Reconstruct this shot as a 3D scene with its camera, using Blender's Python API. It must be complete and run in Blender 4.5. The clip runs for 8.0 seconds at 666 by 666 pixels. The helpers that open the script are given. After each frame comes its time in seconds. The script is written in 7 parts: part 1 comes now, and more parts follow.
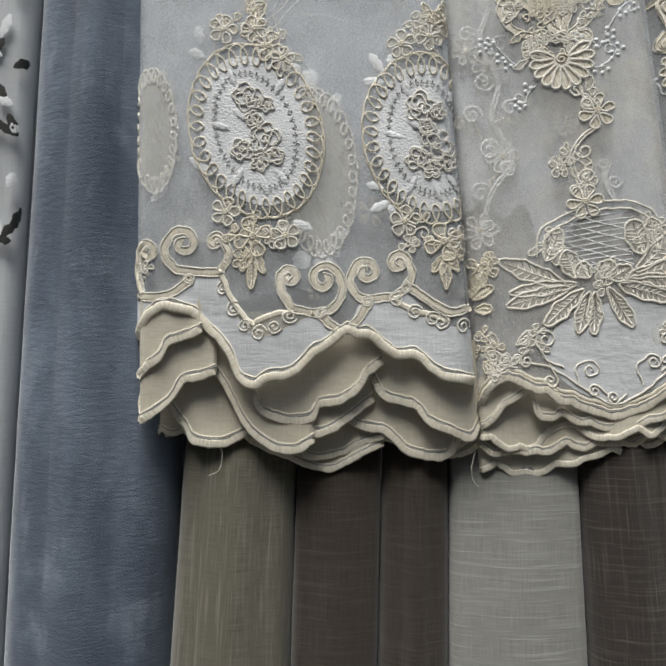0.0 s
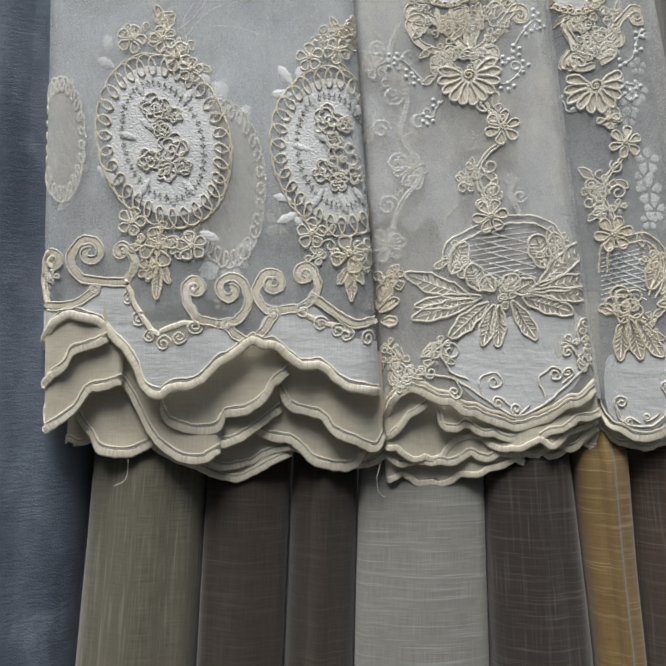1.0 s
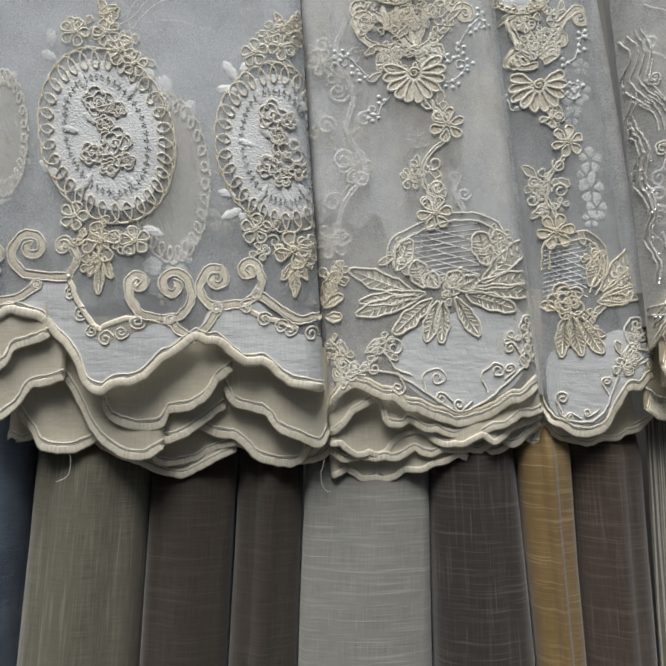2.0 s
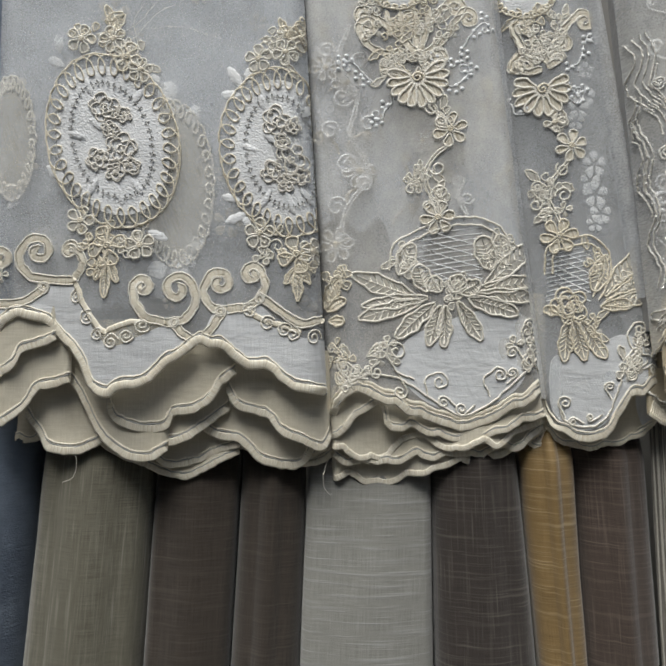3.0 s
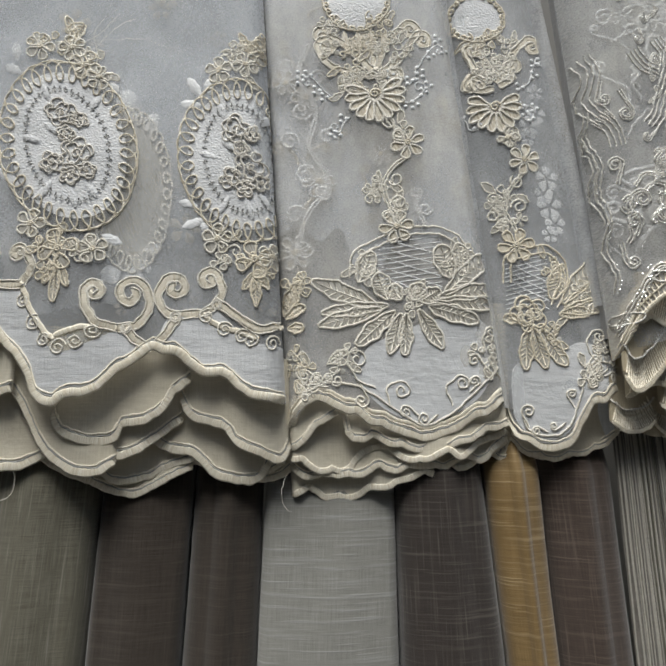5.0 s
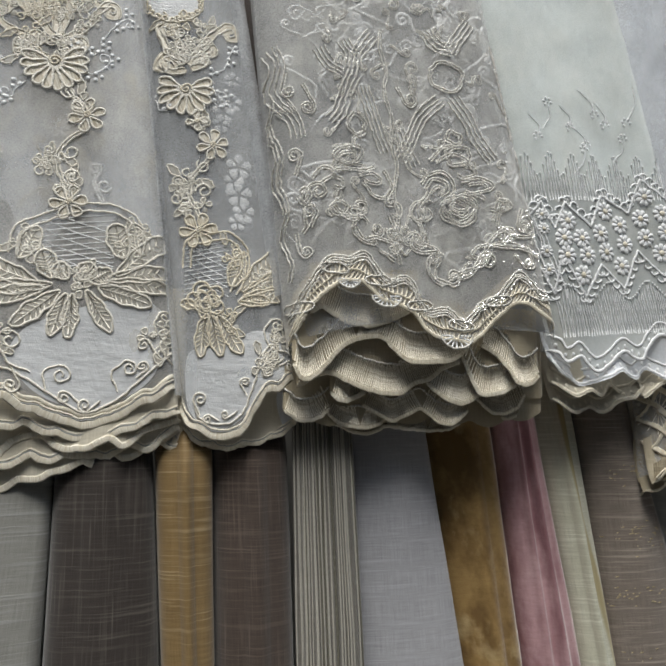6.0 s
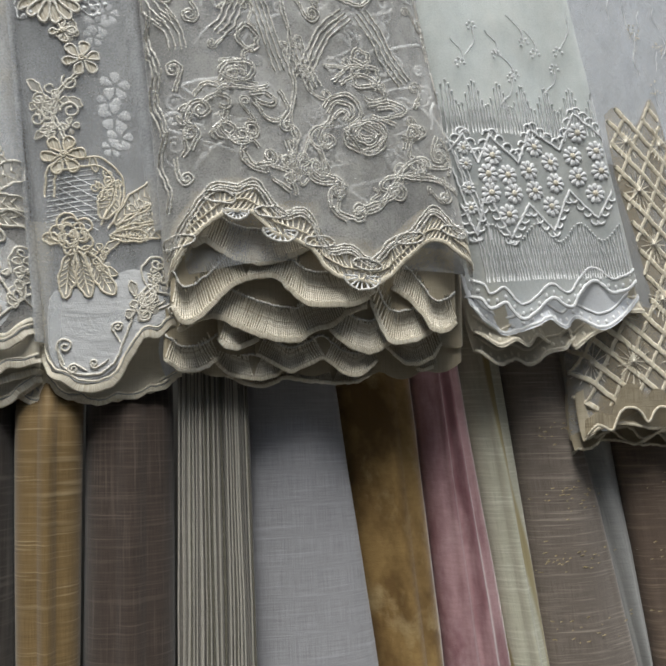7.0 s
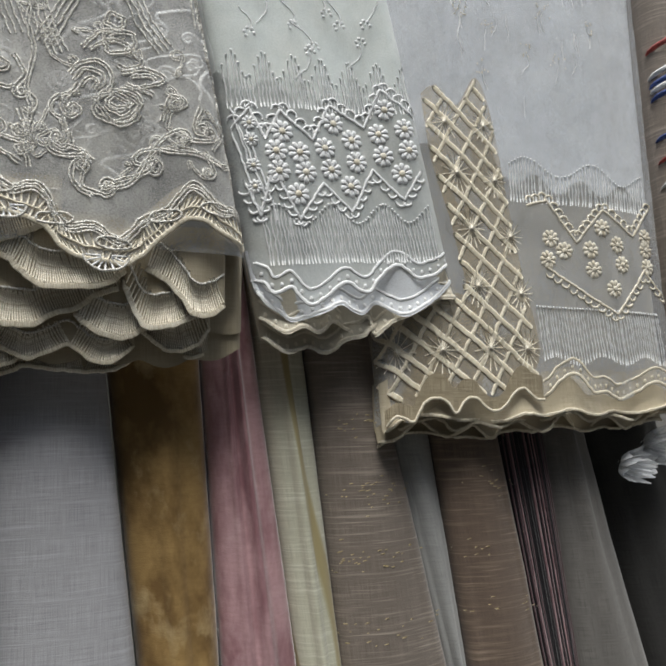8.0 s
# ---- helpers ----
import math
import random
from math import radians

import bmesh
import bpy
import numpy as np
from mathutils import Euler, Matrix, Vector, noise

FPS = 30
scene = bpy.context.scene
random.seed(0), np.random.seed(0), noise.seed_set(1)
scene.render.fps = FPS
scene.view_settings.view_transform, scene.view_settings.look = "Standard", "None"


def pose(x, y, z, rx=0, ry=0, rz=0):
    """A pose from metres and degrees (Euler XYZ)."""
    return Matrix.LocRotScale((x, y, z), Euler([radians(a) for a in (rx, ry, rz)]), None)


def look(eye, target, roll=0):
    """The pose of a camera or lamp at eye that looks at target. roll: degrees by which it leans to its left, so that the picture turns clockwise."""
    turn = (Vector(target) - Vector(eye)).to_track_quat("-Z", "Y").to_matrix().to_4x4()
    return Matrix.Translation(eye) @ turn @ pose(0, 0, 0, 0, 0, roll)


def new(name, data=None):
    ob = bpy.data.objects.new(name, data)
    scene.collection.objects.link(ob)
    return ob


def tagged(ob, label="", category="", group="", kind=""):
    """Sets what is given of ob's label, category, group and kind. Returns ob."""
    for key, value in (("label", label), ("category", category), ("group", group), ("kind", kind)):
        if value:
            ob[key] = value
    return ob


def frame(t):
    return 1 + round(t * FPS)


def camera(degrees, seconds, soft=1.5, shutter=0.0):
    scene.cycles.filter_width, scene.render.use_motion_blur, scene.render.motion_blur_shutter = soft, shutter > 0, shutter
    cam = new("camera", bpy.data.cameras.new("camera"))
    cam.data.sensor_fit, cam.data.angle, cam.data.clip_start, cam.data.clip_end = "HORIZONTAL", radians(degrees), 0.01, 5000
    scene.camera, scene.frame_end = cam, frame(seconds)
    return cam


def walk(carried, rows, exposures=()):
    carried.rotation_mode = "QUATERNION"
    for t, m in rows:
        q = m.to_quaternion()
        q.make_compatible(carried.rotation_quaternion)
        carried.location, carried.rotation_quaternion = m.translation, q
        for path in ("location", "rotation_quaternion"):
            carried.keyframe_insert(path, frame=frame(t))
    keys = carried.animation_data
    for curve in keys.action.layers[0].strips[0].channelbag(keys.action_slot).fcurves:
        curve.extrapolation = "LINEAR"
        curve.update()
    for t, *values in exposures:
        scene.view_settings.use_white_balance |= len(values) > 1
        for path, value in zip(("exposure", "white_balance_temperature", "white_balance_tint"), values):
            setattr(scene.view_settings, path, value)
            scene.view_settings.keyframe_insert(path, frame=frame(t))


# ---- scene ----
# ---- camera and walk ----
cam = camera(54.0, 8.0, soft=2.2)
PATH = [
    (0, (-0.0694, -0.3601, 0.0186), (-0.1238, 1.6381, 0.0832), -0.47),
    (0.5, (-0.0384, -0.3626, 0.0234), (-0.0466, 1.6362, 0.0944), -0.25),
    (1, (-0.0281, -0.3617, 0.0238), (-0.0241, 1.6372, 0.0918), -0.09),
    (1.5, (-0.0005, -0.3602, 0.0219), (0.0578, 1.6379, 0.0843), -0.01),
    (2, (-0.0061, -0.3629, 0.0222), (0.0476, 1.6354, 0.0860), 0.03),
    (2.2, (-0.0051, -0.3634, 0.0228), (0.0307, 1.6353, 0.0857), 0.17),
    (3.3, (0.0004, -0.3662, 0.0261), (0.0145, 1.6329, 0.0852), 0.28),
    (3.5, (0.0014, -0.3667, 0.0267), (0.1048, 1.6294, 0.0952), 0.10),
    (4, (0.0109, -0.3676, 0.0227), (0.1538, 1.6255, 0.1065), 0.22),
    (4.2, (0.0038, -0.3673, 0.0219), (0.1320, 1.6269, 0.1039), 0.33),
    (5.3, (-0.0006, -0.3506, -0.0200), (0.1608, 1.6135, 0.3213), -0.80),
    (5.5, (0.0329, -0.3545, -0.0211), (0.2759, 1.6002, 0.3256), -1.01),
    (6, (0.1033, -0.3575, -0.0254), (0.6599, 1.5359, 0.2991), -0.31),
    (6.5, (0.1585, -0.3594, -0.0300), (0.7486, 1.5296, 0.2587), -0.45),
    (7, (0.1575, -0.3285, -0.0431), (0.7876, 1.5486, 0.2391), -1.13),
    (7.5, (0.2036, -0.3256, -0.0424), (0.8861, 1.5346, 0.2296), -1.54),
    (8, (0.2741, -0.3435, -0.0494), (0.9629, 1.5136, 0.2280), -1.39),
]
walk(cam, [(t, look(eye, target, roll)) for t, eye, target, roll in PATH], exposures=((0, 0.27, 6450, 7), (8, 0.27, 6450, 7)))

# ---- world, sun, exposure ----
SUN_EL, SUN_AZ = 70.0, 204.0
world = bpy.data.worlds.new("overcast_sky")
world.use_nodes = True
scene.world = world
wn = world.node_tree
sky = wn.nodes.new("ShaderNodeTexSky")
sky.sky_type, sky.sun_disc = "NISHITA", False
sky.sun_elevation, sky.sun_rotation = radians(SUN_EL), radians(SUN_AZ)
sky.air_density, sky.dust_density = 1.6, 3.0
wn.links.new(sky.outputs[0], wn.nodes["Background"].inputs[0])
wn.nodes["Background"].inputs[1].default_value = 0.075
sun = new("sun", bpy.data.lights.new("sun", "SUN"))
sun.data.energy, sun.data.angle, sun.data.color = 3.8, radians(32), (1.0, 0.985, 0.96)
sun_to = Vector((math.sin(radians(SUN_AZ)) * math.cos(radians(SUN_EL)), math.cos(radians(SUN_AZ)) * math.cos(radians(SUN_EL)), math.sin(radians(SUN_EL))))
sun.matrix_world = look(sun_to * 5, (0, 0, 0))


# ---- materials ----
def nodes_of(name):
    m = bpy.data.materials.new(name)
    m.use_nodes = True
    t = m.node_tree
    return m, t, t.nodes["Principled BSDF"]


def coords(t, kind="UV", scale=(1, 1, 1)):
    c = t.nodes.new("ShaderNodeTexCoord")
    p = t.nodes.new("ShaderNodeMapping")
    p.inputs["Scale"].default_value = scale
    t.links.new(c.outputs[kind], p.inputs[0])
    return p.outputs[0]


def grain(t, where, scale, detail=3.0, rough=0.6):
    n = t.nodes.new("ShaderNodeTexNoise")
    n.inputs["Scale"].default_value, n.inputs["Detail"].default_value, n.inputs["Roughness"].default_value = scale, detail, rough
    t.links.new(where, n.inputs["Vector"])
    return n.outputs[0]


def ramp(t, value, a, b, ca=(0, 0, 0), cb=(1, 1, 1)):
    n = t.nodes.new("ShaderNodeValToRGB")
    n.color_ramp.elements[0].position, n.color_ramp.elements[1].position = a, b
    n.color_ramp.elements[0].color, n.color_ramp.elements[1].color = (*ca, 1), (*cb, 1)
    t.links.new(value, n.inputs[0])
    return n.outputs[0]


def mix(t, fac, a, b, mode="MIX"):
    n = t.nodes.new("ShaderNodeMix")
    n.data_type, n.blend_type = "RGBA", mode
    for socket, v in ((n.inputs[0], fac), (n.inputs[6], a), (n.inputs[7], b)):
        if isinstance(v, bpy.types.NodeSocket):
            t.links.new(v, socket)
        else:
            socket.default_value = v if isinstance(v, (int, float)) else (*v, 1)
    return n.outputs[2]


def add_bump(t, b, height, strength, distance):
    n = t.nodes.new("ShaderNodeBump")
    n.inputs["Strength"].default_value, n.inputs["Distance"].default_value = strength, distance
    t.links.new(height, n.inputs["Height"])
    t.links.new(n.outputs[0], b.inputs["Normal"])


def cloth(name, base, dark, light=None, slub_x=0.0, slub_y=0.0, rough=0.85, sheen=0.25, weave=1.0, blotch=0.5, bump=0.25):
    """Woven cloth on metre UVs: fine threads both ways, slubs, soft blotches."""
    m, t, b = nodes_of(name)
    warp = grain(t, coords(t, "UV", (2600, 60, 1)), 1.0, 2.0)
    weft = grain(t, coords(t, "UV", (60, 2600, 1)), 1.0, 2.0)
    threads = mix(t, 0.5, warp, weft)
    col = mix(t, ramp(t, threads, 0.5 - 0.16 / weave, 0.5 + 0.16 / weave), mix(t, 0.35, dark, (0, 0, 0)), base)
    cloud = grain(t, coords(t, "UV", (22, 9, 1)), 1.0, 4.0)
    col = mix(t, ramp(t, cloud, 0.35, 0.65), col, mix(t, blotch, col, dark))
    light = light or tuple(min(1.0, c * 1.6) for c in base)
    height = threads
    for amount, sc in ((slub_x, (26, 900, 1)), (slub_y, (900, 26, 1)), (slub_x * 0.8, (14, 330, 1)), (slub_y * 0.8, (330, 12, 1))):
        if amount:
            s = ramp(t, grain(t, coords(t, "UV", sc), 1.0, 1.5), 0.57, 0.76)
            strength = t.nodes.new("ShaderNodeMath")
            strength.operation = "MULTIPLY"
            strength.inputs[1].default_value = amount
            t.links.new(s, strength.inputs[0])
            col = mix(t, strength.outputs[0], col, light)
            height = mix(t, strength.outputs[0], height, (1.6, 1.6, 1.6))
    t.links.new(col, b.inputs["Base Color"])
    b.inputs["Roughness"].default_value = rough
    b.inputs["Sheen Weight"].default_value = sheen
    b.inputs["Sheen Roughness"].default_value = 0.5
    b.inputs["Specular IOR Level"].default_value = 0.25
    add_bump(t, b, height, bump, 0.0006)
    return m


def velvet(name, base, dark, light, patch=(14, 10), rough=0.7, sheen=0.6, crease=0.5):
    """Crushed pile: broad lighter and darker patches, fine nap, short cross creases."""
    m, t, b = nodes_of(name)
    broad = grain(t, coords(t, "UV", (patch[0], patch[1], 1)), 1.0, 5.0, 0.65)
    nap = grain(t, coords(t, "UV", (900, 1300, 1)), 1.0, 2.0)
    lines = grain(t, coords(t, "UV", (110, 420, 1)), 1.0, 3.0)
    col = mix(t, ramp(t, broad, 0.43, 0.57), dark, base)
    col = mix(t, ramp(t, grain(t, coords(t, "UV", (40, 26, 1)), 1.0, 5.0), 0.55, 0.75), col, light)
    col = mix(t, mix(t, 0.5, ramp(t, nap, 0.3, 0.7), ramp(t, lines, 0.4, 0.6)), mix(t, 0.35, col, dark), col)
    t.links.new(col, b.inputs["Base Color"])
    b.inputs["Roughness"].default_value = rough
    b.inputs["Sheen Weight"].default_value = sheen
    b.inputs["Sheen Roughness"].default_value = 0.35
    b.inputs["Specular IOR Level"].default_value = 0.2
    add_bump(t, b, mix(t, 0.5, nap, lines), crease, 0.0008)
    return m


def sheer(name, base, cover, mottle=0.2, tint=(0.75, 0.72, 0.62)):
    """Organza: fine threads with see-through gaps between them."""
    m, t, b = nodes_of(name)
    fold = grain(t, coords(t, "UV", (24, 15, 1)), 1.0, 7.0, 0.62)
    fine = grain(t, coords(t, "UV", (1100, 1100, 1)), 1.0, 2.0, 0.7)
    wisp = grain(t, coords(t, "UV", (120, 75, 1)), 1.0, 5.0, 0.7)
    t.links.new(mix(t, ramp(t, fold, 0.3, 0.7), base, mix(t, 0.5, base, tint)), b.inputs["Base Color"])
    f = t.nodes.new("ShaderNodeMapRange")
    f.inputs["From Min"].default_value, f.inputs["From Max"].default_value = 0.36, 0.64
    f.inputs["To Min"].default_value, f.inputs["To Max"].default_value = cover - mottle, cover + mottle
    t.links.new(mix(t, 0.35, mix(t, 0.4, fold, wisp), fine), f.inputs[0])
    t.links.new(f.outputs[0], b.inputs["Alpha"])
    b.inputs["Roughness"].default_value = 0.55
    b.inputs["Sheen Weight"].default_value = 0.3
    b.inputs["Specular IOR Level"].default_value = 0.3
    add_bump(t, b, mix(t, 0.5, fine, wisp), 0.3, 0.0006)
    return m


def thread(name, base, dark, rough=0.45, stitch=1500.0, metal=0.0, cover=1.0, along=90.0):
    """Satin-stitched cord or pad: fine stitches across, some soil between them."""
    m, t, b = nodes_of(name)
    ply = grain(t, coords(t, "UV", (stitch, along, 1)), 1.0, 1.5)
    soil = grain(t, coords(t, "Object", (60, 60, 60)), 1.0, 4.0)
    col = mix(t, ramp(t, ply, 0.35, 0.6), dark, base)
    col = mix(t, ramp(t, soil, 0.4, 0.75), col, mix(t, 0.4, col, dark))
    t.links.new(col, b.inputs["Base Color"])
    b.inputs["Roughness"].default_value, b.inputs["Metallic"].default_value = rough, metal
    b.inputs["Specular IOR Level"].default_value = 0.5
    b.inputs["Sheen Weight"].default_value = 0.2
    b.inputs["Alpha"].default_value = cover
    add_bump(t, b, ply, 0.6, 0.0008)
    return m


M = {}
M["blue"] = velvet("blue_chenille", (0.180, 0.217, 0.275), (0.104, 0.127, 0.168), (0.245, 0.284, 0.340), (10, 6), 0.8, 0.4, 0.9)
M["linen"] = cloth("pale_linen", (0.185, 0.172, 0.133), (0.111, 0.102, 0.074), (0.272, 0.260, 0.217), slub_y=0.55, weave=1.2, blotch=0.8)
M["brown"] = cloth("brown_linen", (0.056, 0.043, 0.033), (0.034, 0.026, 0.019), (0.104, 0.087, 0.071), slub_x=0.3, slub_y=0.15, weave=1.3)
M["cream"] = cloth("cream_slub", (0.315, 0.310, 0.287), (0.245, 0.239, 0.213), (0.409, 0.410, 0.402), slub_x=0.55, weave=0.8, blotch=0.25)
M["dark_slub"] = cloth("dark_brown_slub", (0.047, 0.037, 0.032), (0.031, 0.024, 0.020), (0.132, 0.116, 0.098), slub_x=0.5, slub_y=0.45)
M["yellow"] = cloth("ochre_slub", (0.254, 0.167, 0.070), (0.175, 0.109, 0.038), (0.394, 0.303, 0.169), slub_x=0.75, rough=0.6)
M["umber_slub"] = cloth("umber_slub", (0.077, 0.055, 0.043), (0.050, 0.035, 0.027), (0.182, 0.141, 0.115), slub_x=0.4, slub_y=0.35)
M["stripe_thread"] = cloth("ivory_string", (0.593, 0.560, 0.497), (0.379, 0.352, 0.295), weave=1.0, bump=0.5)
def woven_curls(m, gold, scale):
    """Adds curling metallic lines to a cloth."""
    t = m.node_tree
    b = t.nodes["Principled BSDF"]
    w = t.nodes.new("ShaderNodeTexWave")
    w.inputs["Scale"].default_value, w.inputs["Distortion"].default_value, w.inputs["Detail"].default_value, w.inputs["Detail Scale"].default_value = scale, 11.0, 1.0, 0.7
    t.links.new(coords(t, "UV", (1, 0.7, 1)), w.inputs["Vector"])
    old = b.inputs["Base Color"].links[0].from_socket
    t.links.new(mix(t, ramp(t, w.outputs["Fac"], 0.86, 0.97), old, gold), b.inputs["Base Color"])


# grey of some strings; also colours their backing as gap shade
M["stripe_and_gap_dark"] = cloth("grey_string_and_gap_shade", (0.260, 0.241, 0.210), (0.159, 0.147, 0.129))
M["white_grey"] = cloth("white_grey_poplin", (0.497, 0.497, 0.524), (0.373, 0.367, 0.381), (0.645, 0.650, 0.693), slub_x=0.3, weave=0.7, blotch=0.15)
M["gold"] = velvet("gold_crushed_velvet", (0.388, 0.251, 0.097), (0.182, 0.108, 0.039), (0.626, 0.478, 0.251), (20, 12))
M["pink"] = velvet("pink_crushed_velvet", (0.510, 0.322, 0.335), (0.270, 0.135, 0.150), (0.576, 0.392, 0.402), (24, 8))
M["cream_curl"] = cloth("cream_jacquard", (0.661, 0.648, 0.524), (0.524, 0.513, 0.387), (0.911, 0.911, 0.797), slub_x=0.45)
woven_curls(M["cream_curl"], (0.36, 0.3, 0.15), 9.0)
M["taupe"] = cloth("taupe_organza", (0.300, 0.250, 0.212), (0.199, 0.164, 0.136), (0.527, 0.454, 0.380), slub_x=0.6, rough=0.6)
M["pale_strip"] = cloth("pale_grey_lining", (0.475, 0.475, 0.457), (0.361, 0.361, 0.352))
M["copper"] = cloth("copper_organza", (0.233, 0.173, 0.130), (0.146, 0.103, 0.078), (0.432, 0.329, 0.242), slub_x=0.55, rough=0.6)
# black of some strings, and the painted shade behind them
M["string_and_gap_black"] = cloth("black_string_and_gap_shade", (0.035, 0.03, 0.035), (0.015, 0.012, 0.015))
M["string_plum"] = cloth("plum_string", (0.19, 0.1, 0.115), (0.1, 0.05, 0.06))
M["voile"] = cloth("grey_voile", (0.25, 0.235, 0.215), (0.16, 0.15, 0.14), blotch=0.6)
# charcoal for the painted deep shade at the row end and for black print
M["shade_and_print"] = cloth("charcoal_shade_and_print", (0.05, 0.048, 0.045), (0.025, 0.024, 0.022))
M["organza"] = sheer("white_organza", (0.87, 0.89, 0.91), 0.28, 0.14, (0.74, 0.76, 0.78))
M["organza_back"] = sheer("inner_organza", (0.86, 0.88, 0.90), 0.40, 0.25, (0.74, 0.76, 0.8))
M["organza_thick"] = sheer("layered_organza", (0.87, 0.90, 0.95), 0.72, 0.2, (0.76, 0.8, 0.86))
M["organza_thin"] = sheer("thin_organza", (0.84, 0.87, 0.91), 0.26, 0.16, (0.76, 0.77, 0.78))
M["organza_beige"] = sheer("beige_organza", (0.90, 0.885, 0.86), 0.34, 0.2, (0.8, 0.74, 0.62))
M["organza_smoke"] = sheer("smoky_organza", (0.84, 0.83, 0.81), 0.38, 0.26)
M["organza_mint"] = sheer("white_tulle", (0.90, 0.955, 0.95), 0.46, 0.16)
M["tulle_white"] = sheer("white_tulle_layers", (0.93, 0.97, 0.95), 0.92, 0.1, (0.86, 0.9, 0.9))
M["lining"] = cloth("white_lining", (0.76, 0.77, 0.78), (0.66, 0.67, 0.68), weave=0.5, blotch=0.3, rough=0.7)
# grey that stands in for the shade deep between the organza layers
M["lining_shade"] = cloth("net_shade_grey", (0.42, 0.415, 0.41), (0.25, 0.245, 0.235), weave=0.6, blotch=0.8)
# lighter version of the net's painted shade, for the daisy swatch
M["net_shade_pale"] = cloth("pale_net_shade", (0.58, 0.60, 0.59), (0.42, 0.43, 0.42), weave=0.6, blotch=0.7)
M["satin"] = cloth("white_satin", (0.88, 0.89, 0.9), (0.76, 0.77, 0.78), weave=0.7, blotch=0.3, rough=0.55, bump=0.4)
def crinkle(m, scale, strength, distance):
    """Adds small pressed creases to a cloth, over its weave."""
    t = m.node_tree
    b = t.nodes["Principled BSDF"]
    n = t.nodes.new("ShaderNodeBump")
    n.inputs["Strength"].default_value, n.inputs["Distance"].default_value = strength, distance
    t.links.new(grain(t, coords(t, "UV", scale), 1.0, 4.0, 0.6), n.inputs["Height"])
    t.links.new(b.inputs["Normal"].links[0].from_socket, n.inputs["Normal"])
    t.links.new(n.outputs[0], b.inputs["Normal"])


crinkle(M["satin"], (70, 170, 1), 0.35, 0.0016)
M["under"] = cloth("ivory_under_layer", (0.80, 0.755, 0.64), (0.62, 0.55, 0.41), weave=0.5, rough=0.6, blotch=0.35)
M["under_tan"] = cloth("tan_under_layer", (0.60, 0.53, 0.40), (0.42, 0.35, 0.23), weave=0.6, blotch=0.6, rough=0.7, bump=0.6)
M["net_tan"] = cloth("tan_net_layers", (0.56, 0.53, 0.47), (0.40, 0.37, 0.31), weave=0.6, blotch=0.7)
crinkle(M["under"], (45, 80, 1), 0.35, 0.0020)
M["net_gold"] = cloth("gold_net", (0.54, 0.46, 0.32), (0.29, 0.23, 0.14), weave=1.6, blotch=0.3, bump=0.8)
M["ribbon_gold"] = thread("champagne_ribbon", (0.90, 0.84, 0.69), (0.66, 0.57, 0.40), 0.40, 1300.0)
M["gold_thread"] = thread("gold_thread", (0.5, 0.4, 0.2), (0.3, 0.22, 0.1), 0.4)
M["tulle_cream"] = sheer("cream_tulle", (0.66, 0.59, 0.46), 0.72, 0.2, (0.52, 0.44, 0.3))
M["tulle_tan"] = sheer("tan_tulle", (0.52, 0.44, 0.31), 0.42, 0.2, (0.44, 0.34, 0.2))
M["cord_blue"] = thread("blue_yarn", (0.05, 0.1, 0.36), (0.02, 0.04, 0.16), 0.7)
M["cord_red"] = thread("red_yarn", (0.45, 0.07, 0.06), (0.2, 0.03, 0.03), 0.7)
M["cord"] = thread("ivory_cord", (0.96, 0.93, 0.85), (0.62, 0.56, 0.45), 0.30, 1700.0)
M["cord_gold"] = thread("champagne_cord", (0.95, 0.89, 0.75), (0.58, 0.49, 0.34), 0.28, 1700.0)
M["band"] = thread("ivory_satin_stitch", (0.90, 0.85, 0.73), (0.70, 0.62, 0.47), 0.36, 1900.0)
M["band_tan"] = thread("tan_satin_stitch", (0.88, 0.82, 0.68), (0.60, 0.52, 0.37), 0.36, 1900.0)
M["pad"] = thread("white_fill_stitch", (0.90, 0.905, 0.91), (0.76, 0.765, 0.77), 0.40, 700.0, along=900.0)
M["pad_cream"] = thread("cream_fill_stitch", (0.95, 0.90, 0.78), (0.62, 0.54, 0.40), 0.30, 1300.0)
M["pad_sheer"] = thread("thin_fill_stitch", (0.94, 0.90, 0.81), (0.62, 0.57, 0.46), 0.32, 1300.0, cover=0.55)
M["stitch_grey"] = thread("grey_stitch", (0.42, 0.42, 0.41), (0.26, 0.26, 0.25), 0.5)
M["rose_cord"] = thread("taupe_rose_cord", (0.90, 0.86, 0.79), (0.62, 0.57, 0.48), 0.32)
M["glitter_cord"] = thread("silver_glitter_cord", (0.96, 0.94, 0.89), (0.50, 0.46, 0.39), 0.24, 1500.0)
M["bead"], _bt, _bb = nodes_of("clear_glass_bead")
_bb.inputs["Base Color"].default_value, _bb.inputs["Roughness"].default_value, _bb.inputs["Metallic"].default_value = (0.9, 0.9, 0.88, 1), 0.12, 0.55
M["wall"] = cloth("grey_plaster", (0.32, 0.31, 0.29), (0.24, 0.23, 0.21), weave=0.5)
M["ground"] = cloth("grey_concrete", (0.22, 0.215, 0.2), (0.15, 0.145, 0.135))


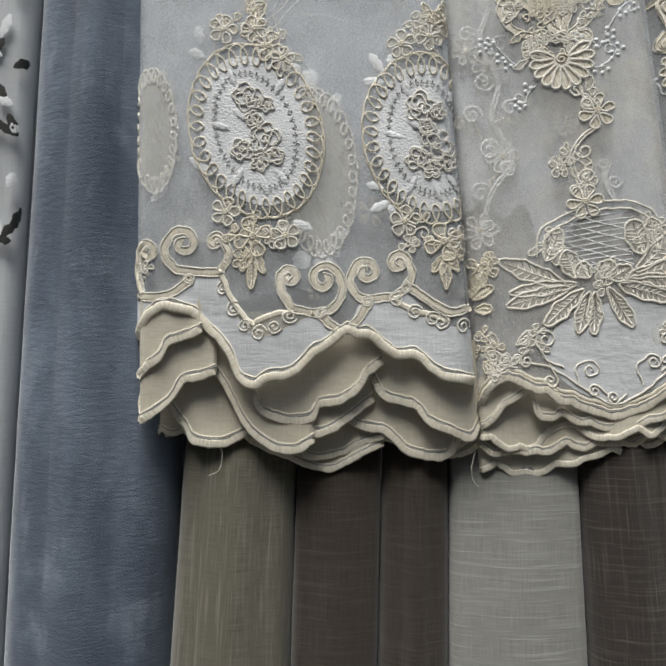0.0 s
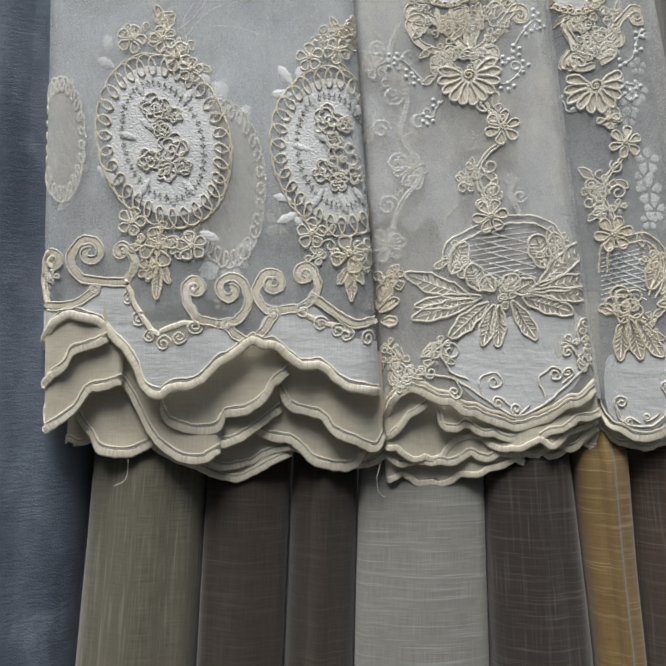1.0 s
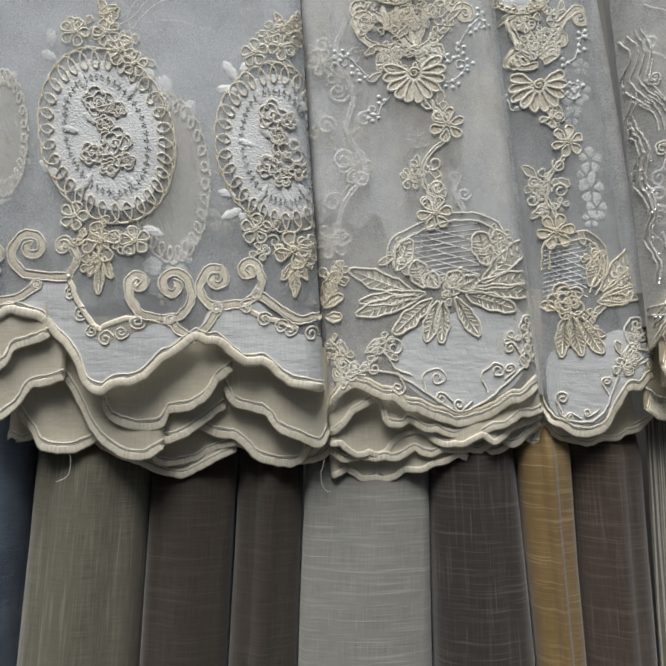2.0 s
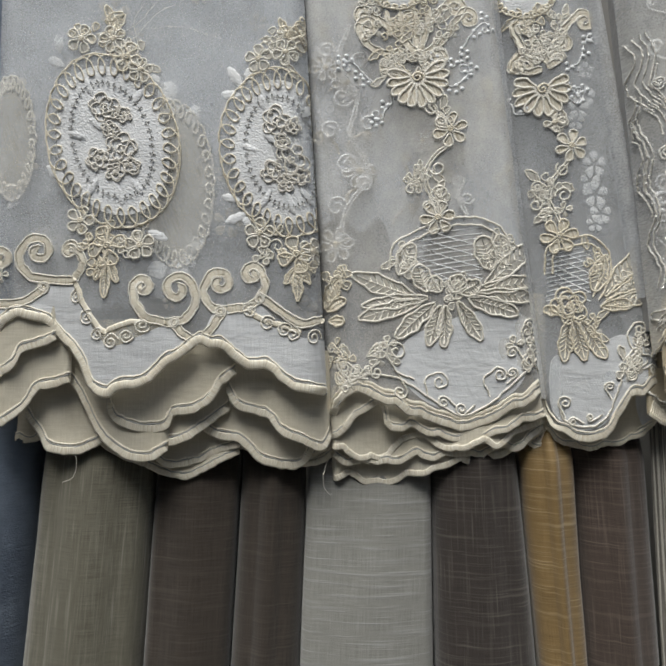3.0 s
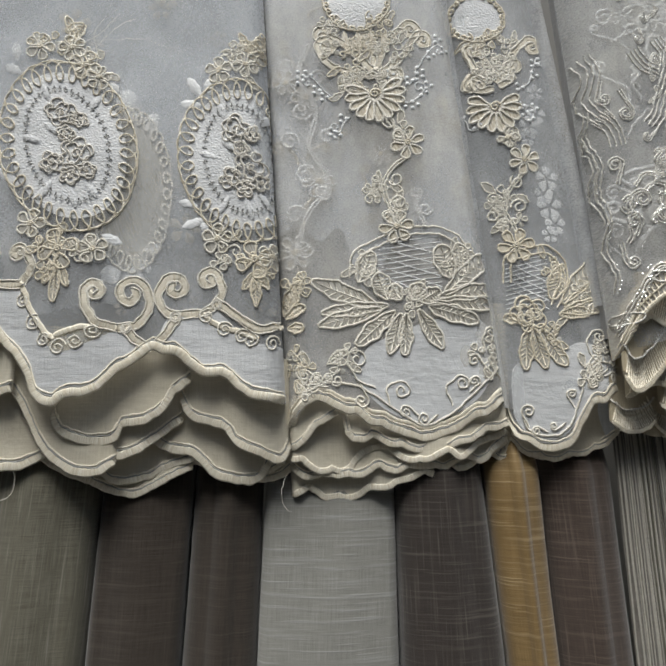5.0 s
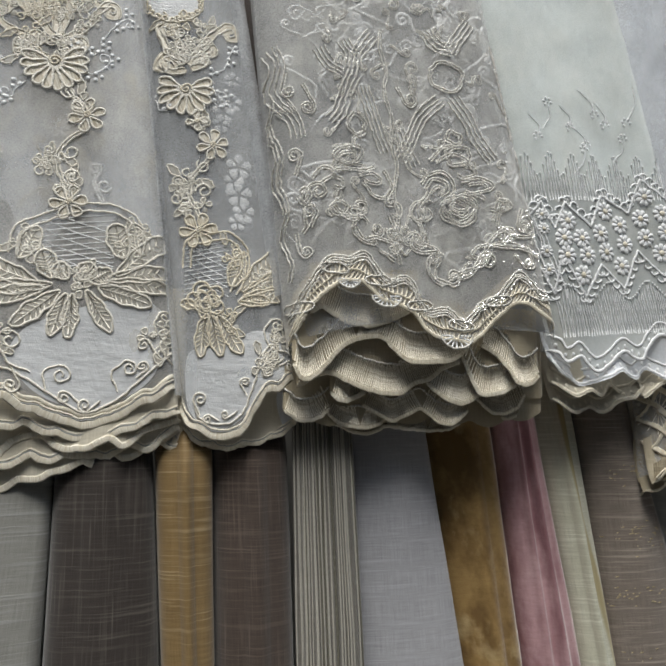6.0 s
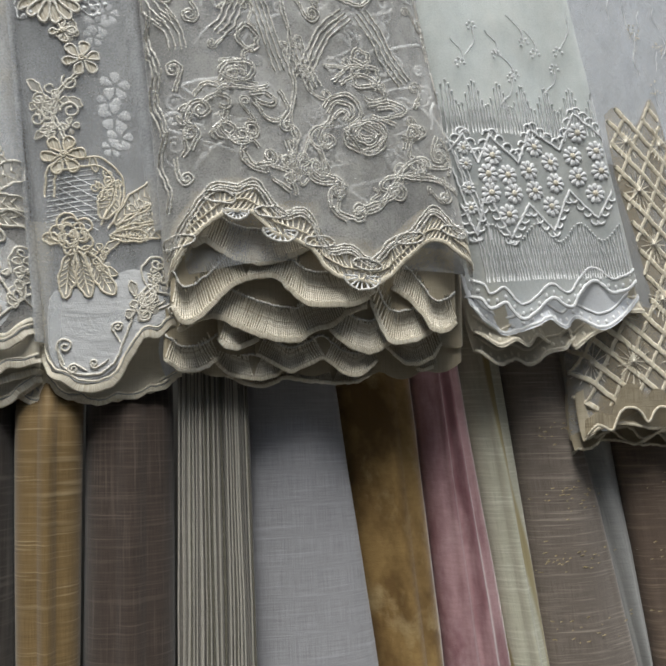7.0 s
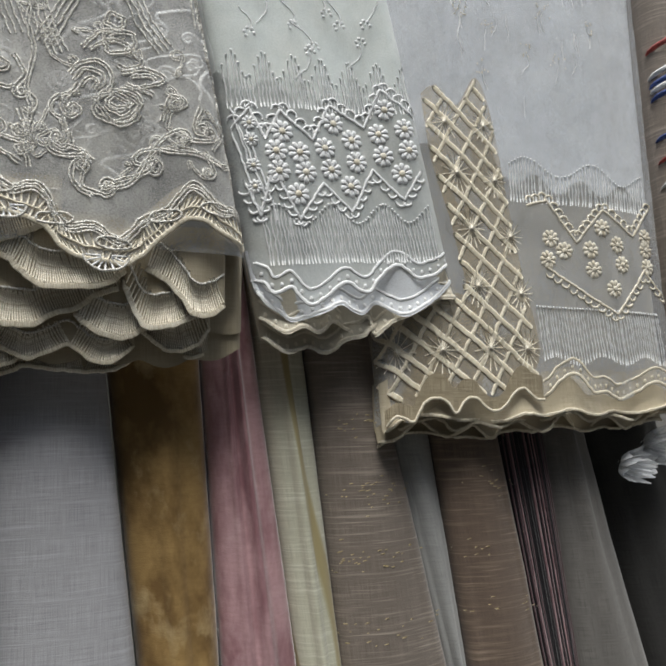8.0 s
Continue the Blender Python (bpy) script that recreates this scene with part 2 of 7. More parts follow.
# ---- mesh helpers ----
def finish(name, verts, faces, material, uvs=None, smooth=True):
    me = bpy.data.meshes.new(name)
    me.from_pydata(verts, [], faces)
    if uvs is not None:
        layer = me.uv_layers.new(name="metres")
        loop_to_vert = np.empty(len(me.loops), dtype=np.int32)
        me.loops.foreach_get("vertex_index", loop_to_vert)
        layer.data.foreach_set("uv", np.asarray(uvs, dtype=np.float32)[loop_to_vert].ravel())
    if smooth:
        me.polygons.foreach_set("use_smooth", [True] * len(me.polygons))
    me.materials.append(material)
    me.update()
    return me


def part(name, mesh, parent, label=""):
    ob = new(name, mesh)
    ob.parent = parent
    return tagged(ob, label) if label else ob


def thing(name, label, category, at=(0, 0, 0), group="", kind=""):
    ob = new(name)
    ob.empty_display_size = 0.02
    return tagged(ob, label, category, group, kind)


def smooth_line(pts, step):
    """A Catmull-Rom curve through 2D points, as a polyline of about that step."""
    p = [np.array(q, float) for q in pts]
    p = [2 * p[0] - p[1]] + p + [2 * p[-1] - p[-2]]
    out = []
    for a, b, c, d in zip(p, p[1:], p[2:], p[3:]):
        n = max(2, int(np.linalg.norm(c - b) / step))
        for k in range(n):
            s = k / n
            out.append(0.5 * (2 * b + (c - a) * s + (2 * a - 5 * b + 4 * c - d) * s * s + (3 * b - a - 3 * c + d) * s**3))
    return out + [p[-2]]


def at_x(pts):
    """z as a smooth function of x through points in x order."""
    line = np.array(smooth_line(pts, 0.002))
    order = np.argsort(line[:, 0])
    xs, zs = line[order, 0], line[order, 1]
    return lambda x: float(np.interp(x, xs, zs))


class Cloth:
    """A hanging sheet between two side edges, from a hem up to its top; y as it drapes."""

    def __init__(self, left, right, y, hem, top=0.42, waves=(), curl=0.006, tilt=0.0, seed=0, lobe=0.0, pitch=0.017):
        self.left, self.right, self.y, self.top, self.waves, self.curl, self.tilt, self.seed = left, right, y, top, waves, curl, tilt, seed
        base = at_x(hem)
        self.hem = (lambda x: base(x) - lobe * abs(math.sin(math.pi * (x / pitch + 0.37 * seed)))) if lobe else base
        self.ripple, self.flare = 0.0, 0.0

    def edge(self, side, z):
        (x0, z0), (x1, z1) = side
        return x0 + (x1 - x0) * (z - z0) / (z1 - z0)

    def depth(self, x, z):
        a, b = self.edge(self.left, z), self.edge(self.right, z)
        u = (x - a) / (b - a)
        y = self.y + self.tilt * z
        for size, count, phase, lean in self.waves:
            y += size * math.sin(2 * math.pi * (count * u + phase + lean * z))
        y += 0.0012 * noise.noise((x * 18 + self.seed, z * 12, self.seed)) + 0.0006 * noise.noise((x * 55 + self.seed, z * 40, 2.0))
        y += self.ripple * math.sin(60 * x + 3 * self.seed) * max(0.0, 1 - (z - self.hem(x)) / 0.05)
        y -= self.flare * math.exp(-max(0.0, z - self.hem(x)) / 0.007)
        near = min(max(min(u, 1 - u), 0) * (b - a), self.curl)
        y += self.curl - math.sqrt(max(0.0, self.curl**2 - (self.curl - near) ** 2))
        return y

    def at(self, x, z, off=0.0):
        """A place on the cloth; past a side edge it goes round the fold."""
        a, b = self.edge(self.left, z), self.edge(self.right, z)
        over = max(a - x, x - b, 0.0)
        x = min(max(x, a + 0.0004), b - 0.0004) if over else x
        return (x, self.depth(x, z) - off + over, z)

    def sheet(self, name, material, nu=90, nv=90, bottom=None, top=None):
        """The sheet itself; bottom, a function of x, cuts it above the hem."""
        low, verts, uvs = bottom or self.hem, [], []
        for j in range(nv + 1):
            v = (j / nv) ** 1.4
            for i in range(nu + 1):
                u = i / nu
                z = low(self.edge(self.left, 0.0) + u * (self.edge(self.right, 0.0) - self.edge(self.left, 0.0)))
                for _ in range(3):
                    x = self.edge(self.left, z) * (1 - u) + self.edge(self.right, z) * u
                    z = low(x)
                z = z + v * ((top(x) if callable(top) else top or self.top) - z)
                x = self.edge(self.left, z) * (1 - u) + self.edge(self.right, z) * u
                verts.append(self.at(x, z))
                uvs.append((x + self.seed, z))
        w = nu + 1
        faces = [(j * w + i, j * w + i + 1, (j + 1) * w + i + 1, (j + 1) * w + i) for j in range(nv) for i in range(nu)]
        return finish(name, verts, faces, material, uvs)

    def hem_line(self, step=0.002):
        """The hem as 2D points from side to side."""
        out, z = [], self.hem(self.left[0][0])
        a, b = self.edge(self.left, z), self.edge(self.right, self.hem(self.right[0][0]))
        n = max(4, int((b - a) / step))
        return [(a + (b - a) * k / n, self.hem(a + (b - a) * k / n)) for k in range(n + 1)]


def sweep(lines, on, width, height, off=0.0, sides=6, knot=0.0):
    """Cords laid on a cloth: each a 2D line; width across, height out of the cloth. Gives verts, faces, uvs."""
    verts, faces, uvs = [], [], []
    for line in lines:
        p = np.array([on.at(x + 0.0007 * noise.noise((x * 330, z * 330, 0.5)), z + 0.0007 * noise.noise((x * 330, z * 330, 7.5)), off * 0.45) for x, z in line])
        if len(p) < 2:
            continue
        d = np.gradient(p, axis=0)
        d /= np.linalg.norm(d, axis=1)[:, None] + 1e-12
        out = np.array([0, -1.0, 0])
        side = np.cross(d, out)
        side /= np.linalg.norm(side, axis=1)[:, None] + 1e-12
        length = np.r_[0, np.cumsum(np.linalg.norm(np.diff(p, axis=0), axis=1))]
        base, n = len(verts), len(p)
        for k in range(n):
            taper = 0.55 if (k in (0, n - 1) and n > 3) else 1.0 + (knot if k % 2 else -knot)
            for s in range(sides):
                a = 2 * math.pi * s / sides
                verts.append(p[k] + taper * (side[k] * math.cos(a) * width / 2 + out * (math.sin(a) * height * 0.27 + height * 0.17)))
                uvs.append((length[k], s * 0.001))
        for k in range(n - 1):
            for s in range(sides):
                q = (s + 1) % sides
                faces.append((base + k * sides + s, base + k * sides + q, base + (k + 1) * sides + q, base + (k + 1) * sides + s))
        faces.append(tuple(base + s for s in range(sides)))
        faces.append(tuple(base + (n - 1) * sides + s for s in reversed(range(sides))))
    return verts, faces, uvs


def cords(name, lines, on, material, parent, width=0.0022, height=0.0018, off=0.0, label="", sides=6, knot=0.0):
    v, f, u = sweep(lines, on, width, height, off, sides, knot)
    return part(name, finish(name, v, f, material, u), parent, label)


def pads(name, outlines, on, material, parent, puff=0.0012, off=0.0003, label=""):
    """Filled stitched shapes: each outline a closed 2D line round its middle, raised towards the middle."""
    verts, faces, uvs = [], [], []
    for line in outlines:
        c = np.mean(np.array(line), axis=0)
        base, n = len(verts), len(line)
        for ring, rise in ((1.0, 0.0), (0.75, 0.75), (0.35, 1.0)):
            for x, z in line:
                q = (c[0] + (x - c[0]) * ring, c[1] + (z - c[1]) * ring)
                verts.append(on.at(q[0], q[1], off * 0.5 + rise * puff * 0.55))
                uvs.append((q[0] + 0.4 * q[1], q[1]))
        for r in range(2):
            for k in range(n):
                q = (k + 1) % n
                faces.append((base + r * n + k, base + r * n + q, base + (r + 1) * n + q, base + (r + 1) * n + k))
        faces.append(tuple(base + 2 * n + k for k in range(n)))
    return part(name, finish(name, verts, faces, material, uvs), parent, label)


def beads(name, places, on, material, parent, size=0.0014, off=0.0012, label="", kind=""):
    """Small faceted beads sewn on."""
    verts, faces = [], []
    for x, z in places:
        c, b = np.array(on.at(x, z, off)), len(verts)
        for d in ((1, 0, 0), (0, 0, 1), (-1, 0, 0), (0, 0, -1), (0, -0.8, 0), (0, 0.8, 0)):
            verts.append(c + np.array(d) * size / 2)
        faces += [(b + i, b + (i + 1) % 4, b + 4) for i in range(4)] + [(b + (i + 1) % 4, b + i, b + 5) for i in range(4)]
    ob = part(name, finish(name, verts, faces, material, smooth=False), parent, label)
    return tagged(ob, kind=kind) if kind else ob


# ---- the stall: wall and ground, plus added walls that limit the sky ----
def slab(name, size, at, material, label, category):
    bm = bmesh.new()
    bmesh.ops.create_cube(bm, size=1)
    for v in bm.verts:
        v.co = Vector((v.co.x * size[0], v.co.y * size[1], v.co.z * size[2]))
    bmesh.ops.bevel(bm, geom=bm.edges[:], offset=0.004, segments=2, affect="EDGES")
    me = bpy.data.meshes.new(name)
    bm.to_mesh(me)
    bm.free()
    me.materials.append(material)
    ob = new(name, me)
    ob.location = at
    return tagged(ob, label, category, kind="structure")


slab("wall_back", (6.0, 0.12, 3.2), (0.2, 0.24, 0.3), M["wall"], "plain grey plaster wall behind the fabrics", "wall")
# three unseen walls, added so that light reaches the fabrics from above
slab("light_block_front", (6.0, 0.12, 3.2), (0.2, -2.1, 0.3), M["wall"], "unseen plain grey wall added opposite to cut low sky light", "wall")
slab("light_block_west", (0.12, 2.4, 3.2), (-2.4, -0.9, 0.3), M["wall"], "unseen plain grey wall added at the side to cut sky light", "wall")
slab("light_block_east", (0.12, 2.4, 3.2), (2.9, -0.9, 0.3), M["wall"], "unseen plain grey wall added at the side to cut sky light", "wall")
slab("ground", (60, 60, 0.1), (0, -20, -1.35), M["ground"], "plain grey concrete ground", "ground")


# ---- lower row: folded lengths of cloth ----
def fold_of_cloth(name, label, left, right, material, y=0.045, deep=0.05, corner=0.008, belly=0.004, low=-0.75, top=0.36, seed=0, group="folded fabrics of the lower row", wave=0.0, lean=0.0):
    """One folded length hanging upright: rounded front corners, a slightly bellied front, sides running back."""
    ob = thing(name, label, "fabric", group=group)
    rnd = random.Random(seed)
    phase = rnd.random() * 9
    def side(s, z):
        (x0, z0), (x1, z1) = s
        return x0 + (x1 - x0) * (z - z0) / (z1 - z0)
    verts, uvs, nz = [], [], 70
    for j in range(nz + 1):
        z = low + (top - low) * j / nz
        a, b = side(left, z), side(right, z)
        w = b - a
        c = min(corner, w * 0.35)
        pts = [(a + 0.002, y + deep), (a + 0.0005, y + deep * 0.5)]
        for k in range(7):
            q = math.pi / 2 * k / 6
            pts.append((a + c - c * math.cos(q), y + c - c * math.sin(q)))
        for k in range(1, 16):
            u = k / 16
            pts.append((a + c + (w - 2 * c) * u, y - belly * math.sin(math.pi * u) + wave * math.sin(9 * u + phase) * math.sin(math.pi * u)))
        for k in range(7):
            q = math.pi / 2 * k / 6
            pts.append((b - c + c * math.sin(q), y + c - c * math.cos(q)))
        pts += [(b - 0.0005, y + deep * 0.5), (b - 0.002, y + deep)]
        run = 0.0
        for k, (x, yy) in enumerate(pts):
            if k:
                run += math.hypot(x - pts[k - 1][0], yy - pts[k - 1][1])
            yy += 0.0022 * noise.noise((x * 22 + seed, z * 7, seed * 1.7)) + 0.0008 * noise.noise((x * 60, z * 30 + seed, 3.1))
            yy += lean * (z + 0.05) + (min(max(z + 0.026, 0.0), 0.022) if 0.008 < y < 0.02 else 0.0)
            verts.append((x + 0.0012 * noise.noise((seed * 2.3, z * 6, 1.0)), yy, z))
            uvs.append((run + seed * 0.37, z + seed * 0.11))
    w = len(pts)
    for piece, first, last in (("side_fold", 0, 2), ("front_fold", 2, w - 3), ("side_fold", w - 3, w - 1)):
        n = last - first + 1
        keep = [j * w + i for j in range(nz + 1) for i in range(first, last + 1)]
        faces = [(j * n + i, j * n + i + 1, (j + 1) * n + i + 1, (j + 1) * n + i) for j in range(nz) for i in range(n - 1)]
        part(piece, finish(name, [verts[k] for k in keep], faces, material, [uvs[k] for k in keep]), ob)
    return ob


fold_of_cloth("fabric_bolt", "blue-grey chenille fabric folded into a thick upright roll", ((-0.2565, 0.2245), (-0.2711, -0.0437)), ((-0.1717, -0.0203), (-0.1748, -0.1519)), M["blue"], y=0.006, deep=0.07, corner=0.03, belly=0.008, seed=1)
fold_of_cloth("folded_fabric", "pale greenish-grey linen folded upright, soft streaks", ((-0.1687, -0.05), (-0.1738, -0.15)), ((-0.1024, -0.05), (-0.1056, -0.15)), M["linen"], seed=2, y=0.014, corner=0.014, belly=0.006, lean=0.11)
fold_of_cloth("folded_fabric", "dark brown plain linen folded upright", ((-0.1016, -0.05), (-0.1048, -0.15)), ((-0.0525, -0.05), (-0.0562, -0.15)), M["brown"], seed=3, y=0.018, lean=0.11)
fold_of_cloth("folded_fabric", "dark brown linen in a narrow upright fold", ((-0.0517, -0.05), (-0.0554, -0.15)), ((-0.0132, -0.05), (-0.0159, -0.15)), M["brown"], seed=4, y=0.018, corner=0.012, lean=0.11)
fold_of_cloth("folded_fabric", "cream slubbed cotton folded upright", ((-0.0124, -0.05), (-0.0151, -0.15)), ((0.0606, -0.05), (0.0609, -0.15)), M["cream"], seed=5, y=0.017, lean=0.11)
fold_of_cloth("folded_fabric", "dark brown slubbed linen with pale cross threads", ((0.0614, -0.05), (0.0617, -0.15)), ((0.1126, -0.05), (0.1188, -0.15)), M["dark_slub"], seed=6, y=0.012, corner=0.014, lean=0.11)
fold_of_cloth("folded_fabric", "ochre yellow slubbed silk in a narrow fold", ((0.1134, -0.05), (0.1196, -0.15)), ((0.1440, -0.05), (0.1460, -0.15)), M["yellow"], seed=7, y=0.009, corner=0.012, lean=0.11)
fold_of_cloth("folded_fabric", "umber brown slubbed linen with pale threads", ((0.1448, -0.05), (0.1468, -0.15)), ((0.1879, -0.05), (0.1886, -0.15)), M["umber_slub"], seed=8, y=0.012, corner=0.014, lean=0.11)
fold_of_cloth("folded_fabric", "pale grey-white poplin folded wide and flat", ((0.2261, -0.05), (0.2282, -0.15)), ((0.2850, -0.05), (0.2966, -0.15)), M["white_grey"], seed=10, y=0.028, lean=0.06)
fold_of_cloth("folded_fabric", "gold brown crushed velvet folded upright", ((0.2858, -0.05), (0.2974, -0.15)), ((0.3365, -0.05), (0.3421, -0.15)), M["gold"], seed=11, y=0.034, corner=0.016, lean=0.06)
fold_of_cloth("folded_fabric", "dusty pink crushed velvet folded upright", ((0.3373, -0.05), (0.3429, -0.15)), ((0.3717, -0.05), (0.3831, -0.15)), M["pink"], seed=12, y=0.035, corner=0.01, wave=0.004, lean=0.06)
fold_of_cloth("folded_fabric", "cream jacquard with gold curling lines, narrow fold", ((0.3725, -0.05), (0.3839, -0.15)), ((0.4019, -0.05), (0.4113, -0.15)), M["cream_curl"], seed=13, y=0.036, corner=0.012, lean=0.06)
taupe_fold = fold_of_cloth("folded_fabric", "taupe slubbed organza with gold flecks, folded upright", ((0.4027, -0.05), (0.4121, -0.15)), ((0.4541, -0.05), (0.4769, -0.15)), M["taupe"], seed=14, y=0.034, corner=0.01, lean=0.00)
fold_of_cloth("folded_fabric", "pale grey lining fabric in a narrow strip", ((0.4549, -0.05), (0.4777, -0.15)), ((0.4837, -0.05), (0.4972, -0.15)), M["pale_strip"], seed=15, y=0.044, corner=0.004, lean=0.00)
copper_fold = fold_of_cloth("folded_fabric", "copper brown slubbed organza folded upright", ((0.4845, -0.05), (0.4980, -0.15)), ((0.5353, -0.05), (0.5515, -0.15)), M["copper"], seed=16, y=0.038, corner=0.008, lean=0.00)
fold_of_cloth("folded_fabric", "grey see-through voile with loose threads", ((0.5734, -0.0649), (0.5911, -0.2136)), ((0.6269, -0.0848), (0.6623, -0.2236)), M["voile"], seed=17, y=0.046, corner=0.02)
# last fold: near-black colour takes the place of deep shade
fold_of_cloth("folded_fabric", "folded cloth with deep shade painted in as charcoal", ((0.6293, -0.0849), (0.6647, -0.2239)), ((0.7131, -0.0886), (0.7537, -0.2364)), M["shade_and_print"], seed=18, y=0.056, corner=0.02)


def string_curtain(label, left, right, count, mats, y, low=-0.75, top=0.36, seed=0, thick=0.0022, lean=0.0):
    """A bundle of separate hanging strings in front of a plain backing."""
    ob = thing("string_curtain", label, "string curtain", group="folded fabrics of the lower row")
    rnd = random.Random(seed)
    flat = Cloth(left, right, y, [(-1, low), (2, low)], top, curl=0.003, tilt=lean, seed=seed)
    # the last material darkens this sheet in place of shade between strings
    part("backing", flat.sheet("backing", mats[-1], 10, 30), ob, "plain sheet, shade between the strings put in as dark colour")
    made = {}
    for k in range(count):
        u = (k + 0.5 + rnd.uniform(-0.3, 0.3)) / count
        line, out = [], rnd.uniform(0.0005, 0.004)
        ph = rnd.random() * 9
        for j in range(26):
            z = low + (top - low) * j / 25
            x = flat.edge(left, z) * (1 - u) + flat.edge(right, z) * u + 0.0005 * math.sin(5 * z + ph)
            line.append((x, z))
        v, f, uv = sweep([line], flat, thick * rnd.uniform(0.7, 1.2), thick * 0.8, out, 5)
        part("string", finish("string", v, f, mats[rnd.randrange(len(mats) - 1)], uv), ob)
    return ob


string_curtain("ivory and grey string curtain hanging in a tight bundle", ((0.1889, -0.05), (0.1896, -0.15)), ((0.2251, -0.05), (0.2272, -0.15)), 40, [M["stripe_thread"], M["stripe_thread"], M["linen"], M["stripe_and_gap_dark"], M["stripe_and_gap_dark"]], 0.018, seed=21, thick=0.0011, lean=0.08)
string_curtain("black and plum string curtain hanging in a thin bundle", ((0.5365, -0.05), (0.5527, -0.15)), ((0.5719, -0.05), (0.5831, -0.15)), 16, [M["string_plum"], M["string_plum"], M["string_and_gap_black"], M["pink"], M["string_and_gap_black"]], 0.044, seed=22, thick=0.0011)


# gold flecks on the taupe and copper lengths
def woven_flecks(ob, left, right, y, seed, flecks):
    rnd = random.Random(seed)
    flat = Cloth(left, right, y, [(-1, -0.7), (2, -0.7)], seed=seed)
    spots = []
    for k in range(flecks):
        z = rnd.uniform(-0.24, 0.0)
        a, b = flat.edge(left, z), flat.edge(right, z)
        band = rnd.choice((-0.05, -0.09, -0.13, -0.17))
        z = band + rnd.gauss(0, 0.005)
        x = a + (b - a) * rnd.uniform(0.08, 0.92)
        spots.append([(x, z), (x + rnd.uniform(0.001, 0.003), z + 0.0002)])
    if spots:
        v, f, uv = sweep(spots, flat, 0.0006, 0.0004, 0.0, 4)
        tagged(part("gold_fleck", finish("gold_fleck", v, f, M["gold_thread"], uv), ob), kind="stuff")


woven_flecks(taupe_fold, ((0.4023, -0.05), (0.4117, -0.15)), ((0.4545, -0.05), (0.4773, -0.15)), 0.0292, 32, 110)
woven_flecks(copper_fold, ((0.4841, -0.05), (0.4976, -0.15)), ((0.5357, -0.05), (0.5519, -0.15)), 0.0332, 33, 50)


# ---- embroidery motifs, as 2D lines ----
def arc(c, r, a0, a1, n=14, squash=1.0):
    return [(c[0] + r * math.cos(radians(a0 + (a1 - a0) * k / n)), c[1] + squash * r * math.sin(radians(a0 + (a1 - a0) * k / n))) for k in range(n + 1)]


def spiral(c, r, turns=1.6, start=0.0, way=1, inner=0.15):
    n = int(turns * 18)
    return [(c[0] + r * (1 - (1 - inner) * k / n) * math.cos(radians(start) + way * 2 * math.pi * turns * k / n), c[1] + r * (1 - (1 - inner) * k / n) * math.sin(radians(start) + way * 2 * math.pi * turns * k / n)) for k in range(n + 1)]


def scroll(points, r, way=1, turns=1.4, step=0.0016):
    """A smooth stem that ends in a spiral of radius r, turning to its left (1) or right (-1)."""
    line = smooth_line(points, step)
    d = np.array(line[-1]) - np.array(line[-3])
    d /= np.linalg.norm(d) + 1e-12
    nrm = np.array([-d[1], d[0]]) * way
    c = np.array(line[-1]) + nrm * r
    a = math.degrees(math.atan2(*(np.array(line[-1]) - c)[::-1]))
    return [tuple(q) for q in line] + spiral(c, r, turns, a, way)[1:]


def closed(line):
    return list(line) + [line[0], line[1]]


def leaf(base, tip, wide, bend=0.0, n=14):
    """A leaf outline from base to tip; closed when joined."""
    b, t = np.array(base), np.array(tip)
    d = t - b
    nrm = np.array([-d[1], d[0]])
    nrm = nrm / (np.linalg.norm(nrm) + 1e-12)
    up, down = [], []
    for k in range(n + 1):
        s = k / n
        m = b + d * s + nrm * bend * math.sin(math.pi * s)
        h = wide * 0.46 * math.sin(math.pi * min(1, s * 0.95 + 0.025) ** 1.15) ** 0.62 * (1 + 0.11 * math.sin(17 * s + 40 * base[0] * wide * 1e3))
        up.append(tuple(m + nrm * h))
        down.append(tuple(m - nrm * h))
    return up + down[::-1]


def petals(c, r, count, start=0.0, wide=0.62, squash=1.0, sweep_deg=360.0):
    out = []
    for k in range(count):
        a = radians(start + sweep_deg * k / count)
        tip = (c[0] + r * math.cos(a), c[1] + r * math.sin(a) * squash)
        base = (c[0] + 0.18 * r * math.cos(a), c[1] + 0.18 * r * math.sin(a) * squash)
        b, t = np.array(base), np.array(tip)
        d = t - b
        nrm = np.array([-d[1], d[0]])
        line = []
        for j in range(13):
            q = math.pi * j / 12
            line.append(tuple(b + d * (0.5 - 0.5 * math.cos(q)) ** 0.8 + nrm * wide * 0.5 * math.sin(q) * (0.5 - 0.5 * math.cos(q)) ** 0.35))
        for j in range(1, 12):
            q = math.pi * (1 - j / 12)
            line.append(tuple(b + d * (0.5 - 0.5 * math.cos(q)) ** 0.8 - nrm * wide * 0.5 * math.sin(q) * (0.5 - 0.5 * math.cos(q)) ** 0.35))
        out.append(line)
    return out


def oval(c, a, b, tilt, n=60, da=0.0):
    ct, st = math.cos(radians(tilt)), math.sin(radians(tilt))
    out = []
    for k in range(n):
        t = 2 * math.pi * k / n + da
        x, z = a * math.cos(t), b * math.sin(t)
        out.append((c[0] + x * ct - z * st, c[1] + x * st + z * ct))
    return out


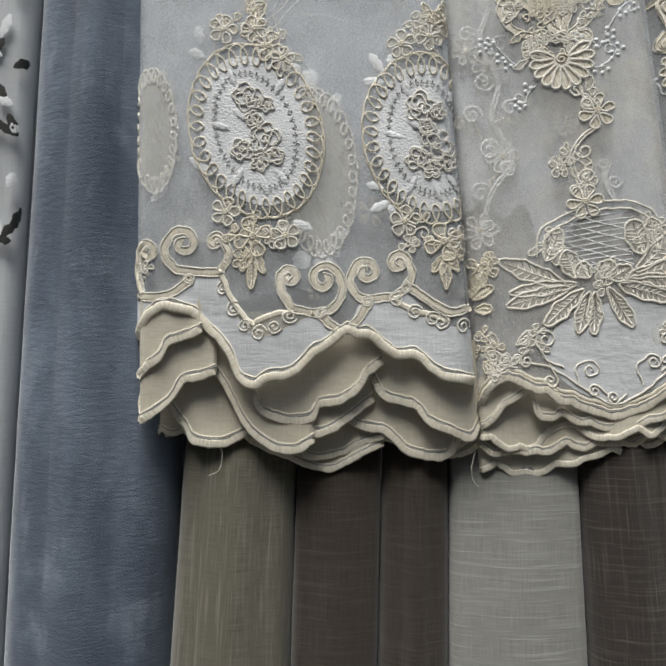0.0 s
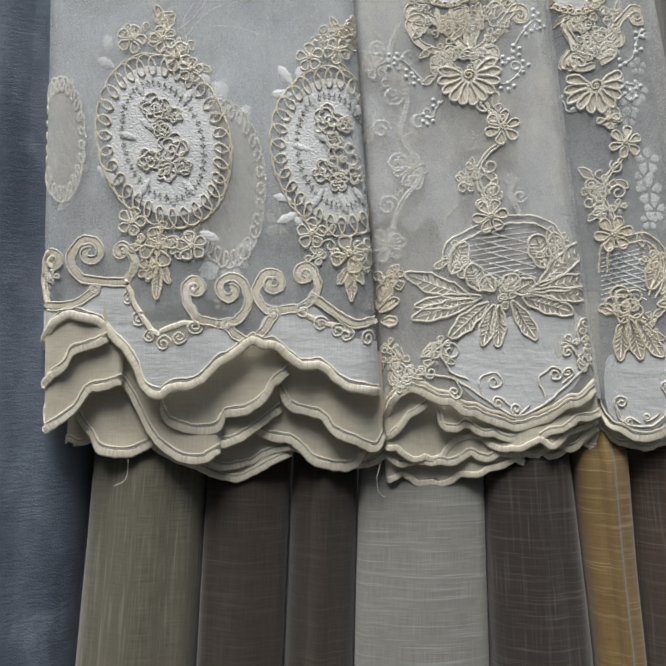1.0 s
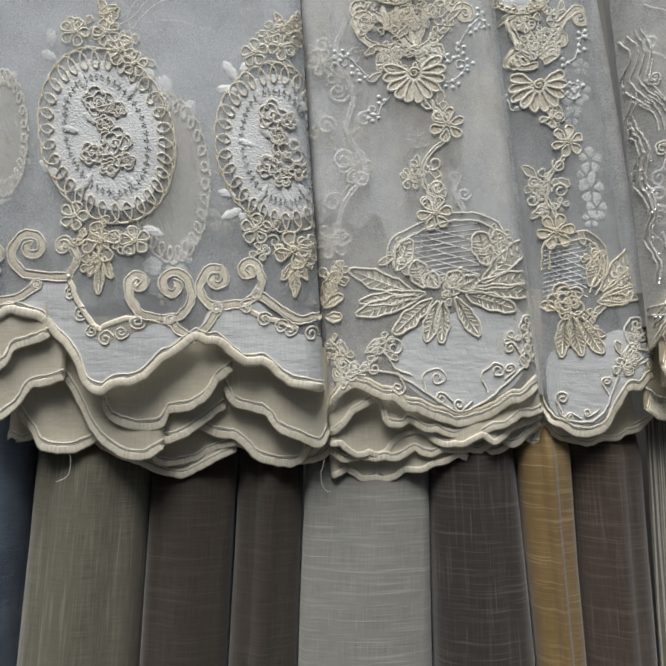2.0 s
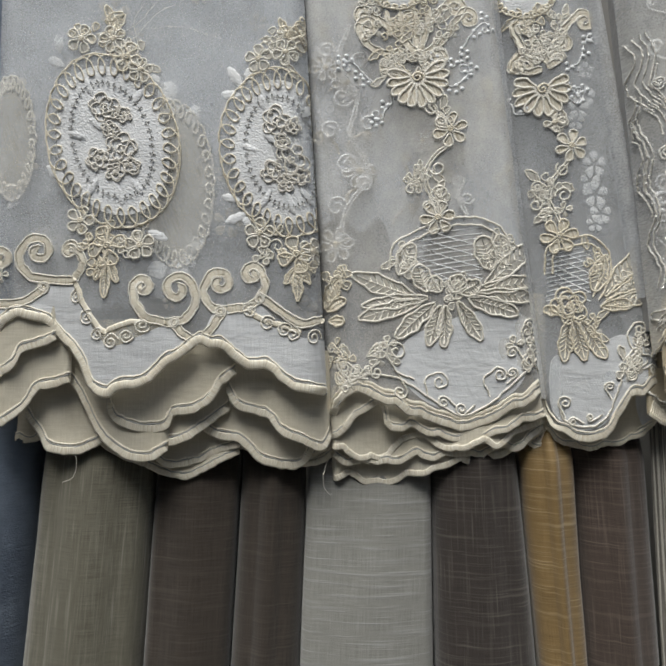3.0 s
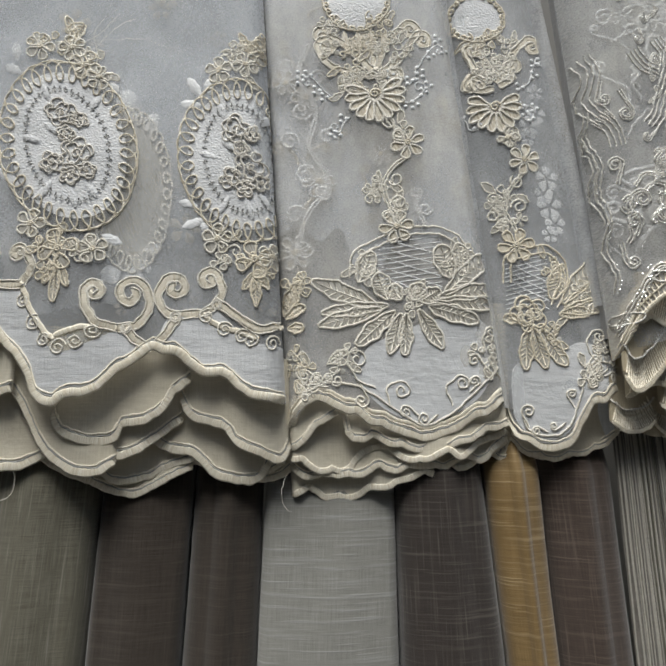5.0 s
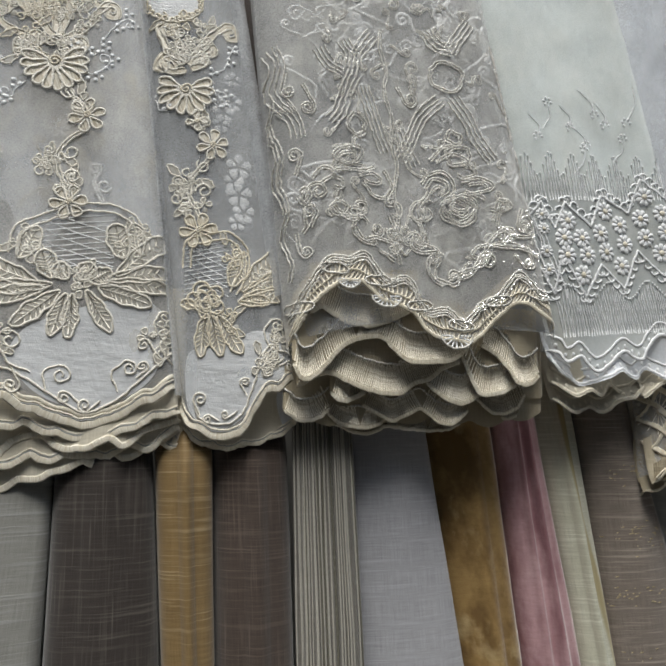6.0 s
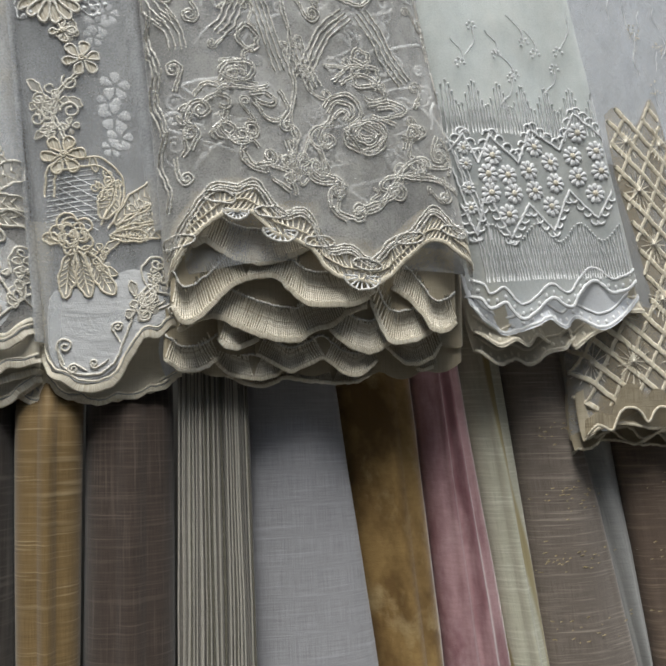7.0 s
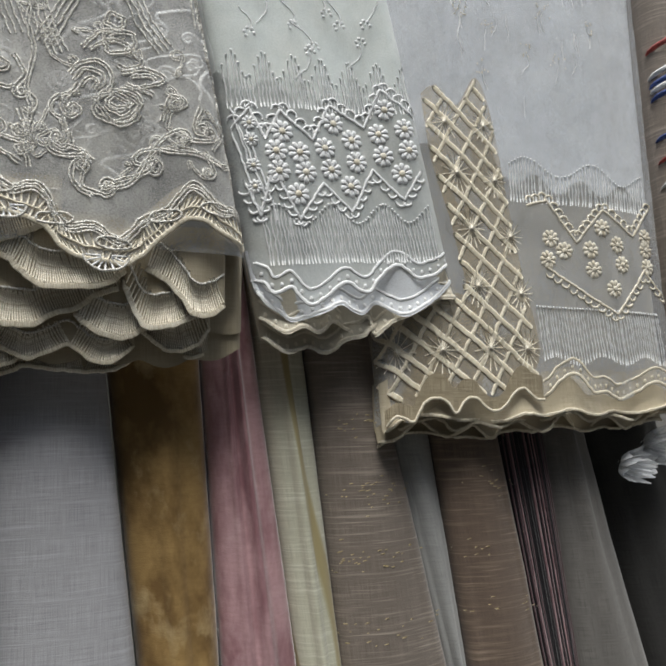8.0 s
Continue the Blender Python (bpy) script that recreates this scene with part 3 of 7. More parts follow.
def loop_ring(c, a, b, tilt, count, size):
    """One cord that runs round an oval and throws a long inward loop at each step."""
    ct, st = math.cos(radians(tilt)), math.sin(radians(tilt))
    out, n = [], count * 16
    for k in range(n + 1):
        t = 2 * math.pi * k / n
        w = count * t
        rad = 1.0 - size * (0.5 - 0.5 * math.cos(w)) + 0.012 * math.sin(3 * t)
        ang = t + (3.3 / count) * math.sin(w)
        x, z = a * rad * math.cos(ang), b * rad * math.sin(ang)
        out.append((c[0] + x * ct - z * st, c[1] + x * st + z * ct))
    return out


def rose(c, r, rnd):
    """A small corded rose: a folded heart and two rounds of uneven petals."""
    lines = [spiral(c, r * 0.3, 1.2, rnd.uniform(0, 360), 1, 0.3)]
    for ring, count in ((0.42, 3), (0.66, 5)):
        turn = rnd.uniform(0, 360)
        for k in range(count):
            a = turn + 360 * k / count + rnd.uniform(-16, 16)
            m = (c[0] + ring * r * math.cos(radians(a)), c[1] + ring * r * math.sin(radians(a)))
            lines.append(arc(m, r * rnd.uniform(0.3, 0.46), a - 115, a + 115, 9))
    return [[q for line in lines for q in line]]


def offset_line(line, d):
    p = np.array(line)
    t = np.gradient(p, axis=0)
    t /= np.linalg.norm(t, axis=1)[:, None] + 1e-12
    return [tuple(q) for q in p + np.stack([-t[:, 1], t[:, 0]], 1) * d]


def lift(line, dz):
    return [(x, z + dz) for x, z in line]


def vein_lines(base, tip, wide, count=6):
    """Slanting stitches inside a leaf."""
    b, t = np.array(base), np.array(tip)
    d = t - b
    nrm = np.array([-d[1], d[0]]) / (np.linalg.norm(d) + 1e-12)
    out = [[tuple(b + d * 0.05), tuple(b + d * 0.5), tuple(b + d * 0.92)]]
    for k in range(count):
        s = 0.18 + 0.62 * k / count
        h = wide * 0.40 * math.sin(math.pi * s)
        for w in (1, -1):
            out.append([tuple(b + d * s), tuple(b + d * (s + 0.1) + nrm * h * w)])
    return out


def stitched_leaf(on, parent, base, tip, wide, cord="cord", fill="pad_cream", thick=0.0011, name="leaf", bend=0.0):
    """A leaf with a thin filled face, a corded rim and slanting stitches."""
    o = leaf(base, tip, wide, bend)
    ob = pads(name, [o], on, M[fill], parent, 0.0006, 0.0004)
    cords("rim", [closed(o)], on, M[cord], ob, thick, thick * 0.9, 0.0008)
    cords("vein", vein_lines(base, tip, wide), on, M[cord], ob, thick * 0.5, thick * 0.5, 0.0010, sides=4)
    return ob


def stitched_flower(on, parent, c, r, count=6, cord="cord", fill="pad_cream", start=0.0, thick=0.0011, wide=0.75, name="flower", core=True, squash=1.0, sweep_deg=360.0):
    """A flower of corded petals with filled faces and a beaded heart."""
    ps = petals(c, r, count, start, wide, squash, sweep_deg)
    ob = pads(name, ps, on, M[fill], parent, 0.0004, 0.0005)
    for p in ps:
        cords("petal", [closed(p)], on, M[cord], ob, thick, thick, 0.0011)
    if core:
        cords("heart", [spiral(c, r * 0.2, 1.5)], on, M["cord_gold"], ob, thick, thick * 1.2, 0.0016)
    return ob


def satin_hem(on, parent, band, wide=0.0042, rise=0.0008, line=None, name="hem_edge", second=True):
    """The stitched edge along a hem: a wide rounded band and a thin cord above it."""
    line = line or on.hem_line(0.0015)
    ob = cords(name, [lift(line, wide * 0.4)], on, M[band], parent, wide, rise, 0.0002, sides=8)
    if second:
        cords("piping", [lift(line, wide * 0.95)], on, M["stitch_grey"], ob, 0.0007, 0.0007, 0.0006, sides=4)
        cords("piping", [lift(line, wide * 1.2)], on, M[band], ob, 0.0011, 0.0009, 0.0005, sides=5)
    return ob


def flap(parent, y, pts, sheet_mat, band, seed, wide=0.0042, rise=0.022, ribs=0.0, label=""):
    """One scalloped flap of an inner layer: a soft sheet that hangs to a lobed hem with a stitched edge; ribs, the length of fan stitches above it."""
    x0, x1 = pts[0][0], pts[-1][0]
    c = Cloth(((x0, 1.0), (x0, -1.0)), ((x1, 1.0), (x1, -1.0)), y, pts, max(z for x, z in pts) + rise, ((0.0009, 1.2, 0.13 * seed, 0.5),), 0.0022, 0.0, seed)
    c.ripple, c.flare = 0.0007, 0.0006
    ob = part("inner_layer", c.sheet("inner_layer", M[sheet_mat], 46, 12), parent, label)
    line = c.hem_line(0.0011)
    satin_hem(c, ob, band, wide, 0.0006, line, "hem_edge", wide > 0.003)
    if ribs:
        mid = [q for a, q, b in zip(pts, pts[1:], pts[2:]) if q[1] <= a[1] and q[1] <= b[1]] or [pts[len(pts) // 2]]
        mid = [q for n, q in enumerate(mid) if n == 0 or q[0] - mid[n - 1][0] > 0.016]
        lines = []
        for x, z in line[1:-1]:
            near = min(mid, key=lambda q: abs(q[0] - x))
            pull = max(-0.005, min(0.005, (near[0] - x) * 0.4))
            lines.append([(x, z + wide * 0.9), (x + pull * 0.5, z + ribs * 0.55), (x + pull, z + ribs + 0.001 * math.sin(2100 * x))])
        v, f, u = sweep(lines, c, 0.0008, 0.0012, 0.0003, 4)
        tagged(part("fan_stitch", finish("fan_stitch", v, f, M["pad_cream"], u), ob), kind="stuff")
        arch_line = [(x, z + ribs * 1.08) for x, z in line]
        cords("hem_cord", [arch_line], c, M["glitter_cord"], ob, 0.0014, 0.0011, 0.0004, sides=5, knot=0.25)
    return c


def inner_layers(parent, front, hems, sheet_mat, band, first=0.005, step=0.0028, wide=0.0030, tall=0.041, label=""):
    """The folded layers behind a front sheet, each with its own stitched edge."""
    made = []
    for k, hem in enumerate(hems):
        c = Cloth(front.left, front.right, front.y + first + step * k, hem, tall, tuple((s * 0.6, n * 1.3, p + 0.17 * k, l) for s, n, p, l in front.waves), 0.004, front.tilt, k + 3, 0.0022, 0.016)
        c.ripple, c.flare = 0.0010, 0.0008
        ob = part("inner_layer", c.sheet("inner_layer", M[sheet_mat], 80, 14, top=lambda x: max(c.hem(x) + 0.004, front.hem(x) + 0.008 + 0.003 * math.sin(150 * x + k))), parent, label)
        satin_hem(c, ob, band, wide, 0.0006, None, "hem_edge", k % 2 == 0)
        made.append(c)
    return made



def spray(on, parent, c, reach, count, cord="cord", fill="pad_sheer", thick=0.0010):
    """A dense little cluster of curls, petals and leaves round a middle."""
    for k in range(count):
        a = RND.uniform(0, 2 * math.pi)
        r = reach * math.sqrt(RND.random())
        m = (c[0] + r * math.cos(a), c[1] + r * math.sin(a))
        pick = k % 4
        if pick == 0:
            cords("curl", [spiral(m, RND.uniform(0.0022, 0.0042), RND.uniform(0.9, 1.5), RND.uniform(0, 360), RND.choice((-1, 1)), 0.25)], on, M[cord], parent, thick, thick, 0.0006, sides=5)
        elif pick == 1:
            o = leaf(m, (m[0] + 0.008 * math.cos(a + RND.uniform(-1, 1)), m[1] + 0.008 * math.sin(a + RND.uniform(-1, 1))), 0.004)
            ob = pads("leaf", [o], on, M[fill], parent, 0.0004, 0.0006)
            cords("rim", [closed(o)], on, M[cord], ob, thick * 0.9, thick * 0.9, 0.0009, sides=5)
        else:
            ps = petals(m, RND.uniform(0.0038, 0.006), 4, RND.uniform(0, 90), 1.0)
            ob = pads("flower", ps, on, M[fill], parent, 0.0004, 0.0006)
            cords("petal_rim", [closed(q) for q in ps[:3]], on, M[cord], ob, thick * 0.9, thick * 0.9, 0.0009, sides=5)


RND = random.Random(7)
GROUP = "lace swatches of the upper row"


def swatch(label):
    return thing("lace_swatch", label, "lace swatch", group=GROUP)


def behind(front, gap, hem, seed, top=None):
    return Cloth(front.left, front.right, front.y + gap, hem, top or front.top, front.waves, front.curl * 0.6, front.tilt, seed)


# ---- medallion swatch ----
sw = swatch("white organza swatch with ivory corded medallions and scalloped hem")
ON = Cloth(((-0.1890, 0.2174), (-0.1908, 0.0508)), ((-0.0143, 0.2133), (-0.0015, 0.0142)), -0.004, [(-0.1884, 0.0273), (-0.1828, 0.0373), (-0.1734, 0.0440), (-0.1640, 0.0423), (-0.1558, 0.0399), (-0.1487, 0.0321), (-0.1417, 0.0258), (-0.1341, 0.0152), (-0.1313, 0.0060), (-0.1266, 0.0018), (-0.1208, 0.0001), (-0.1162, 0.0040), (-0.1115, 0.0047), (-0.1057, 0.0053), (-0.0987, 0.0090), (-0.0905, 0.0177), (-0.0847, 0.0200), (-0.0789, 0.0250), (-0.0719, 0.0298), (-0.0662, 0.0274), (-0.0592, 0.0274), (-0.0512, 0.0204), (-0.0444, 0.0157), (-0.0386, 0.0161), (-0.0329, 0.0156), (-0.0272, 0.0103), (-0.0192, 0.0045), (-0.0113, 0.0028), (-0.0017, 0.0009)], waves=((0.002, 1.4, 0.1, 1.0), (0.0012, 3.3, 0.4, 2.0)), curl=0.012, seed=1)
part("front_sheet", ON.sheet("front_sheet", M["organza"]), sw, "see-through white organza")
upper = at_x([(-0.1908, 0.0496), (-0.1734, 0.0529), (-0.1593, 0.0610), (-0.1405, 0.0619), (-0.1347, 0.0478), (-0.1265, 0.0338), (-0.1172, 0.0279), (-0.1032, 0.0336), (-0.0892, 0.0392), (-0.0777, 0.0322), (-0.0719, 0.0291), (-0.0637, 0.0459), (-0.0521, 0.0493), (-0.0382, 0.0515), (-0.0268, 0.0421), (-0.0154, 0.0339), (-0.0012, 0.0315)])
SAT = Cloth(ON.left, ON.right, -0.0042, [(x, z + 0.001) for x, z in ON.hem_line(0.006)], waves=ON.waves, curl=0.012, seed=1)
part("satin_border", SAT.sheet("satin_border", M["satin"], 120, 24, top=upper), sw, "white crinkled satin border")
def ragged(left, right, z, rise, seed):
    """An uneven lower edge from side to side."""
    rnd = random.Random(seed)
    return [(left + (right - left) * k / 14, z + rnd.uniform(-rise, rise)) for k in range(15)]


BACK = behind(ON, 0.004, ragged(-0.21, 0.02, 0.050, 0.008, 1), 11)
part("inner_sheet", BACK.sheet("inner_sheet", M["organza_thin"]), sw, "inner organza layer with faint appliques")
MID = behind(ON, 0.007, ragged(-0.21, 0.02, 0.085, 0.014, 2), 14)
part("inner_sheet", MID.sheet("inner_sheet", M["organza_thin"]), sw, "inner organza layer")
LIN = behind(ON, 0.009, ragged(-0.21, 0.02, 0.110, 0.016, 3), 12)
part("inner_sheet", LIN.sheet("inner_sheet", M["organza_back"]), sw, "inner white organza layer")
TOP = behind(ON, 0.011, ragged(-0.21, 0.02, 0.150, 0.022, 4), 12)
part("inner_sheet", TOP.sheet("inner_sheet", M["organza_thick"]), sw, "inner white organza layer")
# rearmost sheet: its grey paints the dark seen through the organza
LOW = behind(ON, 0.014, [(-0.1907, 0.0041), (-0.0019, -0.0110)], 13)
part("inner_sheet", LOW.sheet("inner_sheet", M["lining_shade"]), sw, "net layers with shade put in as grey")
for line in ([(-0.1164, 0.2061), (-0.1069, 0.2131), (-0.0973, 0.2249)], [(-0.1045, 0.2082), (-0.0833, 0.2089), (-0.0622, 0.2037)], [(-0.1117, 0.2012), (-0.0998, 0.2153), (-0.0879, 0.2222)], [(-0.1081, 0.1987), (-0.1116, 0.2108), (-0.1056, 0.2226)]):
    cords("loose_thread", [smooth_line(line, 0.003)], BACK, M["cord"], sw, 0.0004, 0.0004, 0.001, sides=4)


def medallion(c, a, b, tilt, on, seed):
    """Padded oval with a looped cord rim, a dotted stitch ring and a cluster of corded roses."""
    rnd = random.Random(seed)
    ob = pads("medallion", [oval(c, a * 0.84, b * 0.86, tilt)], on, M["pad"], sw, 0.0005, 0.0003, "white padded oval with looped cord rim")
    cords("loop_cord", [loop_ring(c, a, b, tilt, 30, 0.24)], on, M["cord_gold"], ob, 0.0009, 0.0010, 0.0010)
    cords("ring_cord", [closed(oval(c, a * 1.0, b * 1.0, tilt, 90))], on, M["cord_gold"], ob, 0.0009, 0.0010, 0.0006)
    for k in range(46):
        q = oval(c, a * 0.58, b * 0.66, tilt, 46)[k]
        t = 360 * k / 46 + tilt
        w = 0.0015
        cords("stitch", [[(q[0] - w * math.cos(radians(t)), q[1] - w * math.sin(radians(t))), (q[0] + w * math.cos(radians(t)), q[1] + w * math.sin(radians(t)))], [(q[0] - w * 0.7 * math.sin(radians(t)), q[1] + w * 0.7 * math.cos(radians(t))), (q[0] + w * 0.7 * math.sin(radians(t)), q[1] - w * 0.7 * math.cos(radians(t)))]], on, M["stitch_grey"], ob, 0.0008, 0.0006, 0.0014, sides=4)
    for dx, dz, r in ((-0.12, 0.36, 0.0080), (0.14, -0.10, 0.0090), (0.16, 0.30, 0.0045), (-0.02, 0.12, 0.0045), (-0.20, -0.22, 0.0060), (0.06, -0.36, 0.0050), (0.30, -0.28, 0.0050)):
        m = (c[0] + dx * a, c[1] + dz * b)
        cords("rose", rose(m, r, rnd), on, M["rose_cord"], ob, 0.0010, 0.0014, 0.0014)
    for dx, dz, ang, l in ((0.05, -0.45, -70, 0.014), (-0.18, -0.42, -120, 0.012), (-0.38, 0.02, 160, 0.011), (0.28, -0.42, -50, 0.011), (-0.1, 0.1, 140, 0.011), (0.3, 0.42, 60, 0.01), (-0.3, 0.5, 110, 0.010)):
        m = (c[0] + dx * a, c[1] + dz * b)
        tip = (m[0] + l * math.cos(radians(ang)), m[1] + l * math.sin(radians(ang)))
        o = leaf(m, tip, 0.0042)
        pads("small_leaf", [o], on, M["pad"], ob, 0.0005, 0.0012)
    beads("bead", [oval(c, a * 0.86, b * 0.86, tilt, 31, 0.1)[k] for k in range(0, 31, 3)], on, M["bead"], ob, 0.0013, 0.0020, kind="stuff")
    return ob


medallion((-0.1209, 0.1418), 0.0366, 0.0496, 17, ON, 1)
medallion((-0.0260, 0.1363), 0.0352, 0.0477, 14, ON, 2)
ghost = pads("applique", [oval((-0.0875, 0.1199), 0.0213, 0.0452, 4)], BACK, M["pad_sheer"], sw, 0.0008, 0.0004, "oval applique showing faintly through the organza")
cords("loop_cord", [loop_ring((-0.0875, 0.1199), 0.0227, 0.0475, 4, 28, 0.2)], BACK, M["cord"], ghost, 0.0014, 0.0012, 0.001)
ghost = pads("applique", [oval((-0.1794, 0.1452), 0.0127, 0.0347, 2)], BACK, M["pad_sheer"], sw, 0.0008, 0.0004, "oval applique showing faintly through the organza")
cords("loop_cord", [loop_ring((-0.1794, 0.1452), 0.0134, 0.0359, 2, 24, 0.25)], BACK, M["cord"], ghost, 0.0014, 0.0012, 0.001)
for c, r, s in (((-0.1382, 0.1982), 0.0079, 0), ((-0.1211, 0.1990), 0.0074, 40), ((-0.1059, 0.1819), 0.0069, 10), ((-0.0401, 0.1889), 0.0076, 20), ((-0.0249, 0.1917), 0.0074, 50), ((-0.1376, 0.0971), 0.0079, 0), ((-0.1048, 0.0838), 0.0079, 30), ((-0.0389, 0.0911), 0.0083, 15), ((-0.0090, 0.0813), 0.0074, 5)):
    stitched_flower(ON, sw, c, r, 5, "cord", "pad_sheer", s, 0.0011, 1.0)
for c, r, s in (((-0.1136, 0.1893), 0.0088, 70), ((-0.1221, 0.0828), 0.0107, 200), ((-0.0182, 0.0791), 0.0107, 200), ((-0.0166, 0.2015), 0.0074, 90)):
    stitched_flower(ON, sw, c, r, 4, "cord_gold", "pad_sheer", s, 0.0011, 1.0)
for base, tip, w in (((-0.1183, 0.2013), (-0.1253, 0.2183), 0.0051), ((-0.1235, 0.2027), (-0.1152, 0.2133), 0.0060), ((-0.0224, 0.1992), (-0.0288, 0.2108), 0.0046), ((-0.0212, 0.2004), (-0.0153, 0.2121), 0.0051), ((-0.1217, 0.0758), (-0.1287, 0.0641), 0.0046), ((-0.1217, 0.0734), (-0.1236, 0.0547), 0.0056), ((-0.1205, 0.0746), (-0.1166, 0.0628), 0.0042), ((-0.0183, 0.0721), (-0.0247, 0.0629), 0.0046), ((-0.0176, 0.0710), (-0.0170, 0.0536), 0.0056), ((-0.0167, 0.0721), (-0.0104, 0.0628), 0.0046)):
    stitched_leaf(ON, sw, base, tip, w, "cord_gold", "pad_sheer", 0.0010)
for on, spots in ((ON, (((-0.1450, 0.1180), (-0.1578, 0.1282), 0.0060), ((-0.0496, 0.1689), (-0.0613, 0.1703), 0.0060), ((-0.0496, 0.1736), (-0.0576, 0.1857), 0.0060), ((-0.0449, 0.1747), (-0.0464, 0.1843), 0.0056), ((-0.0503, 0.1100), (-0.0602, 0.1120), 0.0051), ((-0.0457, 0.1029), (-0.0581, 0.0972), 0.0056), ((-0.1005, 0.0919), (-0.0900, 0.0871), 0.0056), ((-0.0480, 0.1005), (-0.0446, 0.0958), 0.0051))), (BACK, (((-0.0977, 0.1651), (-0.0849, 0.1577), 0.0139), ((-0.0965, 0.1675), (-0.0871, 0.1756), 0.0120), ((-0.1000, 0.1723), (-0.1000, 0.1818), 0.0093), ((-0.1805, 0.1048), (-0.1715, 0.1154), 0.0060), ((-0.0819, 0.0823), (-0.0691, 0.0880), 0.0069), ((-0.0819, 0.0799), (-0.0750, 0.0728), 0.0069), ((-0.0814, 0.1529), (-0.0743, 0.1635), 0.0083), ((-0.0890, 0.0683), (-0.0797, 0.0729), 0.0130), ((-0.0937, 0.0661), (-0.0983, 0.0755), 0.0116), ((-0.1520, 0.1925), (-0.1539, 0.2033), 0.0060), ((-0.1496, 0.1852), (-0.1591, 0.1902), 0.0060)))):
    for base, tip, w in spots:
        pads("white_leaf", [leaf(base, tip, w)], on, M["pad"], sw, 0.0005, 0.0004)

for k in range(26):
    c = (RND.uniform(-0.185, -0.01), RND.uniform(0.04, 0.24))
    pads("faint_flower", petals(c, RND.uniform(0.004, 0.009), 5, RND.uniform(0, 70), 0.9), MID if k % 2 else BACK, M["pad_sheer"], sw, 0.0003, 0.0004)


def corded_scroll(on, parent, points, r, way, turns=1.2, wide=0.0042):
    """A scroll of two parallel cords with satin stitches between them."""
    mid = [(x + 0.0004 * noise.noise((x * 300, z * 300, 1.0)), z + 0.0004 * noise.noise((x * 300, z * 300, 5.0))) for x, z in scroll(points, r, way, turns)]
    ob = cords("scroll", [mid], on, M["band"], parent, wide, 0.0007, 0.0002, sides=6)
    cords("scroll_rim", [offset_line(mid, wide * 0.5), offset_line(mid, -wide * 0.5)], on, M["cord"], ob, 0.0010, 0.0010, 0.0006, sides=5)
    return ob


for pts, r, way in (([(-0.1405, 0.0643), (-0.1522, 0.0644), (-0.1663, 0.0669), (-0.1722, 0.0764), (-0.1687, 0.0846)], 0.0083, -1), ([(-0.1852, 0.0531), (-0.1880, 0.0648), (-0.1871, 0.0766)], 0.0056, -1), ([(-0.1405, 0.0643), (-0.1357, 0.0736), (-0.1404, 0.0830)], 0.0035, 1), ([(-0.1899, 0.0531), (-0.1805, 0.0507), (-0.1687, 0.0529), (-0.1581, 0.0598)], 0.0009, 1), ([(-0.0904, 0.0409), (-0.1008, 0.0440), (-0.1066, 0.0522), (-0.1077, 0.0604)], 0.0051, -1), ([(-0.0904, 0.0409), (-0.0799, 0.0431), (-0.0740, 0.0519), (-0.0751, 0.0612)], 0.0088, 1), ([(-0.0567, 0.0482), (-0.0648, 0.0494), (-0.0694, 0.0576), (-0.0670, 0.0658)], 0.0069, -1), ([(-0.0567, 0.0482), (-0.0428, 0.0515), (-0.0358, 0.0607), (-0.0380, 0.0701)], 0.0056, 1), ([(-0.0708, 0.0298), (-0.0637, 0.0401), (-0.0595, 0.0466)], 0.0009, 1), ([(-0.0708, 0.0298), (-0.0800, 0.0345), (-0.0857, 0.0404)], 0.0009, -1), ([(-0.0019, 0.0442), (-0.0153, 0.0408), (-0.0290, 0.0491), (-0.0381, 0.0557)], 0.0009, 1)):
    corded_scroll(ON, sw, pts, r, way)
for c, r, a, way in (((-0.1393, 0.0549), 0.0039, 90, 1), ((-0.1330, 0.0436), 0.0044, 60, 1), ((-0.1270, 0.0342), 0.0039, 40, 1), ((-0.1191, 0.0302), 0.0044, 20, 1), ((-0.1107, 0.0336), 0.0042, 0, -1), ((-0.1027, 0.0394), 0.0044, 0, -1), ((-0.0440, 0.0481), 0.0044, 60, 1), ((-0.0342, 0.0410), 0.0044, 30, 1), ((-0.0245, 0.0370), 0.0044, 20, 1), ((-0.0200, 0.0351), 0.0046, 100, -1), ((-0.0081, 0.0331), 0.0042, 0, 1)):
    cords("curl", [spiral(c, r, 1.7, a, way)], ON, M["cord"], sw, 0.0011, 0.0011, 0.0005, sides=5)
for line in ([(-0.1405, 0.0631), (-0.1346, 0.0502), (-0.1277, 0.0396), (-0.1218, 0.0349)], [(-0.1218, 0.0361), (-0.1102, 0.0406), (-0.1008, 0.0417)], [(-0.0497, 0.0516), (-0.0383, 0.0434), (-0.0268, 0.0398), (-0.0154, 0.0362)]):
    cords("stem", [smooth_line(line, 0.0016)], ON, M["band"], sw, 0.0034, 0.0007, 0.0004)
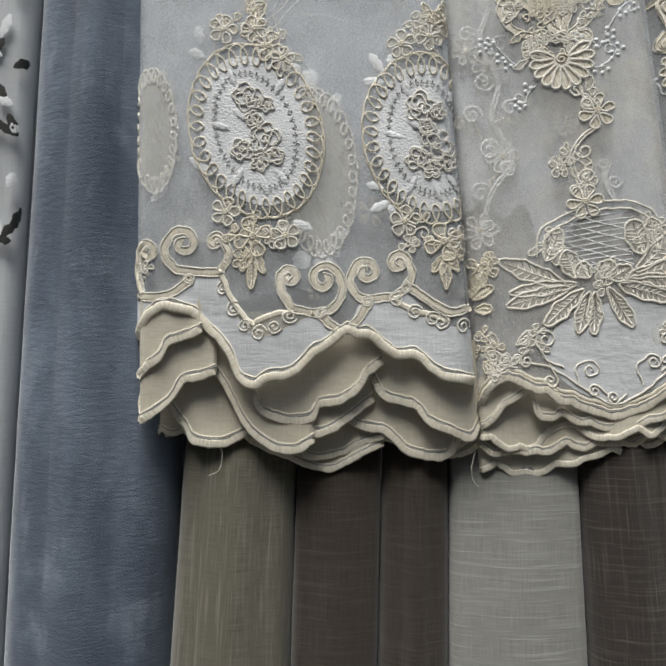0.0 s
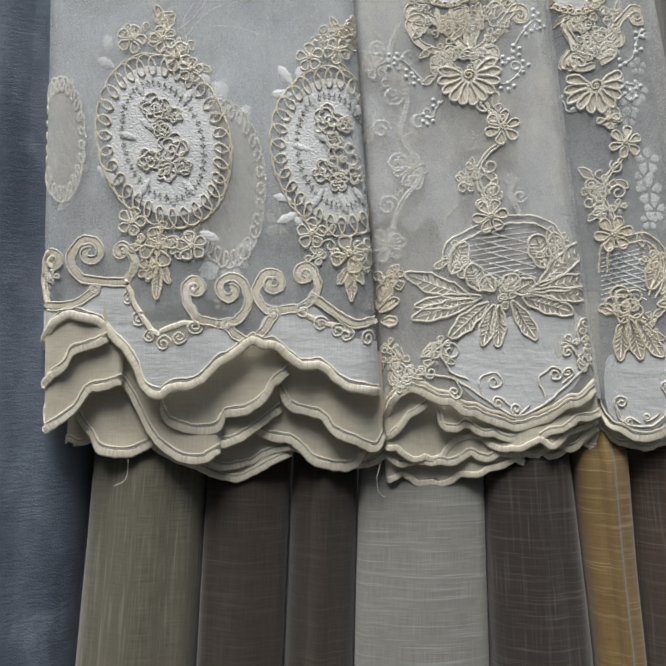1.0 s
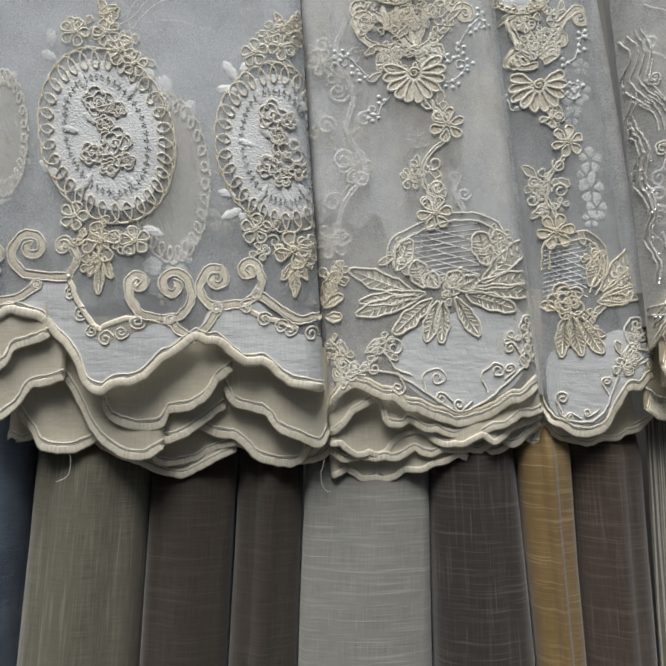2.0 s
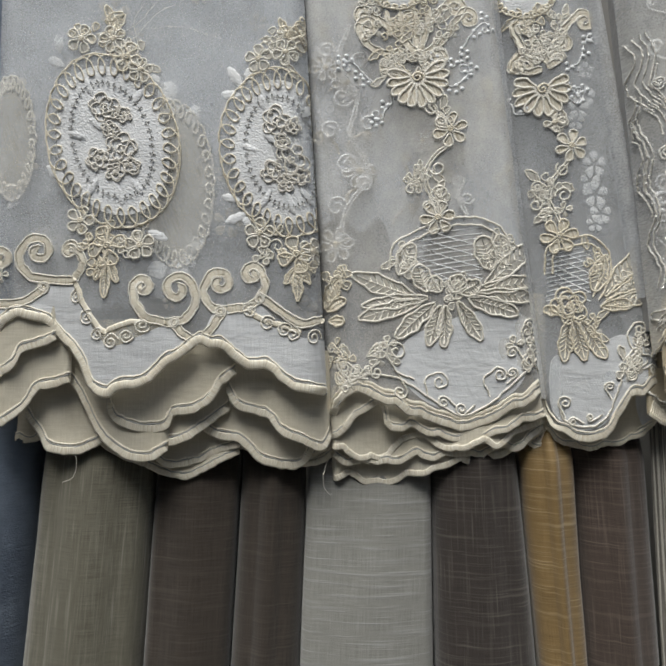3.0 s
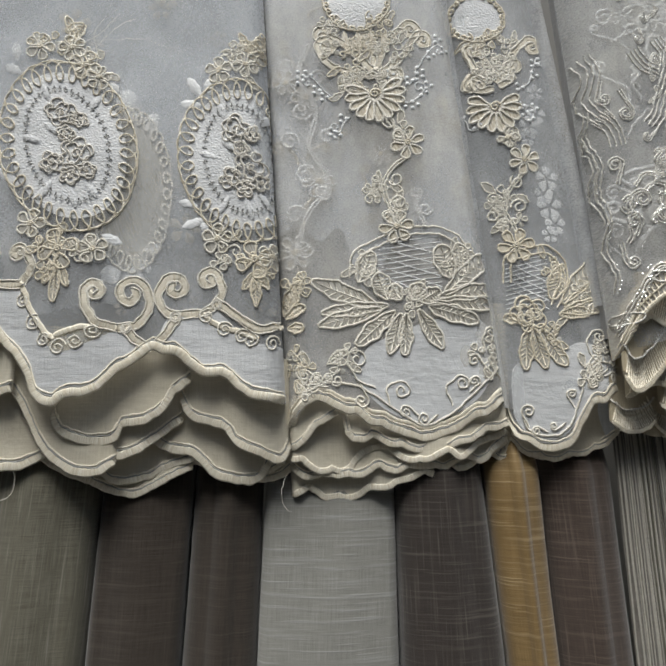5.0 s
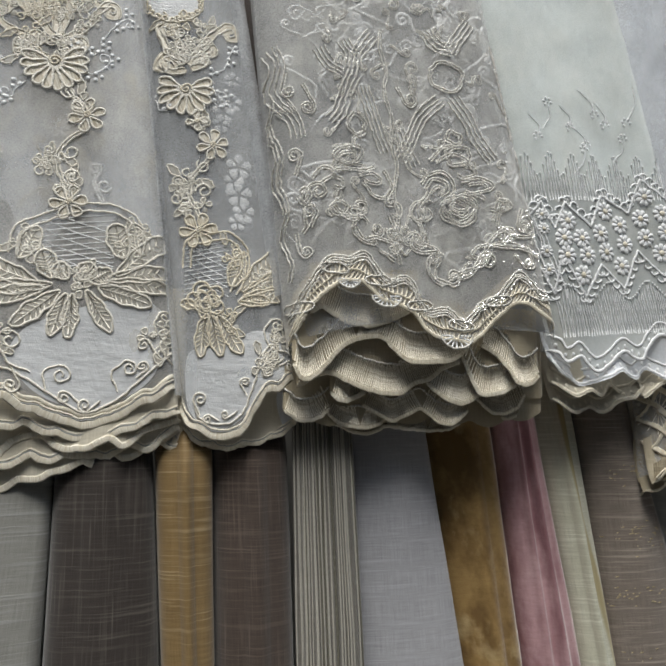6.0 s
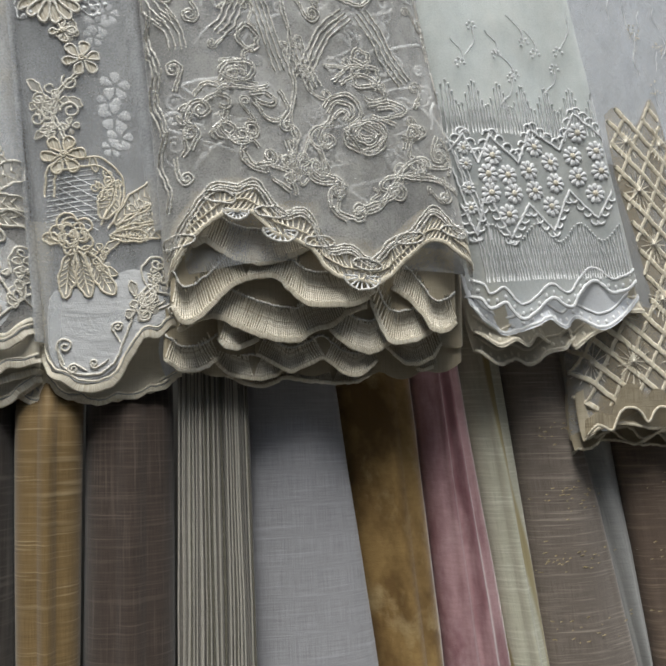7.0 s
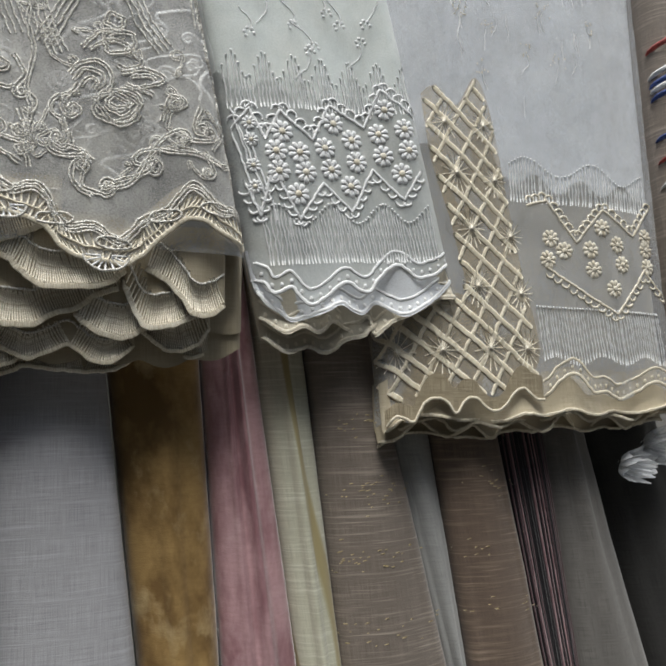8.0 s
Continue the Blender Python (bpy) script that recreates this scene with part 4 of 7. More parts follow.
for c, reach, n, cord in (((-0.1306, 0.2040), 0.010, 7, "cord_gold"), ((-0.1117, 0.1868), 0.010, 7, "cord"), ((-0.0272, 0.1934), 0.010, 8, "cord"), ((-0.1310, 0.0876), 0.010, 7, "cord_gold"), ((-0.1100, 0.0791), 0.009, 6, "cord"), ((-0.1217, 0.0734), 0.008, 5, "cord_gold"), ((-0.0332, 0.0851), 0.009, 6, "cord"), ((-0.0160, 0.0733), 0.010, 8, "cord_gold"), ((-0.1864, 0.0625), 0.008, 5, "cord"), ((-0.0177, 0.2062), 0.008, 6, "cord_gold")):
    spray(ON, sw, c, reach, n, cord)
satin_hem(ON, sw, "band", 0.0052, 0.0018)
for k, hem in enumerate((
    [(-0.1872, 0.0040), (-0.1830, 0.0100), (-0.1750, 0.0160), (-0.1710, 0.0240), (-0.1620, 0.0270), (-0.1510, 0.0310)],
    [(-0.1872, -0.0200), (-0.1830, -0.0170), (-0.1760, -0.0130), (-0.1700, -0.0070), (-0.1630, 0.0030), (-0.1530, 0.0050), (-0.1440, 0.0080)],
    [(-0.1230, -0.0030), (-0.1200, -0.0120), (-0.1140, -0.0170), (-0.1020, -0.0200), (-0.0910, -0.0180), (-0.0880, -0.0110), (-0.0760, -0.0090), (-0.0660, -0.0020), (-0.0610, 0.0060), (-0.0520, 0.0130)],
    [(-0.1872, -0.0320), (-0.1872, -0.0150), (-0.1830, -0.0010), (-0.1710, 0.0130), (-0.1610, 0.0210), (-0.1530, 0.0150), (-0.1450, 0.0080), (-0.1360, -0.0060), (-0.1290, -0.0200), (-0.1200, -0.0300), (-0.1110, -0.0350), (-0.1000, -0.0360), (-0.0900, -0.0300)],
    [(-0.0570, 0.0040), (-0.0510, -0.0070), (-0.0400, -0.0100), (-0.0320, -0.0130), (-0.0260, -0.0210), (-0.0150, -0.0260), (-0.0030, -0.0300), (0.0010, -0.0190)],
    [(-0.1270, -0.0170), (-0.1140, -0.0250), (-0.1000, -0.0280), (-0.0830, -0.0260), (-0.0690, -0.0170), (-0.0570, -0.0080)],
    [(-0.1720, -0.0110), (-0.1630, -0.0230), (-0.1580, -0.0310), (-0.1430, -0.0330), (-0.1310, -0.0280), (-0.1220, -0.0180)],
    [(-0.0710, -0.0190), (-0.0640, -0.0240), (-0.0520, -0.0260), (-0.0450, -0.0310), (-0.0360, -0.0390), (-0.0170, -0.0410), (-0.0090, -0.0300)],
    [(-0.1110, -0.0330), (-0.1000, -0.0360), (-0.0910, -0.0410), (-0.0760, -0.0390), (-0.0640, -0.0330), (-0.0500, -0.0290)],
    [(-0.1340, -0.0270), (-0.1200, -0.0350), (-0.1050, -0.0410), (-0.0930, -0.0460), (-0.0810, -0.0480), (-0.0670, -0.0410), (-0.0510, -0.0330)],
    [(-0.0210, -0.0390), (-0.0140, -0.0410), (-0.0040, -0.0390), (0.0040, -0.0320)],
)):
    flap(sw, ON.y + 0.003 + 0.0016 * k, hem, "under", "band", 80 + k, 0.0046 if k < 8 else 0.0036)
inner_layers(sw, ON, [
    [(-0.1890, -0.0319), (-0.1816, -0.0250), (-0.1722, -0.0257), (-0.1640, -0.0221), (-0.1558, -0.0297), (-0.1454, -0.0305), (-0.1337, -0.0264), (-0.1221, -0.0338), (-0.1129, -0.0347), (-0.0990, -0.0408), (-0.0875, -0.0392), (-0.0759, -0.0324), (-0.0677, -0.0198), (-0.0597, -0.0187), (-0.0517, -0.0240), (-0.0425, -0.0250), (-0.0335, -0.0341), (-0.0232, -0.0378), (-0.0141, -0.0349), (-0.0026, -0.0315)],
    [(-0.1640, -0.0262), (-0.1524, -0.0320), (-0.1407, -0.0309), (-0.1314, -0.0264), (-0.1175, -0.0356), (-0.1014, -0.0414), (-0.0887, -0.0445), (-0.0760, -0.0422), (-0.0644, -0.0336), (-0.0529, -0.0290), (-0.0415, -0.0314), (-0.0301, -0.0360), (-0.0187, -0.0383), (-0.0073, -0.0395), (-0.0018, -0.0338)],
], "under", "band", first=0.020, step=0.0018)
for x, z, sway in ((-0.146, -0.036, 0.004), (0.0, -0.044, -0.003)):
    cords("frayed_thread", [smooth_line([(x, z + 0.008), (x + sway, z - 0.002), (x + sway * 0.4, z - 0.010), (x - sway, z - 0.013)], 0.002)], ON, M["cord"], sw, 0.0003, 0.0003, -0.02, sides=4)


# ---- floral basket swatch ----
def vine(on, parent, points, cord, curls, wide=0.0012):
    """A corded stem with small curls along it."""
    ob = cords("vine", [smooth_line(points, 0.0015), offset_line(smooth_line(points, 0.0015), 0.0016)], on, M[cord], parent, wide, wide, 0.0006, sides=5)
    for c, r, a, way in curls:
        cords("curl", [spiral(c, r, 1.3, a, way, 0.3)], on, M[cord], ob, wide, wide, 0.0008, sides=5)
    return ob


def sprig(on, parent, points, way, seeds):
    """A thin white tendril with a few seed knots."""
    line = scroll(points, 0.004, way, 1.1)
    ob = cords("tendril", [line], on, M["pad"], parent, 0.0008, 0.0007, 0.0006, sides=4)
    for k in range(seeds):
        q = line[int(len(line) * (0.1 + 0.7 * k / seeds))]
        m = (q[0] + RND.uniform(-1, 1) * 0.004, q[1] + RND.uniform(-1, 1) * 0.004)
        pads("knot", [oval((m[0] + 0.0022 * math.cos(j * 2.1), m[1] + 0.0022 * math.sin(j * 2.1)), 0.0013, 0.0013, 0, 7) for j in range(3)], on, M["pad"], ob, 0.0008, 0.0006)
    return ob


def basket(on, parent, arch, field, cord="cord"):
    """A hatched flower basket: corded arch and crossed threads over a see-through field."""
    ob = cords("basket", [smooth_line(arch, 0.0016), offset_line(smooth_line(arch, 0.0016), -0.0042)], on, M[cord], parent, 0.0012, 0.0012, 0.0006)
    x0, x1, z0, z1 = field
    n = 11
    for k in range(n):
        z = z0 + (z1 - z0) * k / (n - 1)
        cords("hatch", [[(x0, z - 0.003), ((x0 + x1) / 2, z), (x1, z + 0.002)]], on, M["pad"], ob, 0.0005, 0.0004, 0.0005, sides=4)
        if k % 2:
            cords("hatch", [[(x0 + 0.002, z + 0.006), ((x0 + x1) / 2, z), (x1, z - 0.006)]], on, M["pad"], ob, 0.0005, 0.0004, 0.0006, sides=4)
    return ob


sw = swatch("beige organza swatch with champagne flower basket embroidery, scalloped hem")
ON = Cloth(((-0.0150, 0.2310), (0.0006, -0.0125)), ((0.0951, 0.2344), (0.1211, 0.0114)), 0.004, [(0.0006, -0.0149), (0.0065, -0.0029), (0.0149, 0.0030), (0.0233, 0.0006), (0.0318, -0.0035), (0.0390, -0.0042), (0.0451, -0.0098), (0.0524, -0.0107), (0.0584, -0.0139), (0.0669, -0.0163), (0.0743, -0.0188), (0.0828, -0.0171), (0.0902, -0.0147), (0.0976, -0.0109), (0.1037, -0.0061), (0.1099, -0.0051), (0.1161, 0.0004), (0.1216, 0.0036)], waves=((0.002, 1.1, 0.6, 1.0),), curl=0.01, seed=2)
part("front_sheet", ON.sheet("front_sheet", M["organza_beige"]), sw, "see-through beige organza")
BACK = behind(ON, 0.005, [(0.0005, 0.0019), (0.0487, -0.0030), (0.1216, 0.0114)], 15)
part("inner_sheet", BACK.sheet("inner_sheet", M["organza_thin"]), sw, "inner organza layer with faint vines")
MID = behind(ON, 0.008, ragged(-0.03, 0.14, 0.085, 0.02, 5), 16)
part("inner_sheet", MID.sheet("inner_sheet", M["organza_thick"]), sw, "inner white organza layers")
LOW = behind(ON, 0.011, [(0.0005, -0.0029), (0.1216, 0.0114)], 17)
part("inner_sheet", LOW.sheet("inner_sheet", M["lining_shade"]), sw, "net layers with shade put in as grey")
pads("satin_patch", [smooth_line([(0.0354, 0.0162), (0.0439, 0.0319), (0.0634, 0.0417), (0.0855, 0.0491), (0.1078, 0.0480), (0.1151, 0.0358), (0.1125, 0.0163), (0.1025, 0.0017), (0.0779, -0.0091), (0.0536, -0.0018), (0.0354, 0.0162)], 0.004)[:-1]], ON, M["satin"], sw, 0.0003, 0.0002, "white crinkled satin patch")
basket(ON, sw, [(0.0342, 0.0719), (0.0366, 0.0866), (0.0488, 0.0941), (0.0636, 0.1004), (0.0833, 0.1018), (0.0981, 0.0946), (0.1018, 0.0799)], ((0.0488, 0.0647)[0], (0.0868, 0.0650)[0], (0.0488, 0.0647)[1], (0.0488, 0.0941)[1]))
for base, tip, w in (((0.0500, 0.0562), (0.0128, 0.0689), 0.0111), ((0.0524, 0.0545), (0.0167, 0.0439), 0.0097), ((0.0561, 0.0563), (0.0184, 0.0512), 0.0082), ((0.0598, 0.0531), (0.0378, 0.0336), 0.0097), ((0.0634, 0.0522), (0.0566, 0.0288), 0.0087), ((0.0664, 0.0515), (0.0653, 0.0284), 0.0087), ((0.0733, 0.0539), (0.0867, 0.0321), 0.0092), ((0.0794, 0.0557), (0.1065, 0.0475), 0.0097), ((0.0831, 0.0589), (0.1197, 0.0564), 0.0082), ((0.0831, 0.0601), (0.1193, 0.0672), 0.0092), ((0.0881, 0.0626), (0.1160, 0.0879), 0.0111), ((0.0561, 0.0599), (0.0500, 0.0745), 0.0121), ((0.0635, 0.0600), (0.0574, 0.0672), 0.0097), ((0.0696, 0.0600), (0.0758, 0.0686), 0.0106), ((0.0745, 0.0588), (0.0856, 0.0650), 0.0097), ((0.0395, 0.0696), (0.0476, 0.0867), 0.0116), ((0.0918, 0.0724), (0.0857, 0.0908), 0.0135), ((0.1005, 0.0749), (0.0956, 0.0921), 0.0097)):
    stitched_leaf(ON, sw, base, tip, w, "cord", "pad_sheer", 0.0013)
stitched_flower(ON, sw, (0.0686, 0.1523), 0.0097, 6, "cord", "pad_cream", 20)
stitched_flower(ON, sw, (0.0616, 0.1021), 0.0097, 6, "cord", "pad_cream", 10)
stitched_flower(ON, sw, (0.0501, 0.1830), 0.0174, 11, "cord", "pad_cream", 170, 0.0014, 0.42, sweep_deg=240)
vine(ON, sw, [(0.0674, 0.1448), (0.0587, 0.1373), (0.0538, 0.1261), (0.0574, 0.1138), (0.0606, 0.1077)], "cord", (((0.0464, 0.1181), 0.0034, 0, 1), ((0.0631, 0.1163), 0.0044, 180, -1), ((0.0612, 0.1306), 0.0048, 120, 1), ((0.0501, 0.1309), 0.0034, 60, -1), ((0.0557, 0.1089), 0.0029, 0, 1), ((0.0439, 0.1235), 0.0022, 0, 1)))
vine(ON, sw, [(0.0551, 0.1694), (0.0600, 0.1621), (0.0666, 0.1572)], "cord", (((0.0583, 0.1653), 0.0044, 90, 1), ((0.0637, 0.1584), 0.0034, 0, -1)))
for pts, r, way in (([(0.0501, 0.1954), (0.0390, 0.1952), (0.0243, 0.1998), (0.0169, 0.2083)], 0.0063, -1), ([(0.0489, 0.1979), (0.0366, 0.2101), (0.0218, 0.2221)], 0.0048, 1), ([(0.0514, 0.1980), (0.0564, 0.2131), (0.0676, 0.2260)], 0.0053, -1), ([(0.0526, 0.1955), (0.0663, 0.2059), (0.0738, 0.2186)], 0.0053, -1), ([(0.0477, 0.1929), (0.0415, 0.1977)], 0.0044, 1), ([(0.0526, 0.1930), (0.0600, 0.1969)], 0.0044, -1), ([(0.0501, 0.2004), (0.0477, 0.2179)], 0.0034, 1), ([(0.0390, 0.1977), (0.0317, 0.1925)], 0.0039, 1), ([(0.0464, 0.1854), (0.0366, 0.1864)], 0.0039, -1), ([(0.0538, 0.1856), (0.0638, 0.1920)], 0.0039, 1)):
    corded_scroll(ON, sw, pts, r, way, 1.3, 0.0036)
for base, tip in (((0.0346, 0.2075), (0.0321, 0.2224)), ((0.0415, 0.2065), (0.0400, 0.2227)), ((0.0489, 0.2066), (0.0484, 0.2229)), ((0.0551, 0.2081), (0.0569, 0.2232))):
    pads("bar_stitch", [leaf(base, tip, 0.0042)], ON, M["pad_cream"], sw, 0.0006, 0.0008)
ob = pads("oval_pad", [oval((0.0395, 0.2415), 0.0189, 0.0174, 0)], ON, M["pad"], sw, 0.0005, 0.0003, "white padded oval with a corded rim")
cords("loop_cord", [loop_ring((0.0395, 0.2415), 0.0203, 0.0189, 0, 24, 0.14)], ON, M["cord_gold"], ob, 0.0013, 0.0013, 0.0008)
sprig(ON, sw, [(0.0737, 0.1960), (0.0787, 0.2037), (0.0850, 0.2126)], -1, 4)
sprig(ON, sw, [(0.0637, 0.1796), (0.0712, 0.1772), (0.0786, 0.1836)], 1, 5)
sprig(ON, sw, [(0.0268, 0.1787), (0.0194, 0.1847), (0.0133, 0.1908)], 1, 5)
sprig(ON, sw, [(0.0366, 0.1690), (0.0317, 0.1640), (0.0304, 0.1602)], -1, 3)
sprig(ON, sw, [(0.0749, 0.1936), (0.0700, 0.1884), (0.0675, 0.1921)], 1, 2)
for pts, r, way in (([(0.0487, 0.0102), (0.0390, 0.0138), (0.0330, 0.0223)], 0.0063, -1), ([(0.0390, 0.0126), (0.0439, 0.0054)], 0.0044, -1), ([(0.0560, 0.0018), (0.0548, 0.0102), (0.0609, 0.0138)], 0.0053, -1), ([(0.0731, -0.0067), (0.0682, -0.0007)], 0.0039, 1), ([(0.0829, -0.0043), (0.0779, -0.0091)], 0.0036, -1), ([(0.0915, 0.0005), (0.0878, 0.0102), (0.0940, 0.0163)], 0.0044, -1), ([(0.1001, 0.0078), (0.1051, 0.0114)], 0.0031, 1), ([(0.1101, 0.0211), (0.1064, 0.0272)], 0.0034, 1), ([(0.1101, 0.0309), (0.1089, 0.0382), (0.1115, 0.0431)], 0.0034, -1), ([(0.1150, 0.0211), (0.1187, 0.0163)], 0.0029, 1), ([(0.0293, 0.0211), (0.0245, 0.0162)], 0.0034, 1), ([(0.0221, 0.0102), (0.0149, 0.0114)], 0.0034, -1), ([(0.0113, 0.0102), (0.0053, 0.0162)], 0.0034, -1), ([(0.0173, 0.0138), (0.0113, 0.0186)], 0.0029, 1), ([(0.0076, 0.0234), (0.0040, 0.0282)], 0.0027, 1)):
    cords("curl", [scroll(pts, r, way, 1.5)], ON, M["cord"], sw, 0.0012, 0.0012, 0.0006, sides=5)
cords("stem", [smooth_line([(0.0053, 0.0054), (0.0221, 0.0126), (0.0366, 0.0114), (0.0487, 0.0054), (0.0633, -0.0043), (0.0755, -0.0103), (0.0902, -0.0043), (0.1026, 0.0065), (0.1125, 0.0163), (0.1200, 0.0236)], 0.0016)], ON, M["cord"], sw, 0.0013, 0.0012, 0.0005)
for base, tip, w in (((-0.0021, 0.0499), (0.0056, 0.0681), 0.0082), ((-0.0009, 0.0487), (0.0088, 0.0548), 0.0058), ((-0.0001, 0.0427), (0.0088, 0.0427), 0.0058)):
    stitched_leaf(ON, sw, base, tip, w, "cord_gold", "pad_cream", 0.0012)
for pts, curls in (([(0.0108, 0.2168), (0.0047, 0.1943), (0.0145, 0.1722), (0.0109, 0.1500), (0.0219, 0.1280), (0.0098, 0.1083), (0.0038, 0.0863)], (((0.0169, 0.1946), 0.0053, 0, 1), ((0.0072, 0.1721), 0.0063, 0, -1), ((0.0219, 0.1576), 0.0048, 0, 1), ((0.0098, 0.1327), 0.0063, 40, 1), ((0.0195, 0.1231), 0.0053, 0, -1), ((0.0038, 0.1082), 0.0063, 0, 1), ((0.0087, 0.0887), 0.0058, 0, -1), ((-0.0000, 0.1522), 0.0058, 0, 1), ((-0.0026, 0.1991), 0.0048, 0, 1))), ([(0.0760, 0.1264), (0.0734, 0.1140), (0.0784, 0.1042)], (((0.0735, 0.1239), 0.0034, 0, 1), ((0.0796, 0.1141), 0.0039, 0, -1)))):
    vine(BACK, sw, pts, "pad", curls, 0.0016)
for c, r in (((0.0096, 0.1808), 0.009), ((0.0171, 0.1292), 0.010), ((0.0038, 0.0863), 0.010), ((-0.0026, 0.1892), 0.008), ((0.0538, 0.1483), 0.007)):
    stitched_flower(BACK, sw, c, r, 6, "pad", "pad_sheer", 10)
for k in range(34):
    c = (RND.uniform(-0.005, 0.115), RND.uniform(0.03, 0.26))
    line = scroll([c, (c[0] + RND.uniform(-0.006, 0.006), c[1] + 0.006), (c[0] + RND.uniform(-0.01, 0.01), c[1] + 0.012)], RND.uniform(0.0025, 0.005), RND.choice((-1, 1)))
    cords("faint_vine", [line], BACK, M["pad_sheer"], sw, RND.uniform(0.001, 0.0022), 0.0008, 0.0004, sides=5)
for c, reach, n, cord in (((0.0243, 0.2172), 0.011, 10, "cord"), ((0.0390, 0.2026), 0.011, 12, "cord_gold"), ((0.0626, 0.2108), 0.011, 12, "cord"), ((0.0477, 0.2254), 0.012, 12, "cord_gold"), ((0.0576, 0.1919), 0.008, 8, "cord"), ((0.0366, 0.1876), 0.009, 9, "cord"), ((0.0538, 0.1236), 0.008, 8, "cord"), ((0.0599, 0.1114), 0.006, 6, "cord"), ((0.0173, 0.0150), 0.010, 9, "cord"), ((0.0318, 0.0235), 0.008, 7, "cord"), ((0.1126, 0.0285), 0.009, 10, "cord"), ((0.0415, 0.0793), 0.008, 6, "cord"), ((0.0944, 0.0847), 0.009, 7, "cord"), ((0.0649, 0.1609), 0.006, 5, "cord"), ((0.0696, 0.0625), 0.010, 7, "cord"), ((0.0039, 0.0620), 0.008, 6, "cord_gold"), ((0.0040, 0.0210), 0.008, 7, "cord_gold")):
    spray(ON, sw, c, reach, n, cord)
satin_hem(ON, sw, "band", 0.0044, 0.0007)
satin_hem(ON, sw, "band", 0.0022, 0.0009, lift(ON.hem_line(0.0015), 0.0062), "hem_cord", False)
inner_layers(sw, ON, [
    [(0.0011, -0.0232), (0.0090, -0.0173), (0.0173, -0.0089), (0.0270, -0.0025), (0.0313, -0.0066), (0.0330, -0.0150), (0.0415, -0.0174), (0.0499, -0.0163), (0.0560, -0.0199), (0.0669, -0.0223), (0.0803, -0.0236), (0.0950, -0.0201), (0.1074, -0.0141), (0.1215, -0.0093)],
    [(0.0011, -0.0268), (0.0102, -0.0304), (0.0186, -0.0345), (0.0318, -0.0341), (0.0402, -0.0270), (0.0499, -0.0211), (0.0608, -0.0259), (0.0730, -0.0296), (0.0852, -0.0248), (0.0975, -0.0261), (0.1098, -0.0177), (0.1214, -0.0154)],
    [(0.0006, -0.0327), (0.0126, -0.0376), (0.0246, -0.0360), (0.0366, -0.0377), (0.0487, -0.0330), (0.0608, -0.0343), (0.0730, -0.0315), (0.0852, -0.0333), (0.0975, -0.0273), (0.1097, -0.0286), (0.1214, -0.0178)],
    [(-0.0124, -0.0409), (0.0007, -0.0470), (0.0126, -0.0447), (0.0246, -0.0495), (0.0366, -0.0485), (0.0487, -0.0438), (0.0584, -0.0427), (0.0730, -0.0368), (0.0852, -0.0374), (0.0974, -0.0334), (0.1098, -0.0274), (0.1214, -0.0202)],
], "under", "band", first=0.003, step=0.0020, wide=0.0036, tall=0.03)

# ---- narrow flower-spray swatch ----
sw = swatch("narrow grey organza swatch with champagne flower spray, scalloped hem")
ON = Cloth(((0.0951, 0.2344), (0.1254, -0.0129)), ((0.1551, 0.2362), (0.1925, 0.0114)), 0.004, [(0.1243, -0.0032), (0.1262, -0.0117), (0.1301, -0.0183), (0.1358, -0.0203), (0.1407, -0.0239), (0.1482, -0.0247), (0.1544, -0.0228), (0.1589, -0.0192), (0.1625, -0.0106), (0.1666, -0.0045), (0.1702, 0.0016), (0.1772, 0.0020), (0.1823, 0.0077), (0.1874, 0.0089), (0.1936, 0.0163)], waves=((0.002, 0.9, 0.2, 1.0),), curl=0.01, seed=3)
part("front_sheet", ON.sheet("front_sheet", M["organza"]), sw, "see-through white organza")
BACK = behind(ON, 0.006, [(0.1248, 0.0016), (0.1926, 0.0212)], 25)
part("inner_sheet", BACK.sheet("inner_sheet", M["organza_thin"]), sw, "inner organza layer with faint flowers")
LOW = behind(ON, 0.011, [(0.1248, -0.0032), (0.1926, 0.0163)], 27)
part("inner_sheet", LOW.sheet("inner_sheet", M["lining_shade"]), sw, "net layers with shade put in as grey")
EDGE = Cloth(((0.0893, 0.2342), (0.1174, 0.0114)), ((0.0976, 0.2344), (0.1236, 0.0114)), 0.006, [(0.1099, -0.0008), (0.1260, -0.0008)], curl=0.006, seed=29)
part("folded_edge", EDGE.sheet("folded_edge", M["organza_back"], 12, 60), sw, "doubled pale fold of organza")
SIDE = Cloth(((0.1470, 0.2359), (0.1804, 0.0114)), ((0.1556, 0.2362), (0.1930, 0.0114)), 0.001, [(0.1729, 0.0557), (0.1932, 0.0608)], curl=0.006, seed=30)
part("folded_edge", SIDE.sheet("folded_edge", M["organza_back"], 12, 60), sw, "doubled pale fold of organza")
pads("satin_patch", [smooth_line([(0.1261, 0.0114), (0.1287, 0.0236), (0.1449, 0.0261), (0.1651, 0.0359), (0.1826, 0.0286), (0.1888, 0.0163), (0.1697, 0.0040), (0.1608, -0.0082), (0.1532, -0.0167), (0.1395, -0.0179), (0.1284, -0.0081), (0.1261, 0.0114)], 0.004)[:-1]], ON, M["satin"], sw, 0.0003, 0.0002, "white crinkled satin patch")
